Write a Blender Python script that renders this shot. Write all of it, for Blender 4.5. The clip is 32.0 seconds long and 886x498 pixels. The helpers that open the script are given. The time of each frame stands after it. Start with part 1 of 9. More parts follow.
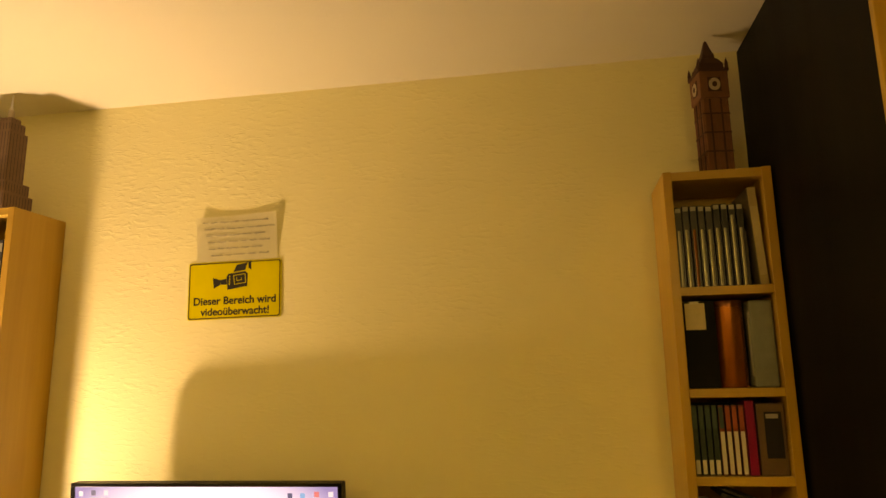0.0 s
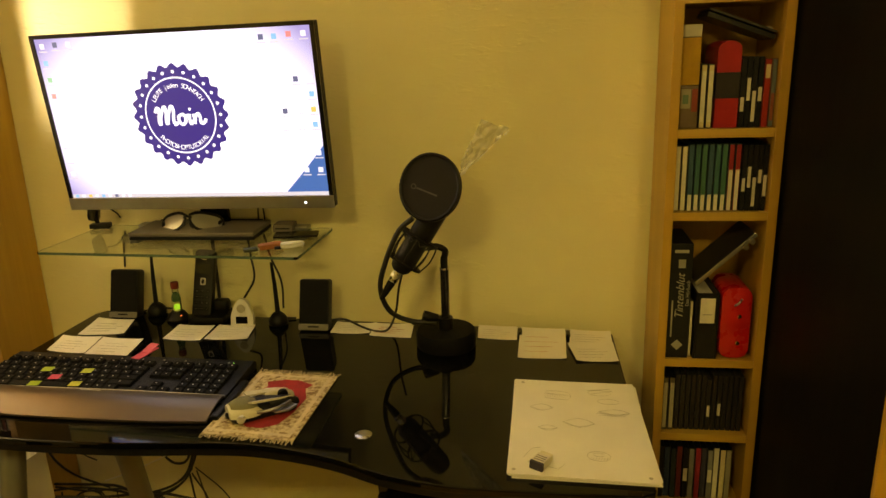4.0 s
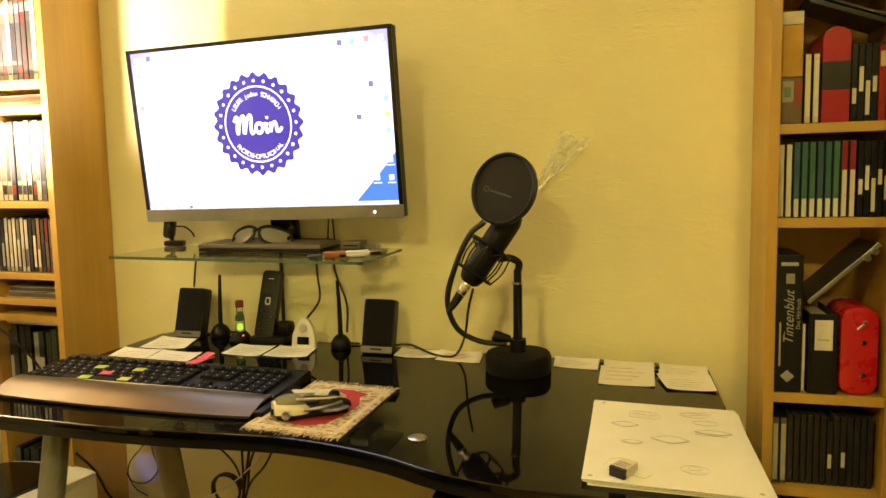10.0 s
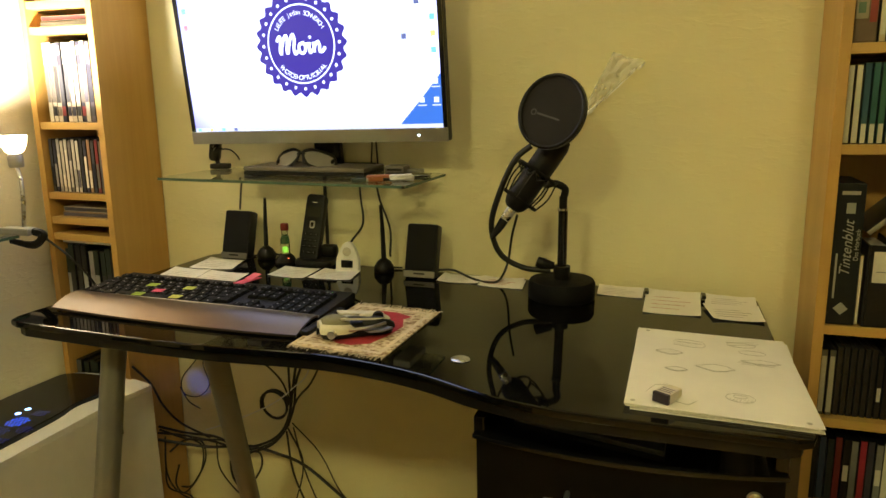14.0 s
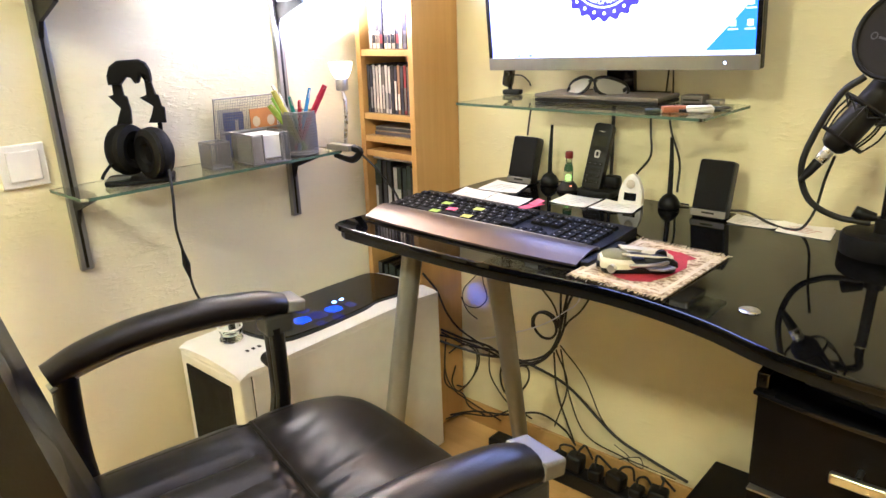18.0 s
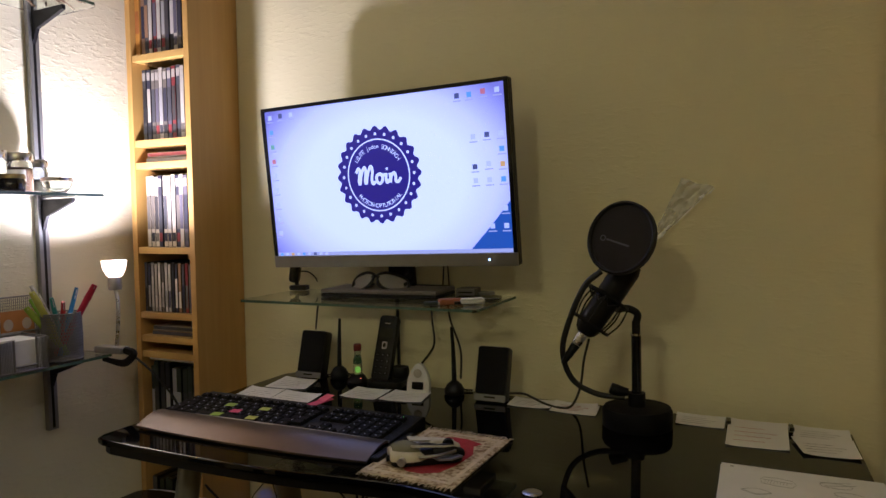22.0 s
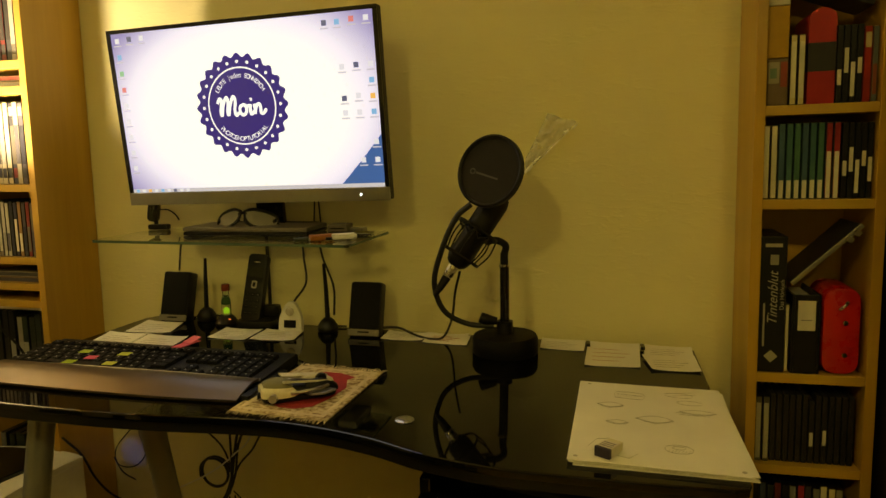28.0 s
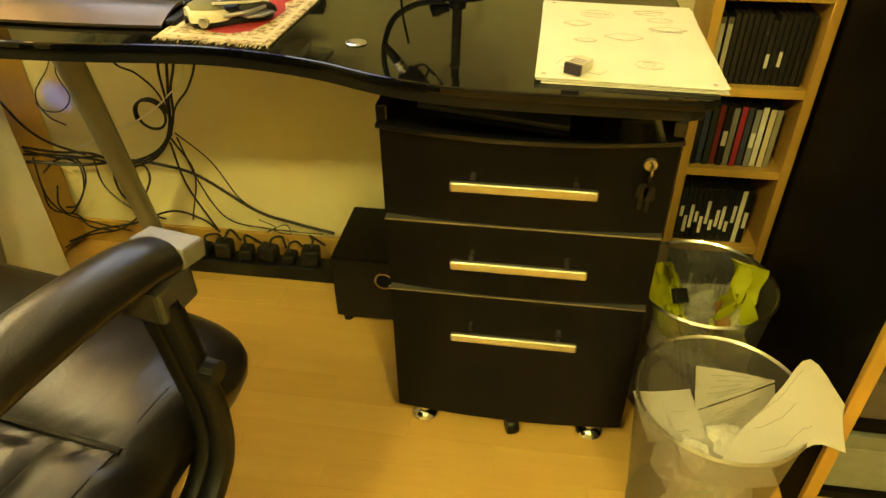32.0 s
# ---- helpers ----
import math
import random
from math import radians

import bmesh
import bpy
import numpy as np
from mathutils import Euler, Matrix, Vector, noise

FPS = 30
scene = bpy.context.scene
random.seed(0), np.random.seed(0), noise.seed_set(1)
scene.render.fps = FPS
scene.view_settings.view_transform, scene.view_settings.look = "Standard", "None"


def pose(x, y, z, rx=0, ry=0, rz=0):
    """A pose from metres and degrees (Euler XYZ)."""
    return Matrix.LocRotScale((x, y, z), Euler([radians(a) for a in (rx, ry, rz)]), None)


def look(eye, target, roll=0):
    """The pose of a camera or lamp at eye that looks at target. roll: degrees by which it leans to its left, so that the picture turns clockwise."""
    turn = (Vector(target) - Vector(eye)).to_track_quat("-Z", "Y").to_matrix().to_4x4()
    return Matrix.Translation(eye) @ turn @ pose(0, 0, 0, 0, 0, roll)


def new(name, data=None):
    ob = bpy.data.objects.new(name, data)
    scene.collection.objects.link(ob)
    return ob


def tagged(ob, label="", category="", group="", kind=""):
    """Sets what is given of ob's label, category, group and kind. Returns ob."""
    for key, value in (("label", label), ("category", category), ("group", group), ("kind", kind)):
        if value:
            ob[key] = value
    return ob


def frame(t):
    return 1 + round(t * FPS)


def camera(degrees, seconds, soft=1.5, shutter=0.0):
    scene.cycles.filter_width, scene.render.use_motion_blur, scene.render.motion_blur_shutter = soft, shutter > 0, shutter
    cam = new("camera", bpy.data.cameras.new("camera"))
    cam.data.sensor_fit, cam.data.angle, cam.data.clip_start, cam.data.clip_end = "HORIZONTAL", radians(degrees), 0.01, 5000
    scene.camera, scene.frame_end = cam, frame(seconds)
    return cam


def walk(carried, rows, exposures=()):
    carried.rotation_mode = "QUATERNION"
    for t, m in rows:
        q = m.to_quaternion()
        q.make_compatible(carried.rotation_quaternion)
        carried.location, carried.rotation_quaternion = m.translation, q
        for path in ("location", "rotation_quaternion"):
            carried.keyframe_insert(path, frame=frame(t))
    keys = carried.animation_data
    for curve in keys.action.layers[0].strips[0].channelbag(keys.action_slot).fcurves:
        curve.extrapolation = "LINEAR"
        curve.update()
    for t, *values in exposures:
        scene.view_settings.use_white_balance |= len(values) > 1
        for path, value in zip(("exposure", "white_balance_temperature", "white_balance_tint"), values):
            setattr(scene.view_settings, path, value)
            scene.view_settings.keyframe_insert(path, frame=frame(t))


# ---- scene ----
cam = camera(65.9, 32.0)
PATH = [
    (0, (0.117, -1.504, 1.609), (-0.204, 0.436, 1.974), -1.2),
    (0.5, (0.117, -1.492, 1.577), (-0.199, 0.464, 1.852), -1.6),
    (1, (0.115, -1.476, 1.535), (-0.189, 0.497, 1.663), -1.9),
    (1.5, (0.113, -1.466, 1.502), (-0.184, 0.511, 1.509), -2.2),
    (2, (0.119, -1.456, 1.472), (-0.185, 0.517, 1.355), -2.3),
    (2.5, (0.116, -1.453, 1.439), (-0.186, 0.51, 1.199), -2.4),
    (3, (0.112, -1.455, 1.405), (-0.184, 0.494, 1.067), -2.0),
    (3.5, (0.111, -1.456, 1.374), (-0.182, 0.469, 0.916), -2.9),
    (4, (0.108, -1.452, 1.331), (-0.18, 0.452, 0.792), -2.1),
    (4.5, (0.113, -1.438, 1.303), (-0.162, 0.448, 0.699), -2.1),
    (6.5, (0.125, -1.43, 1.175), (-0.086, 0.51, 0.736), -1.0),
    (7, (0.118, -1.432, 1.152), (-0.083, 0.516, 0.745), -0.0),
    (7.5, (0.113, -1.429, 1.13), (-0.097, 0.522, 0.745), 0.8),
    (8, (0.12, -1.43, 1.124), (-0.148, 0.526, 0.8), -0.5),
    (8.5, (0.118, -1.421, 1.122), (-0.222, 0.532, 0.856), -0.7),
    (9, (0.116, -1.409, 1.119), (-0.325, 0.527, 0.882), -1.0),
    (9.5, (0.117, -1.396, 1.117), (-0.382, 0.528, 0.895), -1.4),
    (10, (0.116, -1.396, 1.12), (-0.416, 0.521, 0.911), -1.5),
    (10.5, (0.116, -1.396, 1.119), (-0.414, 0.524, 0.933), -1.5),
    (11, (0.117, -1.396, 1.12), (-0.412, 0.525, 0.947), -1.5),
    (11.5, (0.117, -1.397, 1.118), (-0.41, 0.526, 0.955), -1.5),
    (12, (0.117, -1.397, 1.119), (-0.409, 0.527, 0.962), -1.5),
    (12.5, (0.119, -1.397, 1.12), (-0.41, 0.526, 0.971), -1.5),
    (13, (0.116, -1.396, 1.118), (-0.387, 0.533, 0.954), -1.4),
    (13.5, (0.115, -1.39, 1.115), (-0.434, 0.517, 0.868), -1.2),
    (14, (0.107, -1.389, 1.109), (-0.533, 0.462, 0.701), -1.2),
    (14.5, (0.106, -1.378, 1.102), (-0.507, 0.424, 0.487), -1.4),
    (16.6, (0.089, -1.371, 1.087), (-0.600, 0.214, 0.081), 0.9),
    (17, (0.093, -1.376, 1.101), (-0.794, 0.141, 0.148), 0.2),
    (17.5, (0.091, -1.395, 1.102), (-1.042, 0.028, 0.270), -0.4),
    (18, (0.092, -1.406, 1.123), (-1.192, 0.005, 0.523), -2.2),
    (18.5, (0.098, -1.405, 1.123), (-1.16, 0.098, 0.72), -2.2),
    (19, (0.102, -1.401, 1.123), (-1.05, 0.2, 0.791), -2.0),
    (19.5, (0.104, -1.4, 1.125), (-0.942, 0.283, 0.854), -1.9),
    (20, (0.108, -1.405, 1.129), (-0.868, 0.331, 0.948), -1.7),
    (20.5, (0.11, -1.408, 1.131), (-0.868, 0.335, 1.08), -1.7),
    (21, (0.111, -1.409, 1.132), (-0.869, 0.334, 1.108), -1.7),
    (21.5, (0.111, -1.406, 1.133), (-0.855, 0.344, 1.066), -1.8),
    (22, (0.113, -1.403, 1.134), (-0.724, 0.411, 1.054), -1.7),
    (22.5, (0.116, -1.4, 1.13), (-0.557, 0.482, 1.045), -1.7),
    (23, (0.12, -1.399, 1.126), (-0.41, 0.528, 1.04), -1.5),
    (23.5, (0.12, -1.399, 1.123), (-0.565, 0.479, 1.05), -1.6),
    (24, (0.114, -1.403, 1.133), (-0.757, 0.396, 1.049), -1.7),
    (24.5, (0.112, -1.403, 1.131), (-0.896, 0.323, 1.051), -1.9),
    (26.5, (0.105, -1.414, 1.152), (-0.951, 0.283, 1.077), -2.3),
    (27, (0.109, -1.412, 1.143), (-0.95, 0.284, 1.099), -2.1),
    (27.5, (0.103, -1.409, 1.141), (-0.814, 0.366, 1.046), -2.0),
    (28, (0.118, -1.393, 1.12), (-0.38, 0.526, 0.859), -1.6),
    (28.5, (0.118, -1.389, 1.116), (-0.239, 0.548, 0.772), -1.3),
    (29, (0.119, -1.386, 1.087), (-0.15, 0.498, 0.474), -0.2),
    (29.5, (0.113, -1.379, 1.075), (-0.136, 0.407, 0.209), 0.6),
    (30, (0.102, -1.362, 1.084), (-0.301, 0.314, 0.070), 0.6),
    (30.5, (0.103, -1.368, 1.065), (-0.311, 0.215, -0.086), -0.4),
    (31, (0.107, -1.37, 1.063), (-0.235, 0.202, -0.126), -0.9),
    (31.5, (0.096, -1.361, 1.062), (-0.201, 0.218, -0.129), -0.6),
    (32, (0.072, -1.35, 1.061), (-0.187, 0.242, -0.122), -0.8),
]
EXPOSURE = [
    (0, 0.0, 11000, 34), (1, 0.01, 11300, 32), (2, -0.05, 11700, 29), (3, 0.0, 10600, 29), (4, 0.37, 8800, 21), (7, 1.57, 6850, 19),
    (8, 1.56, 6700, 17), (9, 1.32, 7300, 20), (10, 1.23, 7100, 21), (11, 0.99, 7200, 19), (12, 0.93, 6500, 10), (13, 0.84, 6550, 9),
    (14, 0.75, 5750, 22), (17, 2.03, 4600, 41), (18, 2.07, 4600, 43), (19, 1.53, 4450, 43), (20, 0.87, 4650, 46), (21, -0.33, 4750, 47),
    (22, -0.63, 4900, 43), (23, -0.21, 5760, 28), (24, -0.11, 6600, 20), (27, -0.4, 9700, 26), (28, -0.25, 9300, 12), (29, 1.37, 7000, 12),
    (30, 2.05, 7200, 12), (31, 2.05, 7200, 12), (32, 1.93, 7200, 10),
]
walk(cam, [(t, look(eye, target, roll)) for t, eye, target, roll in PATH], EXPOSURE)

# ---- world and lamps ----
world = bpy.data.worlds.new("night")
world.use_nodes = True
world.node_tree.nodes["Background"].inputs[0].default_value = (0.02, 0.017, 0.012, 1)
world.node_tree.nodes["Background"].inputs[1].default_value = 1.0
scene.world = world


def lamp_light(name, kind, energy, colour, m, size=0.1):
    d = bpy.data.lights.new(name, kind)
    d.energy, d.color = energy, colour
    if kind == "AREA":
        d.shape, d.size = "DISK", size
    else:
        d.shadow_soft_size = size
    o = new(name, d)
    o.matrix_world = m
    return o


WARM = (1.0, 0.885, 0.296)
# the two heads of the room's ceiling lamp, behind the camera
lamp_light("ceiling_lamp_light", "POINT", 18.2, WARM, pose(-0.45, -2.15, 2.07), 0.09)
lamp_light("ceiling_lamp_light", "POINT", 15.5, WARM, pose(0.65, -2.15, 2.07), 0.09)
# the reflector bulb in the clip lamp shines up out of its glass cup
clip = lamp_light("clip_lamp_light", "SPOT", 58, (1.0, 0.90, 0.66), pose(-1.181, -0.337, 1.066, 180), 0.027)
clip.data.spot_size, clip.data.spot_blend = radians(158), 1.0

# the blue light at the back of the computer, shining on the wall behind it
rear = lamp_light("computer_rear_light", "SPOT", 0.15, (0.08, 0.16, 1.0), pose(-1.085, -0.158, 0.41, 90), 0.006)
rear.data.spot_size, rear.data.spot_blend = 0.55, 0.7
rear.rotation_euler.z = radians(-8)

# ---- building helpers ----
def mat_new(name):
    m = bpy.data.materials.new(name)
    m.use_nodes = True
    nt = m.node_tree
    return m, nt, nt.nodes["Principled BSDF"]


def node(nt, kind, **inputs):
    n = nt.nodes.new(kind)
    for k, v in inputs.items():
        n.inputs[k.replace("_", " ")].default_value = v
    return n


def surface(name, colour, rough=0.5, metal=0.0, vary=0.12, scale=30.0, bump=0.0, bump_scale=200.0, coat=0.0, piece=0.0, spec=0.5, stretch=(1, 1, 1)):
    """A plain coloured surface with blotches at two scales, uneven gloss and fine relief."""
    m, nt, p = mat_new(name)
    p.inputs["Metallic"].default_value = metal
    p.inputs["Coat Weight"].default_value = coat
    p.inputs["Specular IOR Level"].default_value = spec
    co = nt.nodes.new("ShaderNodeTexCoord")
    mp = nt.nodes.new("ShaderNodeMapping")
    mp.inputs["Scale"].default_value = stretch
    nt.links.new(co.outputs["Object"], mp.inputs["Vector"])
    n1 = node(nt, "ShaderNodeTexNoise", Scale=scale, Detail=6.0, Roughness=0.6)
    n2 = node(nt, "ShaderNodeTexNoise", Scale=scale * 0.13, Detail=3.0)
    for n in (n1, n2):
        nt.links.new(mp.outputs[0], n.inputs["Vector"])
    add = nt.nodes.new("ShaderNodeMath")
    add.operation = "ADD"
    nt.links.new(n1.outputs["Fac"], add.inputs[0])
    nt.links.new(n2.outputs["Fac"], add.inputs[1])
    last = add.outputs[0]
    if piece:
        info = nt.nodes.new("ShaderNodeObjectInfo")
        pm = nt.nodes.new("ShaderNodeMath")
        pm.operation = "MULTIPLY_ADD"
        pm.inputs[1].default_value = piece
        nt.links.new(info.outputs["Random"], pm.inputs[0])
        nt.links.new(last, pm.inputs[2])
        last = pm.outputs[0]
    ramp = node(nt, "ShaderNodeMapRange")
    ramp.inputs["From Min"].default_value, ramp.inputs["From Max"].default_value = 0.6, 1.4 + piece
    ramp.inputs["To Min"].default_value, ramp.inputs["To Max"].default_value = 1 - vary, 1 + vary
    nt.links.new(last, ramp.inputs["Value"])
    mul = nt.nodes.new("ShaderNodeVectorMath")
    mul.operation = "SCALE"
    mul.inputs[0].default_value = colour
    nt.links.new(ramp.outputs[0], mul.inputs["Scale"])
    nt.links.new(mul.outputs[0], p.inputs["Base Color"])
    rr = node(nt, "ShaderNodeMapRange")
    rr.inputs["To Min"].default_value, rr.inputs["To Max"].default_value = max(rough * 0.8, 0.01), min(rough * 1.2, 1)
    nt.links.new(n1.outputs["Fac"], rr.inputs["Value"])
    nt.links.new(rr.outputs[0], p.inputs["Roughness"])
    if bump:
        nb = node(nt, "ShaderNodeTexNoise", Scale=bump_scale, Detail=4.0)
        nt.links.new(mp.outputs[0], nb.inputs["Vector"])
        bp = node(nt, "ShaderNodeBump", Strength=bump, Distance=0.002)
        nt.links.new(nb.outputs["Fac"], bp.inputs["Height"])
        nt.links.new(bp.outputs[0], p.inputs["Normal"])
    return m


def mesh_of(name, bm, material, smooth=False):
    me = bpy.data.meshes.new(name)
    bm.normal_update()
    bm.to_mesh(me)
    bm.free()
    if smooth:
        me.shade_smooth()
        try:
            me.set_sharp_from_angle(angle=radians(38))
        except AttributeError:
            pass
    if material:
        me.materials.append(material)
    return me


def part(name, bm, material, parent, label="", smooth=False):
    ob = new(name, mesh_of(name, bm, material, smooth))
    ob.parent = parent
    return tagged(ob, label)


def thing(name, label, category, m=None, group=""):
    ob = new(name)
    ob.empty_display_size = 0.05
    if m is not None:
        ob.matrix_world = m
    return tagged(ob, label, category, group)


def solid(name, bm, material, label="", category="", m=None, kind="", group="", smooth=False):
    ob = new(name, mesh_of(name, bm, material, smooth))
    if m is not None:
        ob.matrix_world = m
    return tagged(ob, label, category, group, kind)


def box(x0, x1, y0, y1, z0, z1, bevel=0.0, seg=2, bm=None):
    b = bmesh.new()
    bmesh.ops.create_cube(b, size=1)
    bmesh.ops.scale(b, vec=(x1 - x0, y1 - y0, z1 - z0), verts=b.verts)
    bmesh.ops.translate(b, vec=((x0 + x1) / 2, (y0 + y1) / 2, (z0 + z1) / 2), verts=b.verts)
    if bevel:
        bmesh.ops.bevel(b, geom=list(b.edges), offset=bevel, segments=seg, affect="EDGES", profile=0.6)
    return join(bm, b)


def join(bm, b, m=None):
    """Adds b to bm (or gives b back), moved by m."""
    if m is not None:
        bmesh.ops.transform(b, matrix=m, verts=b.verts)
    if bm is None:
        return b
    me = bpy.data.meshes.new("tmp")
    b.to_mesh(me)
    b.free()
    bm.from_mesh(me)
    bpy.data.meshes.remove(me)
    return bm


def lathe(profile, seg=24, m=None, bm=None, a0=0.0, a1=360.0, sx=1.0, sy=1.0):
    """A body turned round z from (radius, height) pairs."""
    b = bmesh.new()
    full = abs(a1 - a0) >= 360
    n = seg if full else seg + 1
    rings = []
    for r, z in profile:
        if r < 1e-6:
            rings.append([b.verts.new((0, 0, z))])
        else:
            rings.append([b.verts.new((sx * r * math.cos(radians(a0 + (a1 - a0) * i / seg)), sy * r * math.sin(radians(a0 + (a1 - a0) * i / seg)), z)) for i in range(n)])
    for p, q in zip(rings, rings[1:]):
        for i in range(seg):
            j = (i + 1) % n
            if len(p) == 1 and len(q) > 1:
                b.faces.new((p[0], q[j], q[i]))
            elif len(q) == 1 and len(p) > 1:
                b.faces.new((p[i], p[j], q[0]))
            elif len(p) > 1:
                b.faces.new((p[i], p[j], q[j], q[i]))
    bmesh.ops.recalc_face_normals(b, faces=b.faces)
    return join(bm, b, m)


def smooth_path(pts, n=8):
    """A Catmull-Rom line through the points."""
    P = [Vector(p) for p in pts]
    P = [P[0] * 2 - P[1]] + P + [P[-1] * 2 - P[-2]]
    out = []
    for i in range(1, len(P) - 2):
        a, b, c, d = P[i - 1], P[i], P[i + 1], P[i + 2]
        for k in range(n):
            t = k / n
            out.append(0.5 * ((2 * b) + (c - a) * t + (2 * a - 5 * b + 4 * c - d) * t * t + (3 * b - a - 3 * c + d) * t ** 3))
    out.append(P[-2])
    return out


def tube(pts, r, seg=8, bm=None, n=8, flat=1.0, caps=True):
    """A round bar or cable along a smooth line; r may be a list along the given points."""
    line = smooth_path(pts, n) if n > 1 and len(pts) > 2 else [Vector(p) for p in pts]
    radii = [r] * len(line) if not isinstance(r, (list, tuple)) else [float(v) for v in np.interp(np.linspace(0, 1, len(line)), np.linspace(0, 1, len(r)), r)]
    b = bmesh.new()
    side = None
    rings = []
    for i, p in enumerate(line):
        d = (line[min(i + 1, len(line) - 1)] - line[max(i - 1, 0)]).normalized()
        if side is None:
            side = d.orthogonal().normalized()
            if abs(d.z) < 0.9:
                side = d.cross(Vector((0, 0, 1))).normalized()
        side = (side - d * side.dot(d)).normalized()
        up = side.cross(d)
        rings.append([b.verts.new(p + radii[i] * (side * math.cos(2 * math.pi * k / seg) + flat * up * math.sin(2 * math.pi * k / seg))) for k in range(seg)])
    for a, c in zip(rings, rings[1:]):
        for k in range(seg):
            b.faces.new((a[k], a[(k + 1) % seg], c[(k + 1) % seg], c[k]))
    if caps:
        b.faces.new(rings[0])
        b.faces.new(rings[-1])
    bmesh.ops.recalc_face_normals(b, faces=b.faces)
    return join(bm, b)


def slab(outline, z0, z1, bevel=0.0, bm=None, seg=2):
    """A flat body with the outline (x, y) from z0 to z1."""
    b = bmesh.new()
    low = b.faces.new([b.verts.new((x, y, z0)) for x, y in outline])
    top = bmesh.ops.extrude_face_region(b, geom=[low])
    vs = [v for v in top["geom"] if isinstance(v, bmesh.types.BMVert)]
    bmesh.ops.translate(b, vec=(0, 0, z1 - z0), verts=vs)
    bmesh.ops.recalc_face_normals(b, faces=b.faces)
    if bevel:
        es = [e for e in b.edges if abs(e.verts[0].co.z - e.verts[1].co.z) < 1e-6]
        bmesh.ops.bevel(b, geom=es, offset=bevel, segments=seg, affect="EDGES", profile=0.6)
    return join(bm, b)


def round_rect(x0, x1, y0, y1, r, n=5):
    out = []
    for cx, cy, a in ((x1 - r, y1 - r, 0), (x0 + r, y1 - r, 90), (x0 + r, y0 + r, 180), (x1 - r, y0 + r, 270)):
        for k in range(n + 1):
            t = radians(a + 90 * k / n)
            out.append((cx + r * math.cos(t), cy + r * math.sin(t)))
    return out

# ---- materials ----
def plaster(name, colour, relief=0.3, spread=0.0):
    """Painted woodchip-and-trowel plaster with small dabs and ridges."""
    m, nt, p = mat_new(name)
    co = nt.nodes.new("ShaderNodeTexCoord")
    n1 = node(nt, "ShaderNodeTexNoise", Scale=1.3, Detail=4.0)
    n2 = node(nt, "ShaderNodeTexNoise", Scale=62.0, Detail=3.0, Roughness=0.5, Distortion=0.5)
    n3 = node(nt, "ShaderNodeTexVoronoi", Scale=16.0)
    n4 = node(nt, "ShaderNodeTexNoise", Scale=6.5, Detail=2.0, Distortion=0.3)
    mp = nt.nodes.new("ShaderNodeMapping")
    mp.inputs["Scale"].default_value = (0.62, 0.62, 1.9)
    nt.links.new(co.outputs["Object"], mp.inputs["Vector"])
    for n in (n1, n2, n3, n4):
        nt.links.new(mp.outputs[0], n.inputs["Vector"])
    mix = nt.nodes.new("ShaderNodeMapRange")
    mix.inputs["To Min"].default_value, mix.inputs["To Max"].default_value = 0.95, 1.04
    nt.links.new(n1.outputs["Fac"], mix.inputs["Value"])
    sc = nt.nodes.new("ShaderNodeVectorMath")
    sc.operation = "SCALE"
    sc.inputs[0].default_value = colour
    nt.links.new(mix.outputs[0], sc.inputs["Scale"])
    nt.links.new(sc.outputs[0], p.inputs["Base Color"])
    gate = nt.nodes.new("ShaderNodeMapRange")
    gate.inputs["From Min"].default_value, gate.inputs["From Max"].default_value = 0.46, 0.68
    gate.inputs["To Min"].default_value = spread
    nt.links.new(n4.outputs["Fac"], gate.inputs["Value"])
    dab = nt.nodes.new("ShaderNodeMapRange")
    dab.inputs["From Min"].default_value, dab.inputs["From Max"].default_value = 0.50, 0.72
    nt.links.new(n2.outputs["Fac"], dab.inputs["Value"])
    h = nt.nodes.new("ShaderNodeMath")
    h.operation = "MULTIPLY"
    nt.links.new(dab.outputs[0], h.inputs[0])
    nt.links.new(gate.outputs[0], h.inputs[1])
    b1 = node(nt, "ShaderNodeBump", Strength=relief, Distance=0.004)
    nt.links.new(h.outputs[0], b1.inputs["Height"])
    n5 = node(nt, "ShaderNodeTexNoise", Scale=160.0, Detail=2.0)
    nt.links.new(co.outputs["Object"], n5.inputs["Vector"])
    b2 = node(nt, "ShaderNodeBump", Strength=0.3 * relief, Distance=0.002)
    nt.links.new(n5.outputs["Fac"], b2.inputs["Height"])
    nt.links.new(b1.outputs[0], b2.inputs["Normal"])
    nt.links.new(b2.outputs[0], p.inputs["Normal"])
    p.inputs["Roughness"].default_value = 0.75
    return m


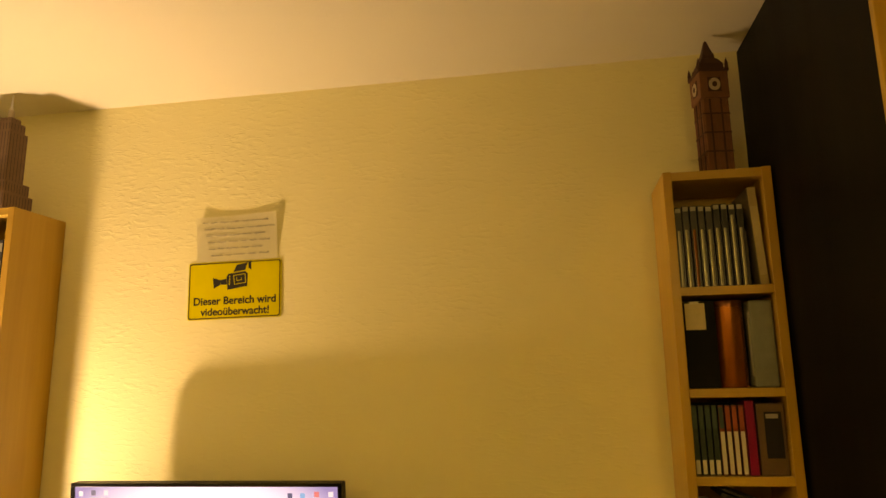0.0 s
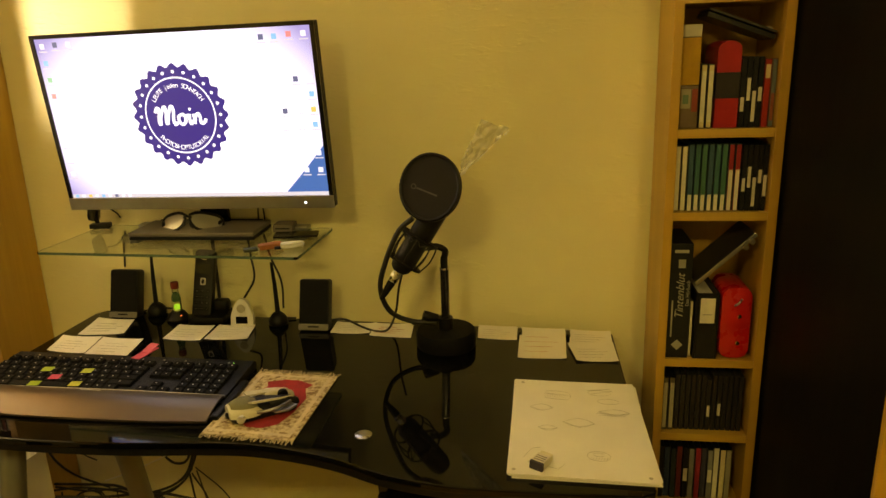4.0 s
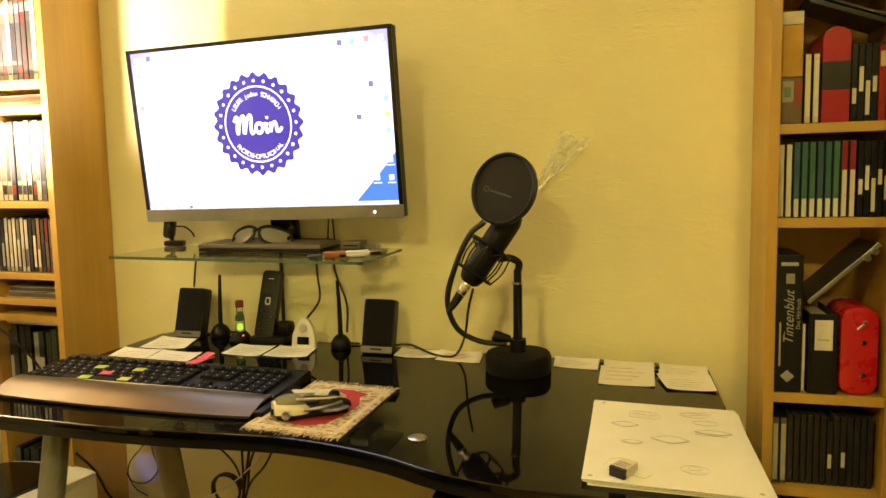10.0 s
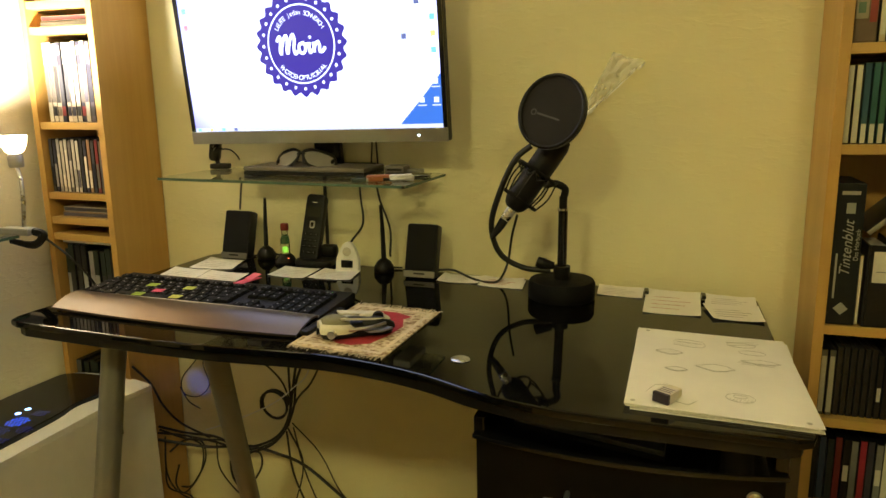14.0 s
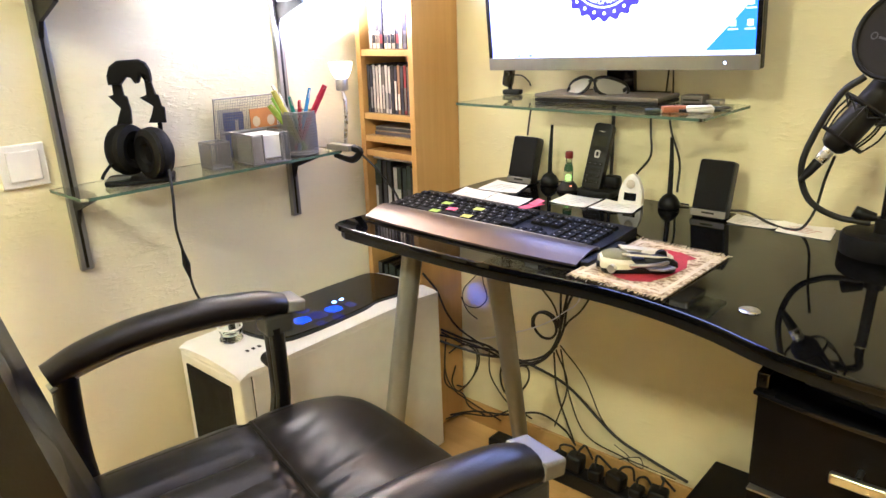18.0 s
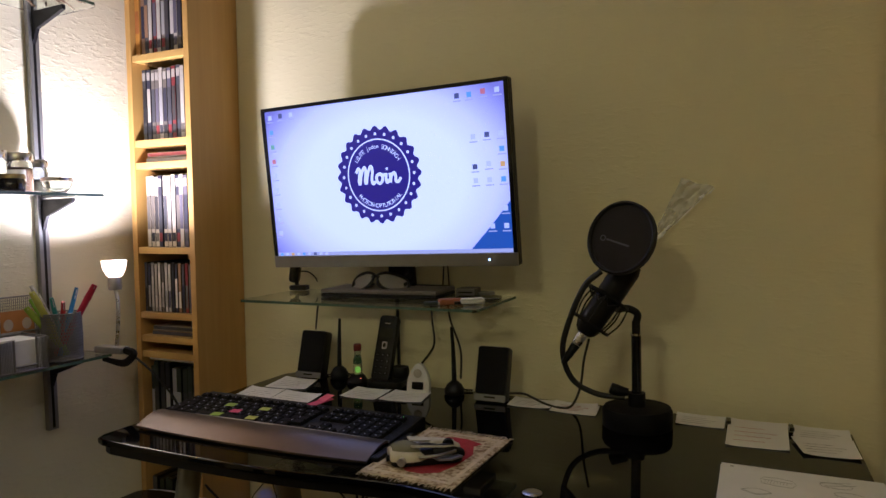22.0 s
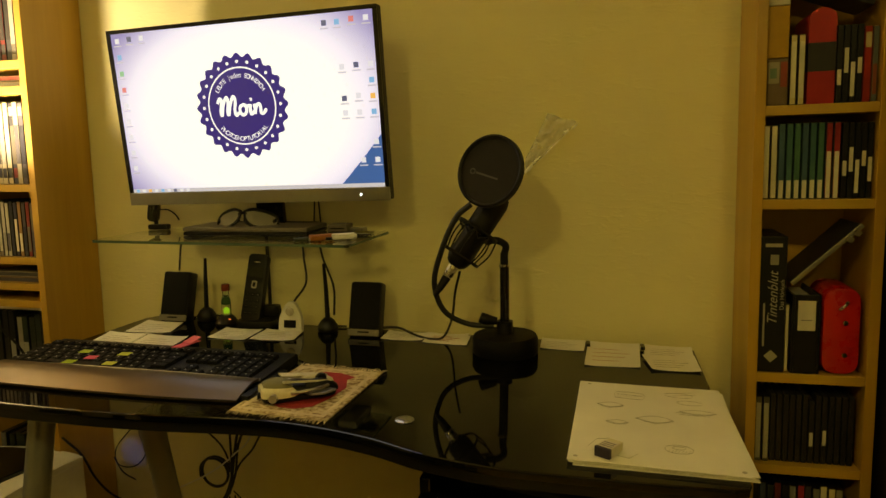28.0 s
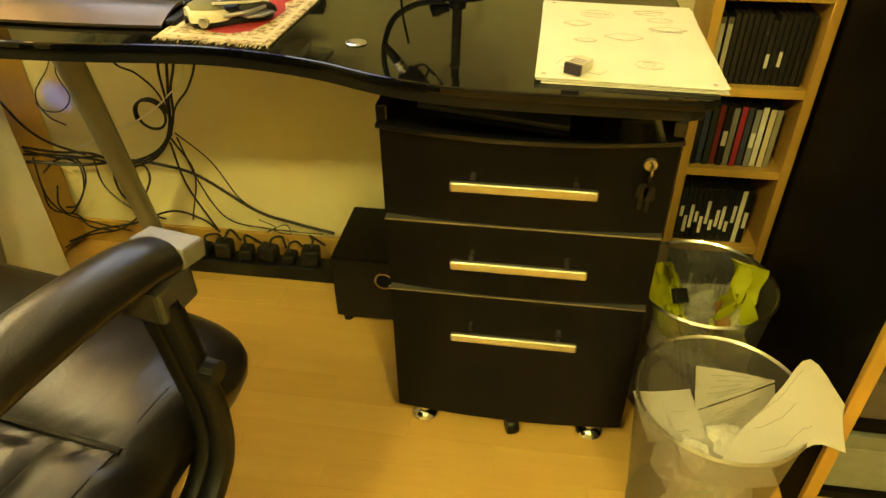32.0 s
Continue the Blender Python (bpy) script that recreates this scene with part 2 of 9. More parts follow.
def wood(name, light, dark, grain=26.0, rough=0.4, along="z", piece=0.0, coat=0.1):
    """Wood with long grain along one axis."""
    m, nt, p = mat_new(name)
    co = nt.nodes.new("ShaderNodeTexCoord")
    mp = nt.nodes.new("ShaderNodeMapping")
    s = {"x": (0.06, 1, 1), "y": (1, 0.06, 1), "z": (1, 1, 0.06)}[along]
    mp.inputs["Scale"].default_value = [v * grain for v in s]
    last = co.outputs["Object"]
    info = nt.nodes.new("ShaderNodeObjectInfo")
    ad = nt.nodes.new("ShaderNodeVectorMath")
    ad.operation = "MULTIPLY_ADD"
    ad.inputs[1].default_value = (1, 1, 1)
    sh = nt.nodes.new("ShaderNodeCombineXYZ")
    k = nt.nodes.new("ShaderNodeMath")
    k.operation = "MULTIPLY"
    k.inputs[1].default_value = 7.0
    nt.links.new(info.outputs["Random"], k.inputs[0])
    for i in range(3):
        nt.links.new(k.outputs[0], sh.inputs[i])
    nt.links.new(last, ad.inputs[0])
    nt.links.new(sh.outputs[0], ad.inputs[2])
    nt.links.new(ad.outputs[0], mp.inputs["Vector"])
    n1 = node(nt, "ShaderNodeTexNoise", Scale=1.0, Detail=8.0, Roughness=0.62, Distortion=0.4)
    n2 = node(nt, "ShaderNodeTexNoise", Scale=6.0, Detail=3.0)
    nt.links.new(mp.outputs[0], n1.inputs["Vector"])
    nt.links.new(mp.outputs[0], n2.inputs["Vector"])
    mix = nt.nodes.new("ShaderNodeMath")
    mix.operation = "MULTIPLY_ADD"
    mix.inputs[1].default_value = 0.25
    nt.links.new(n2.outputs["Fac"], mix.inputs[0])
    nt.links.new(n1.outputs["Fac"], mix.inputs[2])
    lf = mix.outputs[0]
    if piece:
        pm = nt.nodes.new("ShaderNodeMath")
        pm.operation = "MULTIPLY_ADD"
        pm.inputs[1].default_value = piece
        nt.links.new(info.outputs["Random"], pm.inputs[0])
        nt.links.new(lf, pm.inputs[2])
        lf = pm.outputs[0]
    r = nt.nodes.new("ShaderNodeValToRGB")
    r.color_ramp.elements[0].position, r.color_ramp.elements[0].color = 0.38, (*dark, 1)
    r.color_ramp.elements[1].position, r.color_ramp.elements[1].color = 0.85 + piece * 0.7, (*light, 1)
    nt.links.new(lf, r.inputs["Fac"])
    nt.links.new(r.outputs[0], p.inputs["Base Color"])
    p.inputs["Roughness"].default_value = rough
    p.inputs["Coat Weight"].default_value = coat
    p.inputs["Coat Roughness"].default_value = 0.25
    bp = node(nt, "ShaderNodeBump", Strength=0.08, Distance=0.001)
    nt.links.new(n1.outputs["Fac"], bp.inputs["Height"])
    nt.links.new(bp.outputs[0], p.inputs["Normal"])
    return m


def glassy(name, colour, rough=0.0, alpha_like=1.0):
    m, nt, p = mat_new(name)
    p.inputs["Base Color"].default_value = (*colour, 1)
    p.inputs["Roughness"].default_value = rough
    p.inputs["Transmission Weight"].default_value = alpha_like
    p.inputs["IOR"].default_value = 1.45
    return m


def glow(name, colour, strength):
    m, nt, p = mat_new(name)
    p.inputs["Base Color"].default_value = (0.01, 0.01, 0.01, 1)
    p.inputs["Emission Color"].default_value = (*colour, 1)
    p.inputs["Emission Strength"].default_value = strength
    p.inputs["Roughness"].default_value = 0.4
    return m


M_WALL = plaster("wall_paint", (0.82, 0.76, 0.45), 0.24, 0.3)
M_WALL_SIDE = plaster("side_wall_paint", (0.78, 0.725, 0.49), 0.3, 0.4)
M_CEIL = plaster("ceiling_paint", (0.74, 0.70, 0.55), 0.08)
# for the walls out of view: darkened so that less light bounces back
M_UNSEEN_WALL = plaster("unseen_wall_dark_paint", (0.40, 0.35, 0.19), 0.2)
M_BEECH = wood("beech", (0.56, 0.338, 0.080), (0.45, 0.255, 0.050), 22, 0.42)
M_BEECHX = wood("beech_boards", (0.58, 0.368, 0.092), (0.47, 0.28, 0.058), 22, 0.42, "x")
M_FLOOR = wood("laminate", (0.70, 0.45, 0.13), (0.58, 0.345, 0.085), 12, 0.36, "x", piece=0.30, coat=0.2)
M_DARK = surface("dark_brown_foil", (0.0044, 0.0038, 0.0038), 0.45, vary=0.3, spec=0.06, scale=14, stretch=(1, 1, 0.15))
M_DESK = surface("black_lacquered_glass", (0.003, 0.003, 0.0033), 0.035, vary=0.2, scale=9, spec=0.3)
M_BLACK = surface("black_plastic", (0.0065, 0.0065, 0.007), 0.42, spec=0.26, vary=0.15, bump=0.15, bump_scale=900)
M_BLACK_MATT = surface("matt_black_plastic", (0.005, 0.005, 0.0055), 0.62, spec=0.14, vary=0.2, bump=0.2, bump_scale=700)
M_BLACK_GLOSS = surface("glossy_black_plastic", (0.008, 0.008, 0.009), 0.12, vary=0.15)
M_BLACK_WOOD = surface("black_foiled_board", (0.0045, 0.004, 0.0042), 0.38, vary=0.25, spec=0.10, scale=40, bump=0.08, bump_scale=300)
M_LEATHER = surface("black_leather", (0.0085, 0.007, 0.0075), 0.31, vary=0.25, spec=0.45, scale=18, bump=0.12, bump_scale=380)
M_STEEL = surface("brushed_steel", (0.62, 0.60, 0.56), 0.28, 1.0, vary=0.1, scale=60, stretch=(0.05, 1, 1))
M_HANDLE = surface("satin_steel", (0.60, 0.59, 0.53), 0.32, 0.95, vary=0.05, scale=60, stretch=(0.05, 1, 1))
M_CHROME = surface("chrome", (0.72, 0.71, 0.70), 0.1, 1.0, vary=0.04)
M_ALU = surface("grey_aluminium", (0.36, 0.355, 0.34), 0.36, 0.85, vary=0.08, scale=80)
M_GREYLEG = surface("silver_grey_paint", (0.27, 0.27, 0.26), 0.38, 0.55, vary=0.08)
M_SILVER = surface("silver_plastic", (0.42, 0.41, 0.39), 0.35, 0.6, vary=0.06)
M_COLLAR = surface("satin_grey_bracket", (0.06, 0.058, 0.055), 0.42, 0.3, vary=0.08)
M_WHITE = surface("white_plastic", (0.78, 0.77, 0.74), 0.35, vary=0.05)
M_PAPER = surface("white_paper", (0.80, 0.78, 0.73), 0.8, vary=0.05, scale=12, bump=0.2, bump_scale=60)
M_GLASS = glassy("clear_glass", (0.93, 0.98, 0.95))
M_GLASS_EDGE = surface("green_glass_edge", (0.085, 0.15, 0.11), 0.12, vary=0.2, spec=0.6)
M_RUBBER = surface("black_cable_rubber", (0.012, 0.012, 0.012), 0.5, vary=0.15)

# ---- the room ----
XL, XR, YB, YN, ZC = -1.335, 1.75, -3.3, 0.0, 2.305
solid("wall_north", box(XL - 0.12, XR + 0.12, YN, YN + 0.12, -0.1, ZC + 0.1), M_WALL, "cream plastered wall behind the desk", "wall", kind="structure")
solid("wall_west", box(XL - 0.12, XL, YB, YN, -0.1, ZC + 0.1), M_WALL_SIDE, "cream plastered wall with glass shelves", "wall", kind="structure")
# unseen walls that close the room, kept dark to hold down the fill light
solid("wall_east", box(XR, XR + 0.12, YB, YN, -0.1, ZC + 0.1), M_UNSEEN_WALL, "plain unseen wall, darkened to cut bounced light", "wall", kind="structure")
solid("wall_south", box(XL - 0.12, XR + 0.12, YB - 0.12, YB, -0.1, ZC + 0.1), M_UNSEEN_WALL, "plain unseen wall, darkened to cut bounced light", "wall", kind="structure")
solid("ceiling", box(XL, XR, YB, YN, ZC, ZC + 0.1), M_CEIL, "cream painted ceiling", "ceiling", kind="structure")
solid("floor", box(XL, XR, YB, YN, -0.1, -0.006), surface("floor_joint", (0.36, 0.21, 0.055), 0.6), "warm beech laminate floor", "floor", kind="structure")
base = solid("baseboard", box(XL + 0.001, 0.53, -0.012, -0.001, 0.001, 0.068, 0.003), M_BEECHX, "beech skirting board along the wall", "skirting board", kind="structure")
solid("baseboard", box(XL + 0.001, XL + 0.012, -3.2, -0.19, 0.001, 0.068, 0.003), wood("beech_skirting", (0.62, 0.40, 0.19), (0.50, 0.30, 0.12), 22, 0.42, "y"), "beech skirting board along the wall", "skirting board", kind="structure")


# ---- the desk ----
def build_desk():
    t = thing("desk", "black glass-topped desk with silver tube legs by the wall", "desk")
    front = smooth_path([(-0.925, -0.590, 0), (-0.80, -0.591, 0), (-0.66, -0.589, 0), (-0.54, -0.581, 0), (-0.44, -0.567, 0), (-0.36, -0.560, 0), (-0.28, -0.566, 0), (-0.20, -0.583, 0), (-0.12, -0.612, 0), (-0.03, -0.628, 0), (0.08, -0.628, 0), (0.245, -0.621, 0)], 6)
    outline = [(-0.945, -0.06), (-0.952, -0.565), (-0.944, -0.583)] + [(p.x, p.y) for p in front] + [(0.262, -0.612), (0.266, -0.6), (0.258, -0.05), (0.245, -0.035), (-0.93, -0.035)]
    part("desktop", slab(outline, 0.739, 0.75, 0.003), M_DESK, t, "glossy black glass top with a wavy front edge")
    inner = [(-0.38 + (x + 0.38) * 0.985, -0.3 + (y + 0.3) * 0.97) for x, y in outline]
    part("rim", slab(inner, 0.722, 0.7385, 0.002), M_BLACK, t)
    for x, name in ((-0.80, "left"), (0.19, "right")):
        part("crossbar", box(x - 0.02, x + 0.02, -0.50, -0.10, 0.694, 0.7215, 0.004), M_BLACK, t)
    part("stretcher", box(-0.78, 0.17, -0.315, -0.275, 0.698, 0.7215, 0.004), M_BLACK, t)
    part("bracket", box(-0.925, -0.83, -0.53, -0.44, 0.70, 0.7215, 0.004), M_BLACK, t)
    for a, b in (((-0.855, -0.45, 0.738), (-0.868, -0.60, 0.004)), ((-0.645, -0.456, 0.734), (-0.884, -0.035, 0.004)), ((0.205, -0.44, 0.715), (0.205, -0.42, 0.66)), ((0.17, -0.09, 0.715), (0.17, -0.05, 0.004))):
        lg = part("leg", tube([a, b], 0.0215, 20, n=1), M_GREYLEG, t, "silver-grey round tube leg", smooth=True)
        if b[2] < 0.1:
            part("foot", lathe([(0, 0), (0.026, 0), (0.027, 0.012), (0.022, 0.022), (0, 0.022)], 16, pose(b[0], b[1], 0.0005)), M_BLACK, lg, smooth=True)
    part("joint", box(-0.875, -0.625, -0.478, -0.43, 0.70, 0.7145, 0.003), M_GREYLEG, t)
    return t


build_desk()
# the desktop stands a little higher at its far end; all that lies on it follows
TILT = Matrix.Translation((0.2, 0, 0.7465)) @ Matrix.Rotation(radians(1.35), 4, "Y") @ Matrix.Translation((-0.2, 0, -0.75))


for o in bpy.data.objects["desk"].children:
    if not o.name.startswith("leg"):
        o.matrix_local = TILT


def tilted(names, m):
    for o in [o for o in bpy.data.objects if o.parent is None and o.name not in names]:
        o.matrix_world = m @ o.matrix_world


solid("cable_grommet_disc", lathe([(0, 0), (0.0135, 0), (0.0138, 0.001), (0.0125, 0.0018), (0.005, 0.002), (0, 0.002)], 28, TILT @ pose(-0.174, -0.511, 0.7502)), M_STEEL, "small round steel disc on the desktop", "disc", smooth=True)


# ---- drawer pedestal ----
def build_pedestal():
    t = thing("drawer_pedestal", "black three-drawer pedestal with steel bar handles under the desk", "drawer unit")
    x0, x1, yf, yb = -0.157, 0.258, -0.492, -0.09
    b = box(x0, x0 + 0.018, yf + 0.02, yb, 0.045, 0.635)
    box(x1 - 0.018, x1, yf + 0.02, yb, 0.045, 0.635, bm=b)
    box(x0 + 0.018, x1 - 0.018, yb - 0.012, yb, 0.045, 0.635, bm=b)
    box(x0 + 0.018, x1 - 0.018, yf + 0.02, yb - 0.012, 0.045, 0.06, bm=b)
    box(x0 + 0.018, x1 - 0.018, yf + 0.02, yb - 0.012, 0.615, 0.635, bm=b)
    part("body", b, M_BLACK_WOOD, t)
    bow = [(x0 - 0.001 + (x1 - x0 + 0.002) * k / 12, yf - 0.018 - 0.026 * (1 - ((k - 6) / 6) ** 2)) for k in range(13)]
    rim = slab([(x1 + 0.001, yb), (x0 - 0.001, yb)] + bow, 0.6355, 0.643, 0.002)
    part("tray_top", rim, M_BLACK_GLOSS, t, "shallow glossy open tray on top")
    for wall in ((x0 - 0.001, x0 + 0.016, yf - 0.012, yb), (x1 - 0.016, x1 + 0.001, yf - 0.012, yb), (x0 + 0.0165, x1 - 0.0165, yb - 0.014, yb)):
        part("tray_wall", box(*wall, 0.6432, 0.668, 0.003), M_BLACK_GLOSS, t)
    for z0, z1, zh in ((0.484, 0.633, 0.568), (0.346, 0.480, 0.430), (0.047, 0.342, 0.281)):
        face = [(x0 + (x1 - x0) * k / 12, yf - 0.012 * (1 - ((k - 6) / 6) ** 2)) for k in range(13)]
        d = part("drawer_front", slab([(x1, yf + 0.018), (x0, yf + 0.018)] + face, z0, z1, 0.0015), M_BLACK_WOOD, t)
        part("edge_strip", box(x0 + 0.002, x1 - 0.002, yf - 0.0135, yf + 0.012, z0 - 0.0032, z0 - 0.0006), M_ALU, d, "thin silver edge strip") if z0 > 0.1 else None
        h = box(-0.05, 0.155, -0.5425, -0.5325, zh - 0.008, zh + 0.008, 0.0045, 4)
        part("handle", h, M_HANDLE, d, "brushed steel bar handle", smooth=True)
        for x in (-0.02, 0.125):
            part("handle_post", tube([(x, -0.538, zh), (x, -0.5, zh)], 0.004, 10, n=1), M_STEEL, d, smooth=True)
    lock = part("lock", lathe([(0, 0), (0.0095, 0), (0.0105, 0.002), (0.0085, 0.0045), (0, 0.005)], 20, pose(0.222, -0.497, 0.60, 90)), surface("satin_chrome", (0.45, 0.44, 0.42), 0.3, 1.0, vary=0.06), t, "round chrome lock", smooth=True)
    part("key", box(0.2205, 0.2235, -0.522, -0.501, 0.594, 0.606, 0.0008), M_STEEL, lock)
    k = lathe([(0.008, 0), (0.0092, 0.0008), (0.0105, 0), (0.0092, -0.0008), (0.008, 0)], 18, pose(0.222, -0.516, 0.588, 0, 90))
    part("key_ring", k, M_STEEL, lock, smooth=True)
    for x, z, a in ((0.214, 0.552, 10), (0.224, 0.548, -6)):
        fob = part("spare_key", slab(round_rect(-0.008, 0.008, -0.012, 0.012, 0.005, 3), -0.0015, 0.0015, 0.0006), M_BLACK, lock, "dangling key with black grip")
        fob.matrix_local = pose(x, -0.5165, z + 0.016, 90, a, 0)
        part("key_blade", box(x - 0.0025, x + 0.0025, -0.5172, -0.5158, z - 0.014, z + 0.005), M_BLACK, lock)
    for x in (-0.112, 0.207):
        for y in (-0.466, -0.13):
            part("foot", lathe([(0, 0), (0.024, 0), (0.026, 0.004), (0.022, 0.011), (0.012, 0.017), (0.011, 0.045), (0, 0.045)], 24, pose(x, y, 0.0005)), M_CHROME, t, "round chrome foot", smooth=True)
    part("caster", lathe([(0, -0.011), (0.016, -0.011), (0.0185, -0.006), (0.0185, 0.006), (0.016, 0.011), (0, 0.011)], 20, pose(0.059, -0.488, 0.0192, 0, 90, 20)), M_BLACK, t, smooth=True)
    part("caster_fork", box(0.047, 0.071, -0.490, -0.46, 0.032, 0.0448, 0.003), M_BLACK, t)
    return t


build_pedestal()
solid("folder", slab([(-0.108, -0.455), (0.108, -0.503), (0.118, -0.20), (-0.10, -0.17)], 0.6435, 0.651, 0.0015), surface("grey_folder", (0.045, 0.042, 0.04), 0.3, vary=0.2), "flat dark grey folder in the pedestal tray", "folder")


# ---- subwoofer, power strip, transformers ----
def build_sub():
    t = thing("subwoofer", "black box subwoofer with a chrome port ring on the floor", "speaker")
    part("cabinet", box(-0.355, -0.17, -0.235, -0.03, 0.022, 0.185, 0.004), M_BLACK_WOOD, t)
    part("front_panel", box(-0.351, -0.174, -0.239, -0.2352, 0.026, 0.181, 0.003), M_BLACK, t)
    part("port_ring", lathe([(0.015, 0), (0.017, 0.003), (0.021, 0.003), (0.0225, 0), (0.021, -0.001), (0.016, -0.001), (0.015, 0)], 28, pose(-0.238, -0.2395, 0.138, 90)), M_CHROME, t, "chrome bass port ring", smooth=True)
    part("port", lathe([(0, 0), (0.0152, 0), (0.0152, 0.001), (0, 0.001)], 24, pose(-0.238, -0.2393, 0.138, 90)), M_BLACK_MATT, t)
    for x in (-0.335, -0.19):
        for y in (-0.215, -0.05):
            part("foot", lathe([(0, 0), (0.011, 0), (0.012, 0.012), (0.010, 0.022), (0, 0.022)], 14, pose(x, y, 0.0004)), M_BLACK, t, smooth=True)


build_sub()


def build_strip():
    t = thing("power_strip", "long black power strip lying along the skirting board", "power strip")
    part("casing", box(-0.95, -0.40, -0.105, -0.055, 0.0005, 0.042, 0.006), M_BLACK, t)
    sw = part("switch", box(-0.80, -0.775, -0.092, -0.068, 0.0425, 0.05, 0.003), M_BLACK_GLOSS, t, "rocker switch")
    part("pilot_light", lathe([(0, 0), (0.005, 0), (0.004, 0.002), (0, 0.0025)], 12, pose(-0.795, -0.08, 0.0502)), glow("yellow_pilot", (1.0, 0.7, 0.05), 0.9), sw, "small lit yellow pilot light")
    for i, (x, w) in enumerate(((-0.735, 0.030), (-0.685, 0.042), (-0.625, 0.034), (-0.572, 0.046), (-0.515, 0.032), (-0.462, 0.044))):
        h = (0.030, 0.046, 0.034, 0.040, 0.026, 0.048)[i]
        plug = part("plug", box(-w / 2, w / 2, -0.019, 0.019, 0.0, h, 0.009, 3), M_BLACK, t, smooth=True)
        plug.matrix_local = pose(x, -0.08, 0.0425, 5 * (i % 3 - 1), 3 * (i % 2), 9 * (i % 3) - 8)
        part("plug_lead", tube([(0, 0, h * 0.9), (0.01 * (i % 2) - 0.004, 0.012, h + 0.014), (0.022 - 0.012 * (i % 3), 0.030, h + 0.012), (0.03, 0.034, h - 0.02)], 0.003, 8), M_RUBBER, plug, smooth=True)


build_strip()
def cable(pts, r=0.0026, mat=None, label="black cable hanging from the desk to the floor", seg=6):
    return solid("cable", tube(pts, r, seg, n=7), mat or M_RUBBER, label, "cable", group="cables under the desk", smooth=True)


random.seed(11)
# the bundle that drops behind the desk, crosses to the computer and fans out to the strip
cable([(-1.107, -0.108, 0.33), (-1.087, -0.036, 0.281), (-0.993, -0.04, 0.286), (-0.928, -0.037, 0.264), (-0.849, -0.036, 0.286), (-0.793, -0.04, 0.327), (-0.762, -0.046, 0.386), (-0.749, -0.045, 0.452), (-0.735, -0.044, 0.52), (-0.727, -0.03, 0.6), (-0.723, -0.03, 0.715)], 0.0034, label="thick black cable bundle hanging behind the desk")
cable([(-1.107, -0.113, 0.315), (-1.081, -0.047, 0.279), (-0.98, -0.044, 0.272), (-0.912, -0.043, 0.257), (-0.835, -0.042, 0.281), (-0.782, -0.044, 0.333), (-0.746, -0.052, 0.403), (-0.736, -0.051, 0.468), (-0.715, -0.051, 0.524), (-0.707, -0.03, 0.6), (-0.703, -0.03, 0.715)], 0.003)
cable([(-1.107, -0.107, 0.321), (-1.067, -0.049, 0.272), (-0.957, -0.051, 0.286), (-0.885, -0.055, 0.274), (-0.804, -0.056, 0.309), (-0.761, -0.057, 0.364), (-0.75, -0.058, 0.432), (-0.756, -0.048, 0.478), (-0.749, -0.054, 0.523), (-0.741, -0.03, 0.6), (-0.737, -0.03, 0.715)], 0.0028)
cable([(-1.107, -0.116, 0.298), (-1.003, -0.059, 0.265), (-0.89, -0.055, 0.283), (-0.803, -0.059, 0.279), (-0.719, -0.054, 0.252), (-0.589, -0.064, 0.174), (-0.496, -0.063, 0.145), (-0.402, -0.06, 0.122)], 0.0036, label="thick black cable running to the subwoofer")
cable([(-0.903, -0.063, 0.297), (-0.928, -0.07, 0.247), (-0.925, -0.066, 0.188), (-0.887, -0.07, 0.174), (-0.841, -0.069, 0.236), (-0.843, -0.065, 0.275), (-0.874, -0.064, 0.268), (-0.894, -0.066, 0.218), (-0.891, -0.064, 0.127)], 0.0026)
cable([(-1.076, -0.037, 0.268), (-1.037, -0.039, 0.248), (-1.047, -0.045, 0.178), (-1.103, -0.045, 0.11), (-1.107, -0.071, 0.15), (-1.103, -0.057, 0.198)], 0.0022)
cable([(-1.107, -0.171, 0.515), (-1.103, -0.124, 0.452), (-1.107, -0.084, 0.375), (-1.093, -0.045, 0.312), (-0.999, -0.053, 0.289)], 0.0028)
cable([(-0.842, -0.03, 0.715), (-0.846, -0.03, 0.6), (-0.854, -0.049, 0.525), (-0.809, -0.052, 0.501), (-0.774, -0.049, 0.462), (-0.754, -0.055, 0.41), (-0.765, -0.05, 0.353)], 0.0024)
cable([(-0.75, -0.057, 0.365), (-0.677, -0.062, 0.301), (-0.629, -0.057, 0.203), (-0.576, -0.06, 0.161)], 0.0016)
cable([(-0.754, -0.07, 0.357), (-0.725, -0.06, 0.262), (-0.761, -0.06, 0.13)], 0.002)
cable([(-0.78, -0.038, 0.33), (-0.763, -0.044, 0.219), (-0.712, -0.042, 0.092)], 0.0024)
cable([(-0.756, -0.044, 0.347), (-0.727, -0.045, 0.224), (-0.678, -0.043, 0.129), (-0.578, -0.047, 0.111), (-0.506, -0.042, 0.105)], 0.0018)
cable([(-0.591, -0.055, 0.141), (-0.55, -0.058, 0.125), (-0.576, -0.058, 0.108), (-0.525, -0.056, 0.133), (-0.514, -0.059, 0.108), (-0.557, -0.047, 0.108), (-0.435, -0.05, 0.109)], 0.0012)
cable([(-1.107, -0.105, 0.042), (-1.07, -0.062, 0.053), (-0.97, -0.058, 0.08), (-0.889, -0.064, 0.134), (-0.833, -0.06, 0.125)], 0.0024)
cable([(-1.107, -0.084, 0.046), (-1.031, -0.063, 0.076), (-0.922, -0.061, 0.105), (-0.809, -0.064, 0.153), (-0.735, -0.061, 0.134), (-0.694, -0.064, 0.101)], 0.0028)
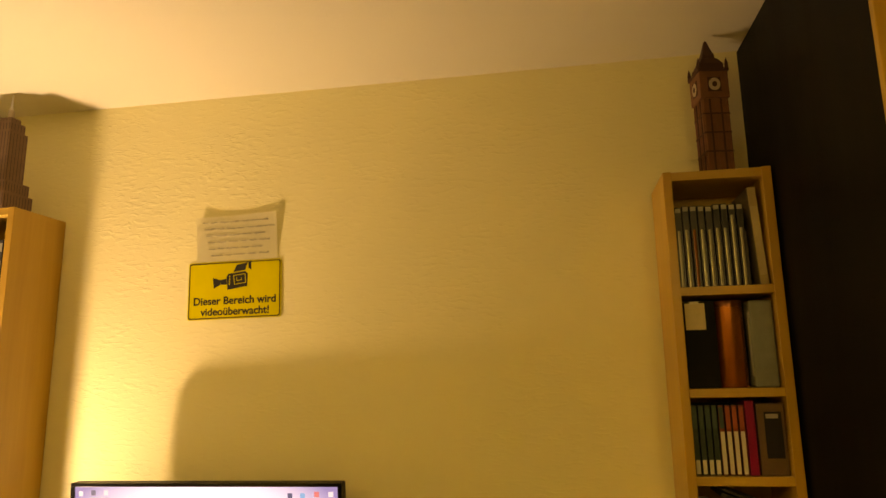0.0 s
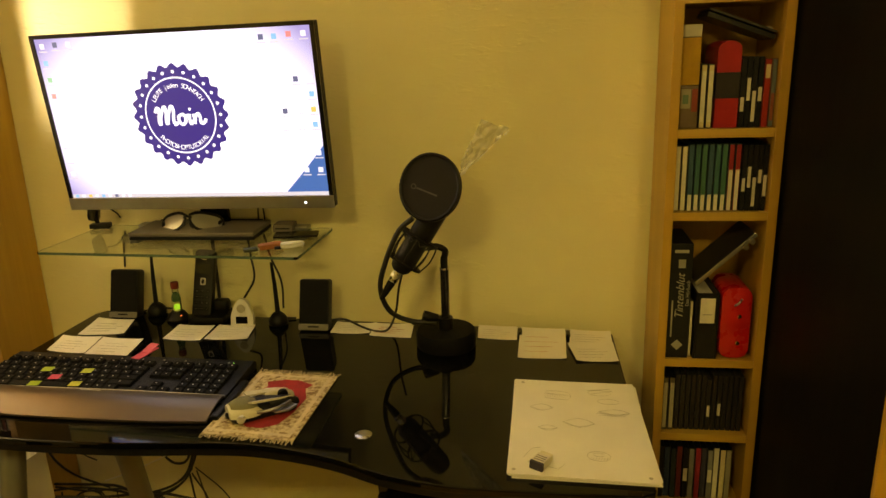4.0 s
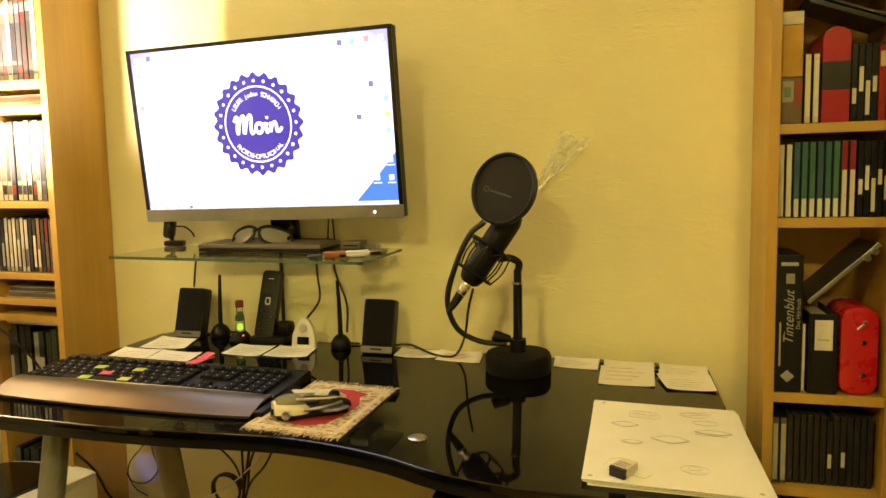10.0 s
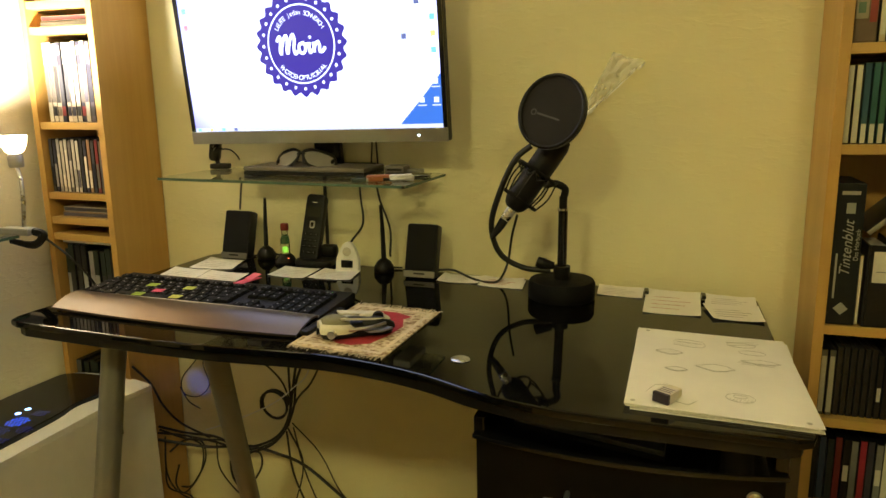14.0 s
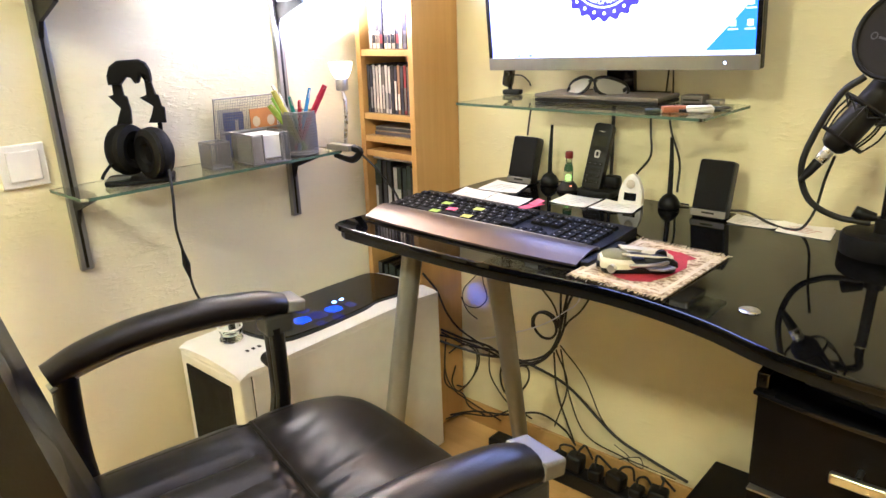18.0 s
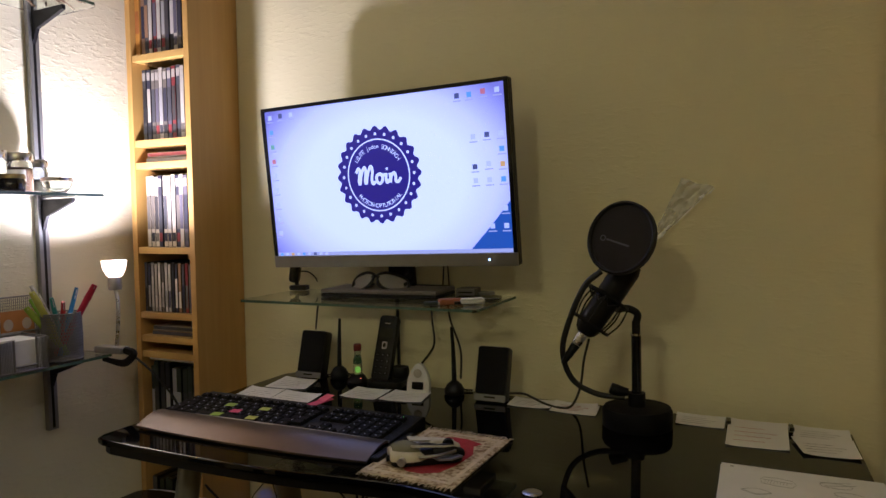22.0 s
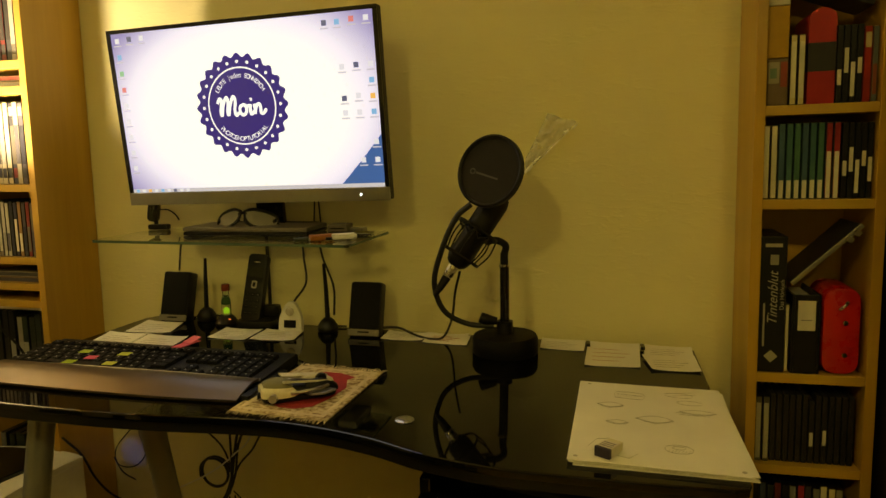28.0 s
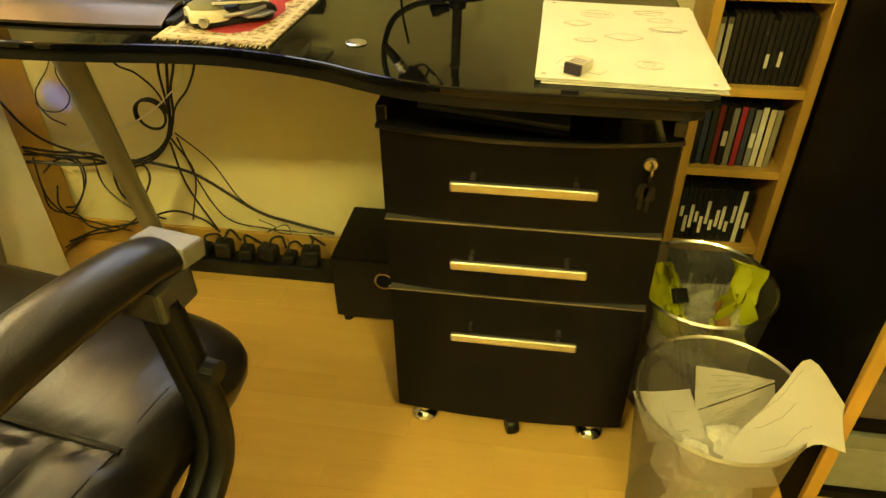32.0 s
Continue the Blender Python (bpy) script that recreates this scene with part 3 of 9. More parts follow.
cable([(-1.107, -0.091, 0.295), (-1.103, -0.104, 0.225), (-1.107, -0.097, 0.154), (-1.097, -0.036, 0.098), (-1.074, -0.037, 0.066), (-1.006, -0.044, 0.063)], 0.0022)
cable([(-0.987, -0.045, 0.273), (-0.986, -0.044, 0.204), (-0.954, -0.042, 0.155), (-0.91, -0.053, 0.137), (-0.871, -0.046, 0.128)], 0.0018)
cable([(-1.107, -0.095, 0.272), (-1.103, -0.102, 0.196), (-1.107, -0.064, 0.121), (-1.048, -0.049, 0.089), (-0.942, -0.055, 0.075)], 0.002)
cable([(-1.107, -0.081, 0.246), (-1.083, -0.053, 0.268), (-1.021, -0.059, 0.277), (-1.019, -0.056, 0.222), (-1.059, -0.065, 0.152), (-1.104, -0.054, 0.132)], 0.0024)
cable([(-0.986, -0.03, 0.715), (-0.99, -0.03, 0.6), (-0.998, -0.065, 0.519), (-1.053, -0.068, 0.453), (-1.057, -0.064, 0.408), (-1.006, -0.071, 0.409), (-0.976, -0.065, 0.441), (-0.99, -0.062, 0.485), (-0.985, -0.064, 0.514), (-0.977, -0.03, 0.6), (-0.973, -0.03, 0.715)], 0.0014)
cable([(-1.093, -0.035, 0.409), (-1.066, -0.04, 0.375), (-1.033, -0.038, 0.357)], 0.0018)
cable([(-0.653, -0.03, 0.715), (-0.657, -0.03, 0.6), (-0.665, -0.052, 0.53), (-0.696, -0.051, 0.471), (-0.735, -0.047, 0.428), (-0.768, -0.041, 0.369)], 0.0026)
# one round coil and a pale lead
cable([(-0.803 + 0.036 * math.cos(k * 0.75), -0.040 - 0.001 * k, 0.402 + 0.036 * math.sin(k * 0.75)) for k in range(14)], 0.0034, label="thick black cable tied in a round coil")
cable([(-0.67, -0.03, 0.70), (-0.696, -0.05, 0.514), (-0.743, -0.055, 0.455), (-0.81, -0.06, 0.404), (-0.924, -0.06, 0.346), (-1.004, -0.06, 0.312)], 0.0018, M_WHITE, "thin white lead among the black cables")

# ---- office chair (local axes: x to its right, y ahead, z up) ----
def pillow(nx, ny, fn, th, bm=None):
    """A cushion: a closed sheet over u, v in -1..1; fn gives the top point, th the thickness downwards."""
    b = bmesh.new()
    top = [[b.verts.new(fn(-1 + 2 * i / nx, -1 + 2 * j / ny)) for i in range(nx + 1)] for j in range(ny + 1)]
    low = [[b.verts.new(Vector(v.co) - th(v.co, -1 + 2 * i / nx, -1 + 2 * j / ny)) for i, v in enumerate(row)] for j, row in enumerate(top)]
    for g, flip in ((top, False), (low, True)):
        for j in range(ny):
            for i in range(nx):
                q = (g[j][i], g[j][i + 1], g[j + 1][i + 1], g[j + 1][i])
                b.faces.new(q[::-1] if flip else q)
    ring = [(0, i) for i in range(nx)] + [(j, nx) for j in range(ny)] + [(ny, i) for i in range(nx, 0, -1)] + [(j, 0) for j in range(ny, 0, -1)]
    for (j0, i0), (j1, i1) in zip(ring, ring[1:] + ring[:1]):
        b.faces.new((top[j0][i0], low[j0][i0], low[j1][i1], top[j1][i1]))
    bmesh.ops.recalc_face_normals(b, faces=b.faces)
    return join(bm, b)


def build_chair(m):
    t = thing("office_chair", "black leather office chair with padded armrests, turned to the desk", "chair", m)

    def squircle(u, v, p=0.32):
        k = max(abs(u), abs(v), 1e-6)
        r = (abs(u) ** 2.8 + abs(v) ** 2.8) ** (1 / 2.8)
        s = k / max(r, 1e-6)
        return u * (1 - p + p * s), v * (1 - p + p * s)

    def seat_height(x, y):
        u, v = x / 0.30, y / 0.285
        z = 0.512 - 0.016 * (1 - min(1, abs(u) * 1.2) ** 2) * (1 - v * v) - 0.018 * max(0, v - 0.5) ** 2 / 0.25
        fold = noise.noise(Vector((x * 24 + y * 6, y * 5, 3)))
        fold2 = noise.noise(Vector((x * 46 - y * 9, y * 9, 8)))
        k = max(0.0, 1 - max(abs(u), abs(v)) ** 6)
        z += (0.0065 * abs(fold) + 0.003 * abs(fold2)) * k
        z -= 0.010 * math.exp(-((y - 0.088) / 0.011) ** 2)
        if y < 0.085 and abs(x) < 0.235:
            w = ((x + 0.031) / 0.062 + 40) % 1.0 - 0.5
            z -= 0.011 * math.exp(-(w / 0.14) ** 2) * min(1.0, (0.085 - y) / 0.02) * k
        return z

    def seat_shape():
        """A cushion with a rounded plan and fully rounded rim."""
        b = bmesh.new()
        na, r = 112, 0.047
        prof = [(k / 24, 0.0, 0.0) for k in range(1, 25)]
        prof += [(1.0, r * math.sin(math.pi * k / 10), r * (math.cos(math.pi * k / 10) - 1)) for k in range(1, 11)]
        rows = []
        for f, out, dz in prof:
            row = []
            for i in range(na):
                a = 2 * math.pi * i / na
                c, s_ = math.cos(a), math.sin(a)
                n = 1.0 / (abs(c) ** 8 + abs(s_) ** 8) ** 0.125
                bx, by = (0.311 - r) * c * n, (0.334 - r) * s_ * n * (1.0 if s_ > 0 else 0.66)
                ln = math.hypot(c * n, s_ * n)
                row.append(b.verts.new((bx * f + out * c * n / ln, by * f + out * s_ * n / ln + 0.005, seat_height(bx * f, by * f) + dz)))
            rows.append(row)
        c0 = b.verts.new((0, 0.005, seat_height(0, 0)))
        for i in range(na):
            k = (i + 1) % na
            b.faces.new((c0, rows[0][i], rows[0][k]))
            for p, q in zip(rows, rows[1:]):
                b.faces.new((p[i], q[i], q[k], p[k]))
        b.faces.new(rows[-1][::-1])
        bmesh.ops.recalc_face_normals(b, faces=b.faces)
        return b

    seat = part("seat", seat_shape(), M_LEATHER, t, "creased black leather seat cushion", smooth=True)
    part("piping", tube([(-0.272 + 0.0544 * k, 0.100, seat_height(-0.272 + 0.0544 * k, 0.088) + 0.0045) for k in range(11)], 0.0042, 8, n=3), M_LEATHER, seat, "raised black piping", smooth=True)
    for s in (-1, 1):
        part("seam", tube([(s * (0.268 - 0.004 * abs(k - 5) / 5), -0.13 + 0.038 * k, seat_height(s * 0.262, -0.13 + 0.038 * k) - 0.0012) for k in range(11)], 0.0016, 6, n=2), M_BLACK, seat, smooth=True)
    part("seat_pan", slab(round_rect(-0.22, 0.22, -0.20, 0.22, 0.06), 0.400, 0.425, 0.004), M_BLACK, t)

    def back_pt(u, v):
        h = (v + 1) / 2
        w = 0.245 - 0.035 * h ** 2
        a, c = squircle(u, v, 0.25)
        x = w * a
        z = 0.47 + 0.66 * (c + 1) / 2
        y = -0.160 - 0.125 * h - 0.012 * math.sin(h * 2.2) + 0.024 * u * u
        y += 0.0045 * math.sin(h * 30) * (1 if abs(u) < 0.6 else 0)
        for s in (-0.62, 0.62):
            y -= 0.008 * math.exp(-((u - s) / 0.03) ** 2)
        return (x, y, z)

    part("backrest", pillow(28, 40, back_pt, lambda co, u, v: Vector((0, 0.085 * (1 - 0.6 * max(abs(u), abs(v)) ** 5), 0.0))), M_LEATHER, t, "tall padded leather backrest", smooth=True)
    for s in (-1, 1):
        line = [(s * 0.300, -0.172, 0.678), (s * 0.301, -0.12, 0.696), (s * 0.302, -0.04, 0.709), (s * 0.302, 0.06, 0.711), (s * 0.301, 0.15, 0.702), (s * 0.300, 0.190, 0.691)]
        arm = part("armrest", tube(line, [0.027, 0.031, 0.034, 0.034, 0.032, 0.030], 18, n=8, flat=0.62), M_LEATHER, t, "padded black leather armrest", smooth=True)
        cap = slab(round_rect(-0.031, 0.031, -0.010, 0.011, 0.004, 3), -0.030, 0.0, 0.0015)
        part("end_cap", join(None, cap, pose(s * 0.300, 0.1905, 0.692, 90 - 9, 0, 0)), surface("satin_silver", (0.22, 0.21, 0.20), 0.45, 0.4, vary=0.08), arm, "silver end cap")
        part("arm_rail", tube([(p[0], p[1], p[2] - 0.021) for p in line], 0.013, 10, n=6, flat=0.6), M_SILVER, arm, smooth=True)
        for dx in (-0.008, 0.014):
            part("arm_post", tube([(s * 0.302 + dx, 0.170, 0.660), (s * 0.310 + dx, 0.174, 0.58), (s * 0.318 + dx, 0.174, 0.50), (s * 0.320 + dx, 0.153, 0.44), (s * 0.306 + dx, 0.095, 0.400), (s * 0.20 + dx, 0.02, 0.388)], 0.0125, 12, n=7, flat=1.4), M_BLACK, t, smooth=True)
        part("collar", box(s * 0.302 - 0.023, s * 0.302 + 0.027, 0.150, 0.200, 0.646, 0.682, 0.005), M_COLLAR, t, "grey bracket under the armrest")
        part("rear_post", tube([(s * 0.302, -0.150, 0.672), (s * 0.307, -0.153, 0.58), (s * 0.309, -0.150, 0.50), (s * 0.296, -0.140, 0.43), (s * 0.20, -0.12, 0.392)], 0.019, 12, n=7), M_BLACK, t, smooth=True)
        part("lever", tube([(s * 0.325, 0.172, 0.575), (s * 0.352, 0.172, 0.575)], 0.012, 12, n=1), M_BLACK, t)
    part("tilt_box", box(-0.09, 0.09, -0.12, 0.12, 0.36, 0.412, 0.012), M_BLACK, t)
    part("gas_column", lathe([(0, 0.09), (0.028, 0.09), (0.028, 0.24), (0.018, 0.245), (0.018, 0.37), (0, 0.37)], 20), M_BLACK, t, smooth=True)
    part("hub", lathe([(0, 0.062), (0.045, 0.062), (0.042, 0.10), (0.03, 0.115), (0, 0.115)], 20), M_BLACK, t, smooth=True)
    for k in range(5):
        a = radians(72 * k + 18)
        c, s = math.cos(a), math.sin(a)
        spoke = part("spoke", tube([(0.03 * c, 0.03 * s, 0.09), (0.16 * c, 0.16 * s, 0.082), (0.30 * c, 0.30 * s, 0.064)], [0.026, 0.022, 0.016], 10, n=5, flat=0.7), M_BLACK, t, smooth=True)
        for d in (-0.012, 0.012):
            part("wheel", lathe([(0, -0.008), (0.021, -0.008), (0.025, -0.004), (0.025, 0.004), (0.021, 0.008), (0, 0.008)], 18, pose(0.30 * c - d * s, 0.30 * s + d * c, 0.0255) @ pose(0, 0, 0, 90, 0, math.degrees(a))), M_BLACK, spoke, smooth=True)


build_chair(pose(-0.597, -1.028, 0.0, 0, 0, -11))


# ---- the computer ----
def build_pc():
    t = thing("desktop_computer", "large white tower computer with a black mesh top glowing blue", "computer")
    x0, x1, y0, y1, z0, z1 = -1.315, -1.062, -0.765, -0.165, 0.012, 0.487
    part("side_panel", box(x1 - 0.006, x1, y0 + 0.03, y1, z0, z1 - 0.0238, 0.0012), M_WHITE, t)
    part("side_panel", box(x0, x0 + 0.006, y0 + 0.03, y1, z0, z1 - 0.0238, 0.0012), M_WHITE, t)
    part("chassis", box(x0 + 0.007, x1 - 0.007, y0 + 0.03, y1 - 0.004, z0 + 0.002, z1 - 0.024), M_BLACK_MATT, t)
    # domed white top with the dark grille let into it
    top = [(x0 + (x1 - x0) * k / 14, 0.012 * math.sin(math.pi * k / 14) ** 0.6) for k in range(15)]
    b = bmesh.new()
    rows = []
    for y, lift in ((y0, -0.010), (y0 + 0.02, -0.001), (y0 + 0.12, 0.0), (y1 - 0.1, 0.004), (y1, -0.004)):
        rows.append([b.verts.new((x, y, z1 - 0.012 + h + lift)) for x, h in top])
    low = [[b.verts.new((v.co.x, v.co.y, z1 - 0.0235)) for v in row] for row in rows]
    for g in (rows, low):
        for p, q in zip(g, g[1:]):
            for k in range(14):
                b.faces.new((p[k], p[k + 1], q[k + 1], q[k]))
    for k in range(14):
        b.faces.new((rows[0][k], rows[0][k + 1], low[0][k + 1], low[0][k]))
        b.faces.new((rows[-1][k], rows[-1][k + 1], low[-1][k + 1], low[-1][k]))
    for r, l in zip(zip(rows, rows[1:]), zip(low, low[1:])):
        for k in (0, 14):
            b.faces.new((r[0][k], r[1][k], l[1][k], l[0][k]))
    bmesh.ops.recalc_face_normals(b, faces=b.faces)
    part("top_cover", b, M_WHITE, t, "glossy white curved top cover", smooth=True)
    xm = (x0 + x1) / 2
    ol = [(xm - 0.085, -0.62), (xm - 0.03, -0.655), (xm + 0.07, -0.63), (xm + 0.092, -0.56), (xm + 0.092, -0.40), (xm + 0.082, -0.34), (xm + 0.092, -0.27), (xm + 0.07, -0.205), (xm - 0.07, -0.205), (xm - 0.095, -0.28), (xm - 0.095, -0.56)]
    line = smooth_path([(x, y, 0) for x, y in ol] + [(ol[0][0], ol[0][1], 0)], 4)[:-1]
    g = part("top_grille", slab([(p.x, p.y) for p in line], z1 - 0.006, z1 + 0.0085, 0.002), M_BLACK_GLOSS, t, "black perforated grille lit blue inside")
    blue = glow("blue_led", (0.03, 0.12, 0.9), 0.9)
    white_led = glow("pale_blue_led", (0.25, 0.5, 1.0), 4.0)
    dim = glow("dim_blue_led", (0.03, 0.07, 0.45), 0.16)
    # the lit fans show through the perforation as slanted rows of small slots
    for px, py, nx, ny, m in ((-1.155, -0.537, 5, 7, blue), (-1.152, -0.494, 6, 7, dim), (-1.149, -0.447, 5, 7, blue), (-1.139, -0.402, 4, 4, dim), (-1.103, -0.470, 4, 5, dim), (-1.106, -0.520, 3, 4, dim), (-1.20, -0.50, 4, 6, dim)):
        for i in range(nx):
            for j in range(ny):
                u, v = (i + 0.5) / nx * 2 - 1, (j + 0.5) / ny * 2 - 1
                if u * u + v * v < 1.15:
                    x, y = px + u * nx * 0.0042 + 0.003 * (j % 2), py + v * ny * 0.0030
                    part("grille_slot", box(x - 0.0023, x + 0.0023, y - 0.0009, y + 0.0009, z1 + 0.0086, z1 + 0.0091), m, g)
    for px, py in ((-1.182, -0.417), (-1.181, -0.394)):
        part("indicator_light", lathe([(0.006, 0), (0.005, 0.0008), (0, 0.001)], 14, pose(px, py, z1 + 0.0086)), white_led, g, "bright pale blue light", smooth=True)
    part("rear_light", lathe([(0.005, 0), (0.004, 0.003), (0, 0.004)], 14, pose(-1.085, y1 - 0.0038, 0.41, -90)), white_led, t, "blue light at the back", smooth=True)
    front = part("front_panel", box(x0 + 0.004, x1 - 0.004, y0, y0 + 0.029, z0, z1 - 0.026, 0.006), M_WHITE, t)
    part("front_mesh", box(x0 + 0.03, x1 - 0.045, y0 - 0.003, y0 + 0.004, z0 + 0.02, z1 - 0.05, 0.002), M_BLACK_MATT, front, "black mesh front insert")
    part("trim_line", box(x1 - 0.044, x1 - 0.040, y0 - 0.004, y0 + 0.004, z0 + 0.02, z1 - 0.05), M_BLACK, front)
    for i, y in enumerate((-0.70, -0.685, -0.67)):
        part("port", box(x1 - 0.075, x1 - 0.066, y - 0.003, y + 0.003, z1 - 0.0015, z1 - 0.0001), M_BLACK, t)
    part("panel_latch", box(x1, x1 + 0.004, -0.292, -0.268, 0.395, 0.43, 0.0018), M_BLACK, t)
    for x in (x0 + 0.04, x1 - 0.04):
        for y in (y0 + 0.06, y1 - 0.06):
            part("foot", box(x - 0.015, x + 0.015, y - 0.02, y + 0.02, 0.0005, z0 + 0.001, 0.002), M_BLACK, t)


build_pc()
jar_top = thing("glass_tealight_holder", "small clear glass holder standing on the computer", "glass", pose(-1.21, -0.69, 0.4872))
part("bowl", lathe([(0, 0), (0.024, 0), (0.026, 0.004), (0.022, 0.014), (0.027, 0.03), (0.024, 0.03), (0.019, 0.015), (0.0, 0.006)], 24), M_GLASS, jar_top, smooth=True)
part("rim", lathe([(0.024, 0.0302), (0.0275, 0.0302), (0.0275, 0.033), (0.024, 0.033), (0.024, 0.0302)], 24), M_WHITE, jar_top, smooth=True)
usb = thing("usb_receiver", "small black receiver plugged into the computer top", "receiver", pose(-1.255, -0.66, 0.4872))
part("stick", box(-0.007, 0.007, -0.007, 0.007, 0, 0.03, 0.002), M_BLACK, usb)
part("plug", box(-0.005, 0.005, -0.003, 0.003, 0.0302, 0.034), M_STEEL, usb)

# ---- narrow beech shelves with discs and boxes ----
def build_tower(x0, x1, yf, top, boards, label):
    t = thing("media_shelf", label, "shelf", group="narrow media shelves")
    th = 0.0165
    for a, b in ((x0, x0 + th), (x1 - th, x1)):
        part("side_panel", box(a, b, yf, -0.003, 0.0005, top, 0.0012), M_BEECH, t)
    part("back_panel", box(x0 + th, x1 - th, -0.007, -0.003, 0.05, top - 0.002), M_BEECH, t)
    part("top_board", box(x0 + th, x1 - th, yf + 0.002, -0.0075, top - 0.018, top - 0.001, 0.001), M_BEECHX, t)
    part("plinth", box(x0 + th, x1 - th, yf + 0.012, yf + 0.028, 0.0005, 0.05), M_BEECHX, t)
    for z in boards:
        part("shelf_board", box(x0 + th, x1 - th, yf + 0.003, -0.0075, z - 0.016, z, 0.001), M_BEECHX, t)
    return t


R_BOARDS = (0.066, 0.245, 0.418, 0.578, 0.742, 1.038, 1.191, 1.421, 1.576, 1.764)
L_BOARDS = (0.066, 0.30, 0.62, 0.812, 0.851, 0.910, 1.072, 1.282, 1.337, 1.546, 1.742)
RX0, RX1, RYF = 0.332, 0.531, -0.166
LX0, LX1, LYF = -1.318, -1.113, -0.171
build_tower(RX0, RX1, RYF, 1.99, R_BOARDS, "tall narrow beech shelf filled with discs, beside dark cupboard")
build_tower(LX0, LX1, LYF, 1.992, L_BOARDS, "tall narrow beech shelf full of films, in the corner")

_cols = {}


def colour_mat(c, rough=0.3, metal=0.0):
    key = (tuple(round(v, 3) for v in c), rough, metal)
    if key not in _cols:
        _cols[key] = surface("cover_colour", c, rough, metal, vary=0.18, scale=45, spec=0.3)
    return _cols[key]


BLACK, WHITE, RED, TEAL, NAVY = (0.007, 0.007, 0.0075), (0.66, 0.62, 0.52), (0.38, 0.018, 0.03), (0.045, 0.15, 0.15), (0.03, 0.05, 0.10)
CREAM, GREY, YEL, ORG = (0.62, 0.52, 0.32), (0.22, 0.22, 0.21), (0.50, 0.28, 0.04), (0.5, 0.17, 0.05)


def case(x, w, h, z, yf, depth, spine, body=BLACK, bands=(), kind="disc_case", label="", lean=0.0, cat="disc case", group="disc cases"):
    """An upright case with its spine to the front. bands: (from, to, colour) as shares of the height."""
    c = thing(kind, label or "upright plastic disc case on the beech shelf", cat, pose(x, yf, z, 0, lean, 0), group)
    part("cover", box(0.0003, w - 0.0003, 0.0008, depth, 0.0002, h, 0.0006, 1), colour_mat(body), c)
    part("spine", box(0.0008, w - 0.0008, 0, 0.0007, 0.0015, h - 0.0015), colour_mat(spine), c)
    for a, b, col in bands:
        part("spine_label", box(0.0015, w - 0.0015, -0.0004, -0.0001, a * h, b * h), colour_mat(col, 0.5), c)
    return c


random.seed(21)
r0, r1 = RX0 + 0.0168, RX1 - 0.0168
YR = RYF + 0.016
# top compartment: silver-spined films and a taller one
x = r0 + 0.002
for i in range(9):
    col = (0.36, 0.13, 0.05) if i == 2 else (0.66, 0.62, 0.46) if i % 3 else (0.72, 0.69, 0.55)
    h = 0.160 + random.uniform(-0.003, 0.002)
    c = case(x, 0.0128, h, 1.7642, YR, 0.12, (0.035, 0.033, 0.03), (0.02, 0.019, 0.017), ((0.93, 0.985, (0.42, 0.40, 0.34)),), kind="film_case", label="upright film case with rusty red spine" if i == 2 else "upright film case with glossy pale spine", cat="film case", group="film cases")
    part("spine_label", tube([(0.0064, 0.0006, 0.002), (0.0064, 0.0006, h * (0.86 if i == 7 else 0.70))], 0.0044, 10, n=1, flat=0.5), surface("glossy_pale_spine" if i != 2 else "glossy_red_spine", col, 0.25, 0.3, vary=0.08, spec=0.6), c, smooth=True)
    x += 0.0142
case(x + 0.001, 0.006, 0.11, 1.7642, YR + 0.02, 0.1, (0.1, 0.09, 0.09), kind="thin_case", label="short thin dark case between films")
case(r1 - 0.0185, 0.016, 0.19, 1.7642, YR, 0.12, (0.40, 0.32, 0.18), (0.2, 0.17, 0.12), ((0.1, 0.8, (0.46, 0.38, 0.24)),), kind="film_case", label="taller film box with pale gold spine", cat="film case", lean=-2.5)
# second: black box with a label, copper tin, grey-green box
bx = thing("perfume_box", "black carton with a cream label on the shelf", "box", pose(r0 + 0.002, YR, 1.5762))
part("carton", box(0, 0.058, 0, 0.10, 0.0002, 0.162, 0.001), M_BLACK_MATT, bx)
part("label", box(0.004, 0.04, -0.0006, -0.0001, 0.108, 0.158), colour_mat(CREAM, 0.6), bx)
part("clip", box(0.013, 0.03, -0.0012, -0.0007, 0.1565, 0.1615), colour_mat(WHITE), bx)
tin = thing("copper_tin", "tall round copper-coloured tin on the shelf", "tin", pose(r0 + 0.088, YR + 0.03, 1.5762))
part("can", lathe([(0, 0.0003), (0.0265, 0.0003), (0.0275, 0.002), (0.0275, 0.150), (0, 0.150)], 28), surface("copper_paint", (0.42, 0.13, 0.04), 0.25, 0.7), tin, smooth=True)
part("lid", lathe([(0, 0.1502), (0.028, 0.1502), (0.028, 0.160), (0.027, 0.162), (0, 0.162)], 28), surface("dark_copper", (0.2, 0.07, 0.03), 0.3, 0.7), tin, smooth=True)
gb = thing("storage_case", "translucent grey-green plastic case on the shelf", "case", pose(r1 - 0.045, YR, 1.5762))
part("shell", box(0, 0.042, 0, 0.11, 0.0002, 0.16, 0.004), colour_mat((0.2, 0.21, 0.17), 0.35), gb)
part("hinge", box(-0.0022, -0.0002, 0.004, 0.012, 0.02, 0.14, 0.0008), colour_mat((0.3, 0.3, 0.26)), gb)
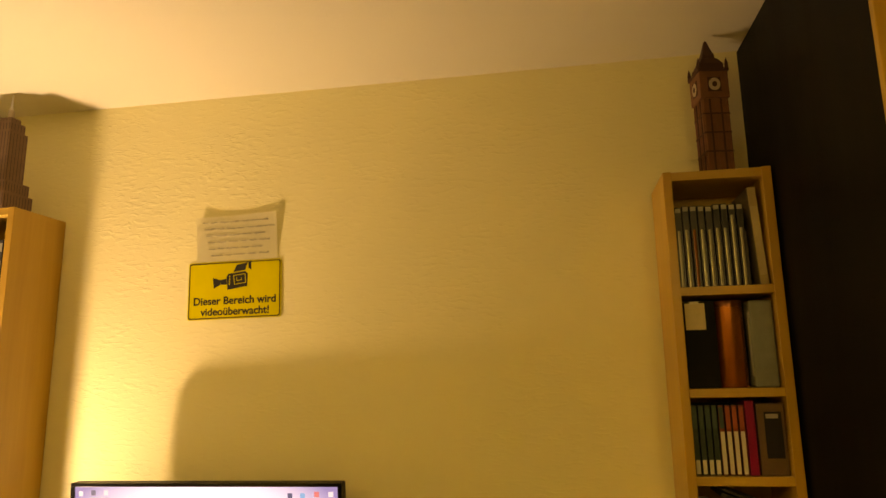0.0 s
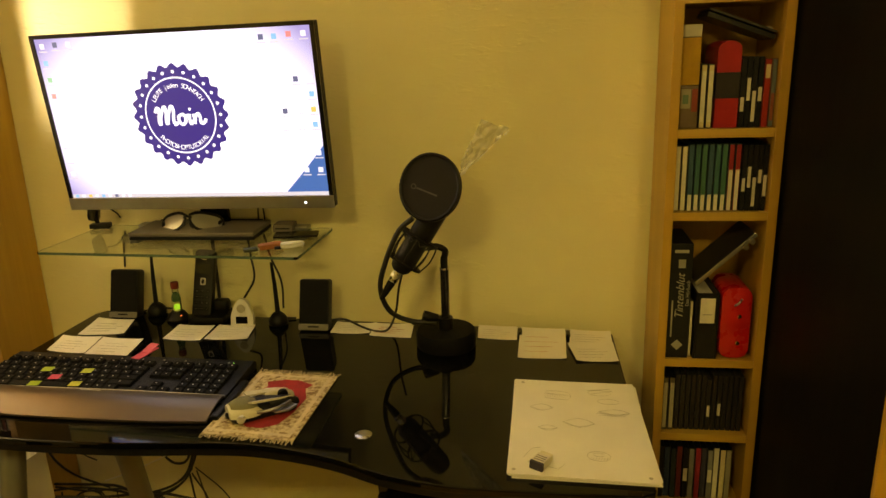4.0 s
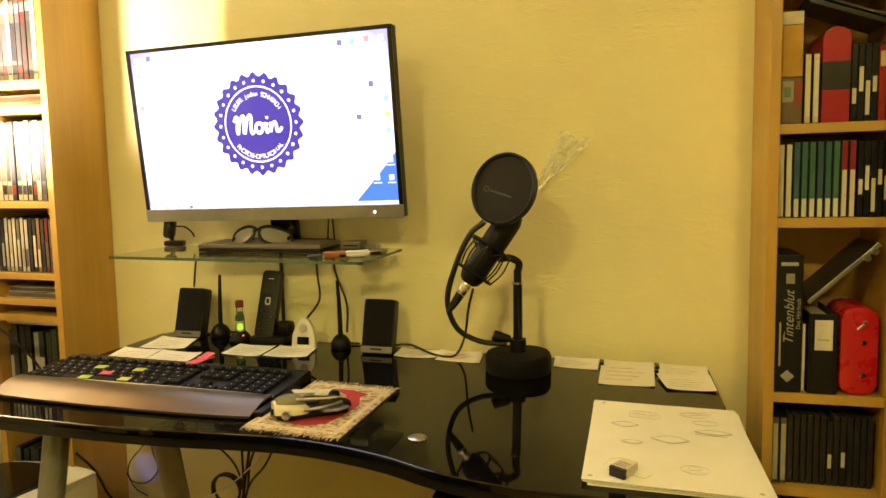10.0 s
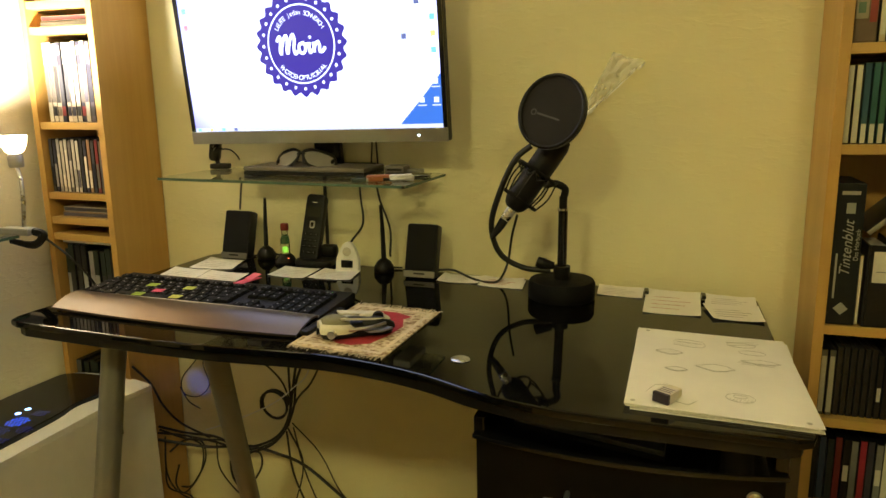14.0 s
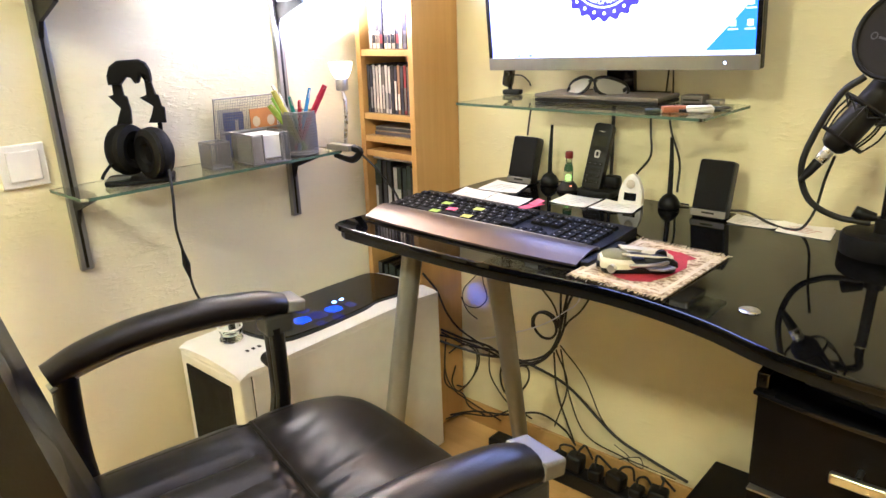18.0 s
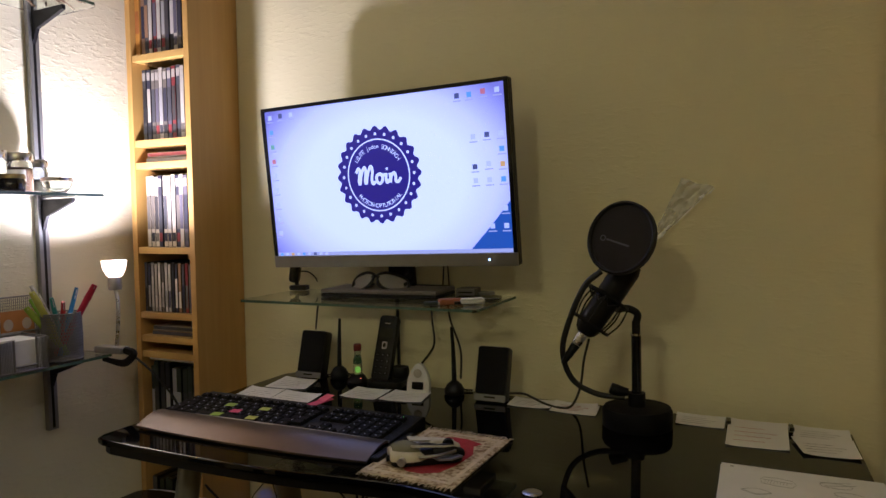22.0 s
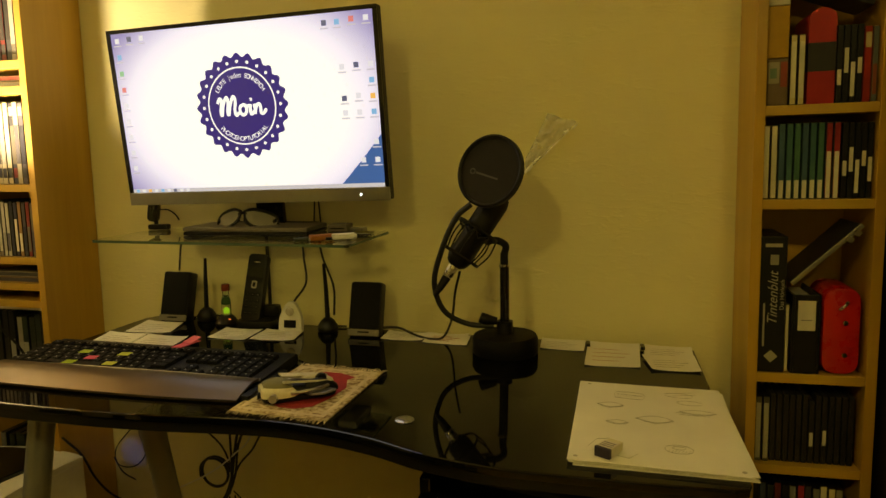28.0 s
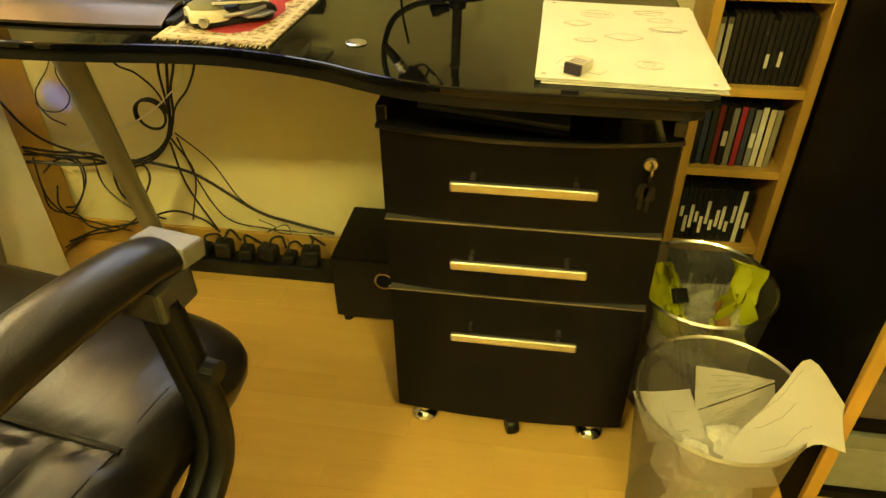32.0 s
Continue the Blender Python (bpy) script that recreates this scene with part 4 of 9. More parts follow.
# third: discs, a magenta book, a framed dark box
x = r0 + 0.002
for i in range(8):
    case(x, 0.0102, 0.125, 1.4212, YR, 0.118, (0.03, 0.05, 0.04) if i < 4 else (0.25, 0.05, 0.03), BLACK, ((0.02, 0.22 if i < 4 else 0.62, WHITE), (0.66, 0.97, (0.05, 0.09, 0.07) if i < 5 else (0.42, 0.1, 0.05))))
    x += 0.0117
case(x, 0.0155, 0.132, 1.4212, YR - 0.004, 0.12, (0.30, 0.01, 0.06), (0.28, 0.012, 0.06), kind="book", label="slim dark magenta book on the shelf", cat="book", group="")
fr = thing("picture_box", "small brown box with a dark picture front", "box", pose(r1 - 0.05, YR, 1.4212))
part("box_body", box(0, 0.047, 0, 0.09, 0.0002, 0.126, 0.001), colour_mat((0.16, 0.10, 0.06)), fr)
part("picture", box(0.012, 0.042, -0.0007, -0.0001, 0.03, 0.112), colour_mat((0.02, 0.018, 0.018)), fr)
part("title_bar", box(0.015, 0.036, -0.0011, -0.0008, 0.10, 0.108), colour_mat((0.4, 0.36, 0.3)), fr)
# fourth
yb = thing("ochre_box", "ochre carton standing on a small picture tin", "box", pose(r0 + 0.001, YR, 1.1912 + 0.0765))
part("carton", box(0, 0.033, 0, 0.09, 0.0002, 0.082, 0.001), colour_mat(YEL, 0.45), yb)
pt_ = thing("picture_tin", "small square tin with a printed picture", "tin", pose(r0 + 0.001, YR, 1.1912))
part("tin_body", box(0, 0.034, 0, 0.09, 0.0002, 0.076, 0.003), colour_mat((0.17, 0.12, 0.08)), pt_)
part("picture", box(0.003, 0.02, -0.0006, -0.0001, 0.036, 0.07), colour_mat((0.35, 0.32, 0.24)), pt_)
part("picture_frame", box(0.006, 0.016, -0.001, -0.0007, 0.044, 0.060), colour_mat((0.12, 0.2, 0.14)), pt_)
part("stamp", box(0.022, 0.032, -0.0006, -0.0001, 0.03, 0.07), colour_mat((0.3, 0.06, 0.05)), pt_)
wb = thing("cream_box", "flat cream carton on top of the ochre box", "box", pose(r0 + 0.001, YR, 1.1912 + 0.1590))
part("carton", box(0, 0.033, 0, 0.09, 0.0002, 0.021, 0.001), colour_mat(WHITE, 0.5), wb)
x = r0 + 0.037
for i in range(2):
    case(x, 0.0098, 0.112, 1.1912, YR, 0.11, CREAM, BLACK, ((0.1, 0.9, WHITE),), label="upright disc case with cream spine")
    x += 0.0122
rb = thing("rounded_box", "tall red box with a black band and rounded top", "box", pose(r0 + 0.063, YR, 1.1912))
prof = [(0, 0), (0.04, 0)] + [(0.02 + 0.02 * math.cos(radians(a)), 0.135 + 0.016 * math.sin(radians(a))) for a in range(0, 181, 20)]
sl = slab(prof, 0, 0.10, 0.0)
part("shell", join(None, sl, pose(0, 0, 0.0002, 90) @ Matrix.Translation((0, 0, -0.10))), colour_mat(RED, 0.4), rb)
part("band", box(-0.0004, 0.0404, -0.0006, 0.09, 0.052, 0.097), colour_mat((0.03, 0.028, 0.028)), rb)


def barcode_cases(x, z, n, w=0.0095, h=0.122, d=0.0):
    """Black discs whose spines carry a white mark at uneven heights."""
    for i in range(n):
        c = 0.42 + 0.13 * math.sin(i * 2.1 + x * 40)
        s = 0.10 + 0.06 * ((i * 7) % 3)
        case(x, w, h, z, YR + d, 0.118, (0.014, 0.014, 0.014), BLACK, ((c - s, c + s, WHITE),), label="black disc case with a white spine mark")
        x += w + 0.0004
    return x


barcode_cases(r0 + 0.1045, 1.1912, 4, 0.0092)
case(r0 + 0.1435, 0.011, 0.118, 1.1912, YR, 0.11, (0.33, 0.03, 0.025), (0.3, 0.03, 0.03), ((0.72, 0.92, CREAM),), kind="book", label="thin red book on the shelf", cat="book", group="")
case(r0 + 0.1555, 0.0085, 0.118, 1.1912, YR, 0.11, (0.13, 0.16, 0.16), (0.2, 0.1, 0.07), ((0.1, 0.5, (0.26, 0.08, 0.05)),), label="grey and red disc case")
lf = thing("ring_folder", "thin dark folder laid slanting over the cases", "folder", pose(r0 + 0.045, YR + 0.004, 1.395, 0, 21, 0))
part("cover", box(0, 0.122, 0, 0.09, -0.011, -0.003, 0.001), colour_mat((0.03, 0.03, 0.029)), lf)
part("cover", box(0, 0.122, 0, 0.09, 0.0, 0.004, 0.001), colour_mat((0.05, 0.048, 0.044)), lf)
for k in range(2):
    part("ring", box(0.105, 0.115, 0.01 + 0.05 * k, 0.014 + 0.05 * k, 0.0042, 0.008, 0.001), M_STEEL, lf)
# fifth: ten discs with teal and red spines
x = r0 + 0.001
for i in range(10):
    top = (0.3, 0.02, 0.03) if i > 7 else ((0.04, 0.13, 0.12), (0.05, 0.15, 0.10), (0.04, 0.10, 0.14))[i % 3]
    if i < 2:
        case(x, 0.0098, 0.122, 1.0382, YR, 0.118, CREAM, BLACK, ((0.02, 0.98, WHITE),))
    else:
        case(x, 0.0098, 0.124, 1.0382, YR, 0.118, top, (0.03, 0.06, 0.06), ((0.01, 0.25 if i < 8 else 0.62, WHITE), (0.27 if i < 8 else 0.64, 0.98, top)), label="upright disc case with teal spine" if i < 8 else "upright disc case with red spine")
    x += 0.0117
barcode_cases(x + 0.0005, 1.0382, 5, 0.0088)
# sixth: audio book, slanted tray, binder, red case
ab = thing("audio_book_box", "tall black audio book box with printed spine", "book", pose(r0 + 0.0005, YR - 0.006, 0.7422))
part("box_body", box(0, 0.042, 0, 0.12, 0.0002, 0.234, 0.001), colour_mat((0.006, 0.008, 0.011), 0.4), ab)


def lettering(text, size, m, material, parent=None, name="lettering", extrude=0.0002, align="CENTER", shear=0.0, bold=0.0):
    cu = bpy.data.curves.new(name, "FONT")
    cu.body, cu.size, cu.extrude, cu.align_x, cu.align_y, cu.shear = text, size, extrude, align, "CENTER", shear
    cu.offset = bold
    tmp = bpy.data.objects.new("tmp", cu)
    scene.collection.objects.link(tmp)
    me = bpy.data.meshes.new_from_object(tmp.evaluated_get(bpy.context.evaluated_depsgraph_get()))
    bpy.data.objects.remove(tmp)
    bpy.data.curves.remove(cu)
    me.materials.clear()
    me.materials.append(material)
    ob = new(name, me)
    ob.parent = parent
    ob.matrix_local = m
    return ob


M_INK_W = surface("pale_print", (0.36, 0.35, 0.31), 0.5, vary=0.05)
lettering("Tintenblut", 0.022, pose(0.022, -0.0005, 0.128) @ pose(0, 0, 0, 90) @ pose(0, 0, 0, 0, 0, 90), M_INK_W, ab, "title", shear=0.35)
lettering("Das Hörbuch", 0.0095, pose(0.036, -0.0005, 0.135) @ pose(0, 0, 0, 90) @ pose(0, 0, 0, 0, 0, 90), M_INK_W, ab, "subtitle")
part("author_bar", box(0.007, 0.010, -0.0006, -0.0001, 0.045, 0.12), M_INK_W, ab)
part("publisher_mark", box(0.008, 0.034, -0.0006, -0.0001, 0.216, 0.222), M_INK_W, ab)
part("cover_picture", box(0.016, 0.029, -0.0006, -0.0001, 0.186, 0.203), colour_mat((0.3, 0.3, 0.26)), ab)
d4 = slab([(0, -0.011), (0.011, 0), (0, 0.011), (-0.011, 0)], 0, 0.0006)
part("emblem", join(None, d4, pose(0.021, -0.0001, 0.028, 90)), M_INK_W, ab)
case(r0 + 0.044, 0.006, 0.118, 0.7422, YR, 0.11, CREAM, (0.05, 0.05, 0.05), ((0.05, 0.95, WHITE),), label="thin disc case with cream spine")
bi = thing("lever_binder", "small black binder with a cream spine label", "binder", pose(r0 + 0.0525, YR - 0.008, 0.7422))
part("cover", box(0, 0.004, 0, 0.12, 0.0002, 0.136, 0.0008), colour_mat(BLACK, 0.45), bi)
part("cover", box(0.04, 0.044, 0, 0.12, 0.0002, 0.136, 0.0008), colour_mat(BLACK, 0.45), bi)
part("spine", box(0.0042, 0.0398, 0, 0.003, 0.0002, 0.136, 0.0008), colour_mat(BLACK, 0.45), bi)
part("paper_block", box(0.008, 0.036, 0.004, 0.115, 0.002, 0.128), M_PAPER, bi)
part("spine_label", box(0.009, 0.036, -0.0006, -0.0001, 0.075, 0.126), colour_mat(WHITE, 0.6), bi)
part("ruled_line", box(0.014, 0.031, -0.0009, -0.0007, 0.092, 0.0935), colour_mat(GREY), bi)
rc = thing("red_hard_case", "rounded red plastic case with metal clasps", "case", pose(r0 + 0.100, YR - 0.006, 0.7422))
body = slab(round_rect(0, 0.058, 0.0, 0.148, 0.022, 6), 0, 0.10, 0.008)
part("shell", join(None, body, pose(0, 0.10, 0.0002, 90)), surface("red_plastic", (0.50, 0.012, 0.02), 0.28, vary=0.1), rc, smooth=True)
for z in (0.035, 0.09):
    part("clasp", lathe([(0, 0), (0.0045, 0), (0.004, 0.003), (0, 0.0035)], 12, pose(0.034, -0.0002, z, 90)), M_CHROME, rc, smooth=True)
part("latch", tube([(0.024, -0.004, 0.112), (0.03, -0.008, 0.12), (0.036, -0.004, 0.126)], 0.0022, 8), M_STEEL, rc, smooth=True)
sf = thing("metal_tray", "thin silver-edged tray leaning above the binder", "tray", pose(r0 + 0.052, YR - 0.004, 0.895, 0, -44, 0))
part("plate", box(0, 0.142, 0, 0.11, 0, 0.004, 0.001), colour_mat((0.02, 0.02, 0.022), 0.3), sf)
part("edge", box(0, 0.142, -0.003, -0.0002, -0.002, 0.006, 0.0012), M_ALU, sf, "bright aluminium edge")
for k in (0.112, 0.127):
    part("hinge", lathe([(0, 0), (0.005, 0), (0.005, 0.01), (0, 0.01)], 10, pose(k, -0.004, -0.0005, 90)), M_STEEL, sf)
# seventh: jewel cases, most turned sideways
x = r0 + 0.002
for i in range(2):
    case(x, 0.0105, 0.118, 0.5782, YR, 0.11, (0.10, 0.09, 0.07), BLACK, ((0.05, 0.9, (0.4, 0.36, 0.28)),))
    x += 0.0125
for i in range(13):
    w = 0.0088
    if x + w > r1 - 0.002:
        break
    case(x, w, 0.122 - 0.01 * (i == 6), 0.5782, YR + 0.004, 0.118, (0.022, 0.020, 0.018), (0.03, 0.028, 0.026), ((0.28, 0.5, WHITE),) if i in (6, 8) else (), label="smoky clear jewel case on the shelf")
    x += 0.0102
# eighth: mixed discs
x = r0 + 0.001
mix = (BLACK, NAVY, (0.02, 0.03, 0.03), (0.16, 0.02, 0.02), BLACK, (0.2, 0.2, 0.19), (0.34, 0.03, 0.05), (0.05, 0.05, 0.07), GREY, WHITE, CREAM, (0.3, 0.27, 0.2))
for i, c in enumerate(mix):
    case(x, 0.0112, 0.121 - 0.002 * (i % 3), 0.4182, YR + 0.003 * (i % 2), 0.118, c, BLACK, ((0.35, 0.6, WHITE),) if i in (4, 8) else ((0.05, 0.12, c),), lean=0)
    x += 0.0122
# ninth and lowest
x = barcode_cases(r0 + 0.006, 0.2452, 11)
case(x + 0.001, 0.0105, 0.122, 0.2452, YR, 0.118, CREAM, BLACK, ((0.02, 0.98, WHITE),))
case(x + 0.013, 0.0105, 0.122, 0.2452, YR, 0.118, BLACK, BLACK, ((0.3, 0.6, WHITE),))
barcode_cases(r0 + 0.006, 0.0662, 14)

# ---- contents of the corner shelf ----
known = {o.name for o in bpy.data.objects}
random.seed(8)
l0, l1 = LX0 + 0.0168, LX1 - 0.0168
YL = LYF + 0.014
film_cols = [(0.05, 0.045, 0.045), (0.14, 0.12, 0.10), (0.42, 0.38, 0.32), (0.03, 0.03, 0.05), (0.48, 0.45, 0.40), (0.20, 0.03, 0.03), (0.02, 0.02, 0.022), (0.28, 0.16, 0.08), (0.30, 0.29, 0.28), (0.06, 0.06, 0.07), (0.10, 0.09, 0.12)]
for z, h, n, pale in ((1.7422, 0.178, 10, 0), (1.5462, 0.170, 10, 1), (1.3372, 0.176, 11, 0), (1.0722, 0.178, 11, 2)):
    x = l0 + 0.018
    for i in range(n):
        c = random.choice(film_cols)
        if pale == 2 and random.random() < 0.6:
            c = (0.46, 0.40, 0.30)
        c2 = random.choice(film_cols)
        case(x, 0.0132, h + random.uniform(-0.004, 0.002), z, YL + random.uniform(0, 0.004), 0.13, c, BLACK, ((0.08, 0.2, random.choice(film_cols)), (0.25, 0.72, c2), (0.84, 0.95, (0.4, 0.37, 0.32))), kind="film_case", label="upright film case with printed spine", cat="film case", group="film cases")
        x += 0.0137
case(l0 + 0.001, 0.0155, 0.182, 1.5462, YL, 0.13, (0.52, 0.24, 0.03), (0.4, 0.2, 0.04), ((0.3, 0.6, (0.4, 0.15, 0.03)),), kind="film_case", label="orange film box on the shelf", cat="film case")
case(l0 + 0.001, 0.0155, 0.182, 1.7422, YL, 0.13, (0.35, 0.06, 0.03), (0.3, 0.06, 0.03), ((0.5, 0.8, CREAM),), kind="film_case", label="red film box on the shelf", cat="film case")
for z, k in ((1.2822, 2), (0.8512, 2)):
    for i in range(k):
        fb = thing("flat_case", "disc case lying flat on the shelf", "disc case", pose(l0 + 0.02 + 0.004 * i, YL + 0.004, z + 0.0125 * i), "disc cases")
        part("cover", box(0, 0.135, 0, 0.13, 0.0002, 0.0115, 0.001), colour_mat((0.38, 0.34, 0.28) if i else (0.3, 0.2, 0.1)), fb)
        part("spine", box(0.002, 0.133, -0.0006, -0.0001, 0.002, 0.010), colour_mat(random.choice(film_cols)), fb)
x = l0 + 0.004
for i in range(14):
    c = random.choice(film_cols)
    case(x, 0.0098, 0.124 - 0.003 * (i % 2), 0.9102, YL, 0.118, c, BLACK, ((0.1, random.uniform(0.3, 0.8), random.choice(film_cols + [WHITE, WHITE])),))
    x += 0.0113
for z in (0.6202, 0.3002, 0.0662):
    x = l0 + 0.004
    h = 0.165 if z > 0.6 else 0.19
    for i in range(9):
        c = random.choice([(0.02, 0.02, 0.022), (0.03, 0.04, 0.03), (0.35, 0.33, 0.3), (0.1, 0.1, 0.1)])
        case(x, 0.016, h - random.uniform(0, 0.02), z, YL + random.uniform(0, 0.01), 0.13, c, BLACK, ((0.2, 0.6, random.choice([(0.4, 0.4, 0.38), (0.05, 0.05, 0.05)])),), kind="game_case", label="dark upright game case on a low shelf", cat="game case", group="game cases")
        x += 0.0184
fm = thing("magazine", "thin greenish magazine lying over the cases", "magazine", pose(l0 + 0.01, YL + 0.002, 0.7872, 0, 0, 0))
part("pages", box(0, 0.15, 0, 0.14, 0.0002, 0.006, 0.001), M_PAPER, fm)
part("cover", box(-0.001, 0.151, -0.001, 0.141, 0.0062, 0.0075), colour_mat((0.06, 0.09, 0.05)), fm)
# the corner shelf leans a little towards the desk
LEAN = Matrix.Translation((0, 0, 0.9)) @ Matrix.Rotation(radians(0.9), 4, "Y") @ Matrix.Translation((0.003, 0, -0.9))
for o in [o for o in bpy.data.objects if o.parent is None and (o.name == "media_shelf.001" or o.name not in known)]:
    o.matrix_world = LEAN @ o.matrix_world


# ---- dark bookcase on the right ----
def build_bookcase():
    t = thing("bookcase", "ceiling-high dark brown bookcase with pale wooden front edges", "bookcase")
    x0, x1, yf, top = 0.5365, 1.35, -0.605, 2.30
    part("side_panel", box(x0, x0 + 0.019, yf, -0.004, 0.0005, top, 0.001), M_DARK, t, "dark brown side panel")
    part("side_panel", box(x1 - 0.019, x1, yf, -0.004, 0.0005, top, 0.001), M_DARK, t)
    part("back_panel", box(x0 + 0.0195, x1 - 0.0195, -0.012, -0.004, 0.0005, top), M_DARK, t)
    for xe in (x0 - 0.001, x1 - 0.020):
        part("edge_strip", box(xe, xe + 0.021, yf - 0.012, yf - 0.0005, 0.0005, top, 0.002), M_BEECH, t, "pale beech front edge")
    for z in (0.06, 0.23, 0.37, 0.70, 1.05, 1.40, 1.75, 2.05):
        part("shelf_board", box(x0 + 0.0195, x1 - 0.0195, yf + 0.02, -0.0125, z - 0.019, z, 0.001), M_DARK, t)
    part("top_board", box(x0 + 0.0195, x1 - 0.0195, yf, -0.0125, top - 0.02, top - 0.001), M_DARK, t)


build_bookcase()
for z, w, h, c in ((0.7002, 0.16, 0.06, (0.5, 0.48, 0.42)), (0.7602, 0.15, 0.05, (0.05, 0.04, 0.04)), (0.2302, 0.2, 0.10, (0.10, 0.08, 0.07)), (0.0602, 0.2, 0.13, (0.24, 0.25, 0.21)), (1.0502, 0.17, 0.08, (0.4, 0.36, 0.28)), (0.3702, 0.2, 0.12, (0.025, 0.02, 0.02))):
    sb = thing("storage_box", "flat lidded storage box in the dark bookcase", "box", pose(0.56, -0.575, z), "boxes in the bookcase")
    part("box_body", box(0, w, 0, 0.2, 0.0003, h * 0.75, 0.003), colour_mat(c, 0.5), sb)
    part("lid", box(-0.001, w + 0.001, -0.001, 0.201, h * 0.75 + 0.0003, h - 0.001, 0.003), colour_mat(tuple(v * 0.8 for v in c), 0.5), sb)

# ---- glass shelves on the left wall ----
def build_wall_shelf():
    t = thing("wall_shelf_rack", "wall rack with steel rails and three glass shelves", "shelf")
    for y in (-0.918, -0.398):
        rail = part("rail", box(XL + 0.0005, XL + 0.014, y - 0.012, y + 0.012, 0.695, 1.80, 0.002), M_GREYLEG, t, "slotted grey steel wall rail")
        part("slot_strip", box(XL + 0.0142, XL + 0.0146, y - 0.003, y + 0.003, 0.70, 1.79), M_BLACK, rail)
    for zi, (z, d) in enumerate(((0.867, 0.155), (1.216, 0.155), (1.625, 0.155))):
        xg = XL + 0.006
        outline = [(xg, -0.955), (xg + d - 0.01, -0.955), (xg + d, -0.945), (xg + d, -0.36), (xg + d - 0.01, -0.35), (xg, -0.35)]
        g = part("glass_shelf", slab(outline, z - 0.006, z, 0.0), M_GLASS, t, "clear glass shelf with green edges")
        g.visible_shadow = False
        part("glass_edge", box(xg + d + 0.0002, xg + d + 0.001, -0.944, -0.361, z - 0.0058, z - 0.0002), M_GLASS_EDGE, g)
        part("glass_edge", box(xg + 0.001, xg + d - 0.011, -0.9562, -0.9553, z - 0.0058, z - 0.0002), M_GLASS_EDGE, g)
        for y in (-0.918, -0.398):
            br = slab([(XL + 0.0148, z - 0.007), (XL + 0.115, z - 0.007), (XL + 0.115, z - 0.016), (XL + 0.03, z - 0.045), (XL + 0.0148, z - 0.075)], -0.004, 0.004)
            bmesh.ops.transform(br, matrix=Matrix(((1, 0, 0, 0), (0, 0, 1, y), (0, 1, 0, 0), (0, 0, 0, 1))), verts=br.verts)
            bmesh.ops.recalc_face_normals(br, faces=br.faces)
            part("bracket", br, M_BLACK, t)


build_wall_shelf()
Z1, Z2, Z3 = 0.8674, 1.2164, 1.6254

# light switch
sw = thing("light_switch", "square white light switch beside the shelf rail", "switch", pose(XL + 0.0003, -0.99, 0.918))
part("frame", box(0, 0.008, -0.04, 0.04, -0.04, 0.04, 0.003), M_WHITE, sw)
part("rocker", box(0.0082, 0.012, -0.028, 0.028, -0.028, 0.028, 0.003), M_WHITE, sw)

# spice-like jars with steel lids
def build_jar(y, x, r, h, fill, fillh, tag):
    t = thing("storage_jar", "small glass jar with a brushed lid, " + tag, "jar", pose(x, y, Z2), "glass jars on the shelf")
    g = part("glass", lathe([(0, 0.0003), (r - 0.003, 0.0003), (r, 0.004), (r, h - 0.008), (r - 0.003, h)], 22), M_GLASS, t, smooth=True)
    g.visible_shadow = False
    part("contents", lathe([(0, 0.003), (r - 0.004, 0.003), (r - 0.0028, 0.006), (r - 0.0028, fillh), (r * 0.4, fillh + 0.003), (0, fillh + 0.002)], 18), fill, t, smooth=True)
    part("lid", lathe([(r - 0.004, h), (r + 0.0005, h), (r + 0.001, h + 0.002), (r + 0.001, h + 0.014), (r - 0.001, h + 0.017), (0, h + 0.017)], 24), M_STEEL, t, smooth=True)
    part("label", lathe([(r + 0.0003, h * 0.35), (r + 0.0004, h * 0.36), (r + 0.0004, h * 0.72), (r + 0.0003, h * 0.73)], 14, None, None, -100, -5), M_PAPER, t, "paper label") if tag.startswith("with") else None


random.seed(4)
F = [surface("dark_spice", (0.014, 0.010, 0.007), 0.9, vary=0.5, scale=220, bump=0.6, bump_scale=500), surface("green_herb", (0.030, 0.030, 0.012), 0.9, vary=0.5, scale=220, bump=0.6, bump_scale=500), surface("tan_spice", (0.10, 0.055, 0.025), 0.9, vary=0.4, scale=220, bump=0.6, bump_scale=500)]
for i, (y, x, h, fh, lab) in enumerate(((-0.835, -1.275, 0.058, 0.048, 0), (-0.800, -1.300, 0.060, 0.05, 0), (-0.757, -1.262, 0.076, 0.064, 1), (-0.703, -1.262, 0.074, 0.064, 0), (-0.648, -1.262, 0.074, 0.066, 0), (-0.594, -1.262, 0.070, 0.060, 1), (-0.541, -1.262, 0.068, 0.022, 1), (-0.487, -1.262, 0.066, 0.05, 1), (-0.427, -1.290, 0.058, 0.03, 0))):
    build_jar(y, x, 0.0255 if 1 < i < 8 else 0.020, h, F[(0, 1, 2, 0, 1, 0, 0, 2, 1)[i]], fh, "with a paper label" if lab else "filled with dried herbs")
db = thing("dark_jar", "low dark glass jar with a silver lid", "jar", pose(-1.212, -0.535, Z2))
part("glass", lathe([(0, 0.0003), (0.022, 0.0003), (0.024, 0.004), (0.024, 0.022), (0.021, 0.026), (0, 0.026)], 22), M_BLACK_GLOSS, db, smooth=True)
part("lid", lathe([(0, 0.0262), (0.0235, 0.0262), (0.0235, 0.033), (0.022, 0.035), (0, 0.035)], 22), surface("brass_lid", (0.30, 0.24, 0.10), 0.4, 0.8), db, smooth=True)
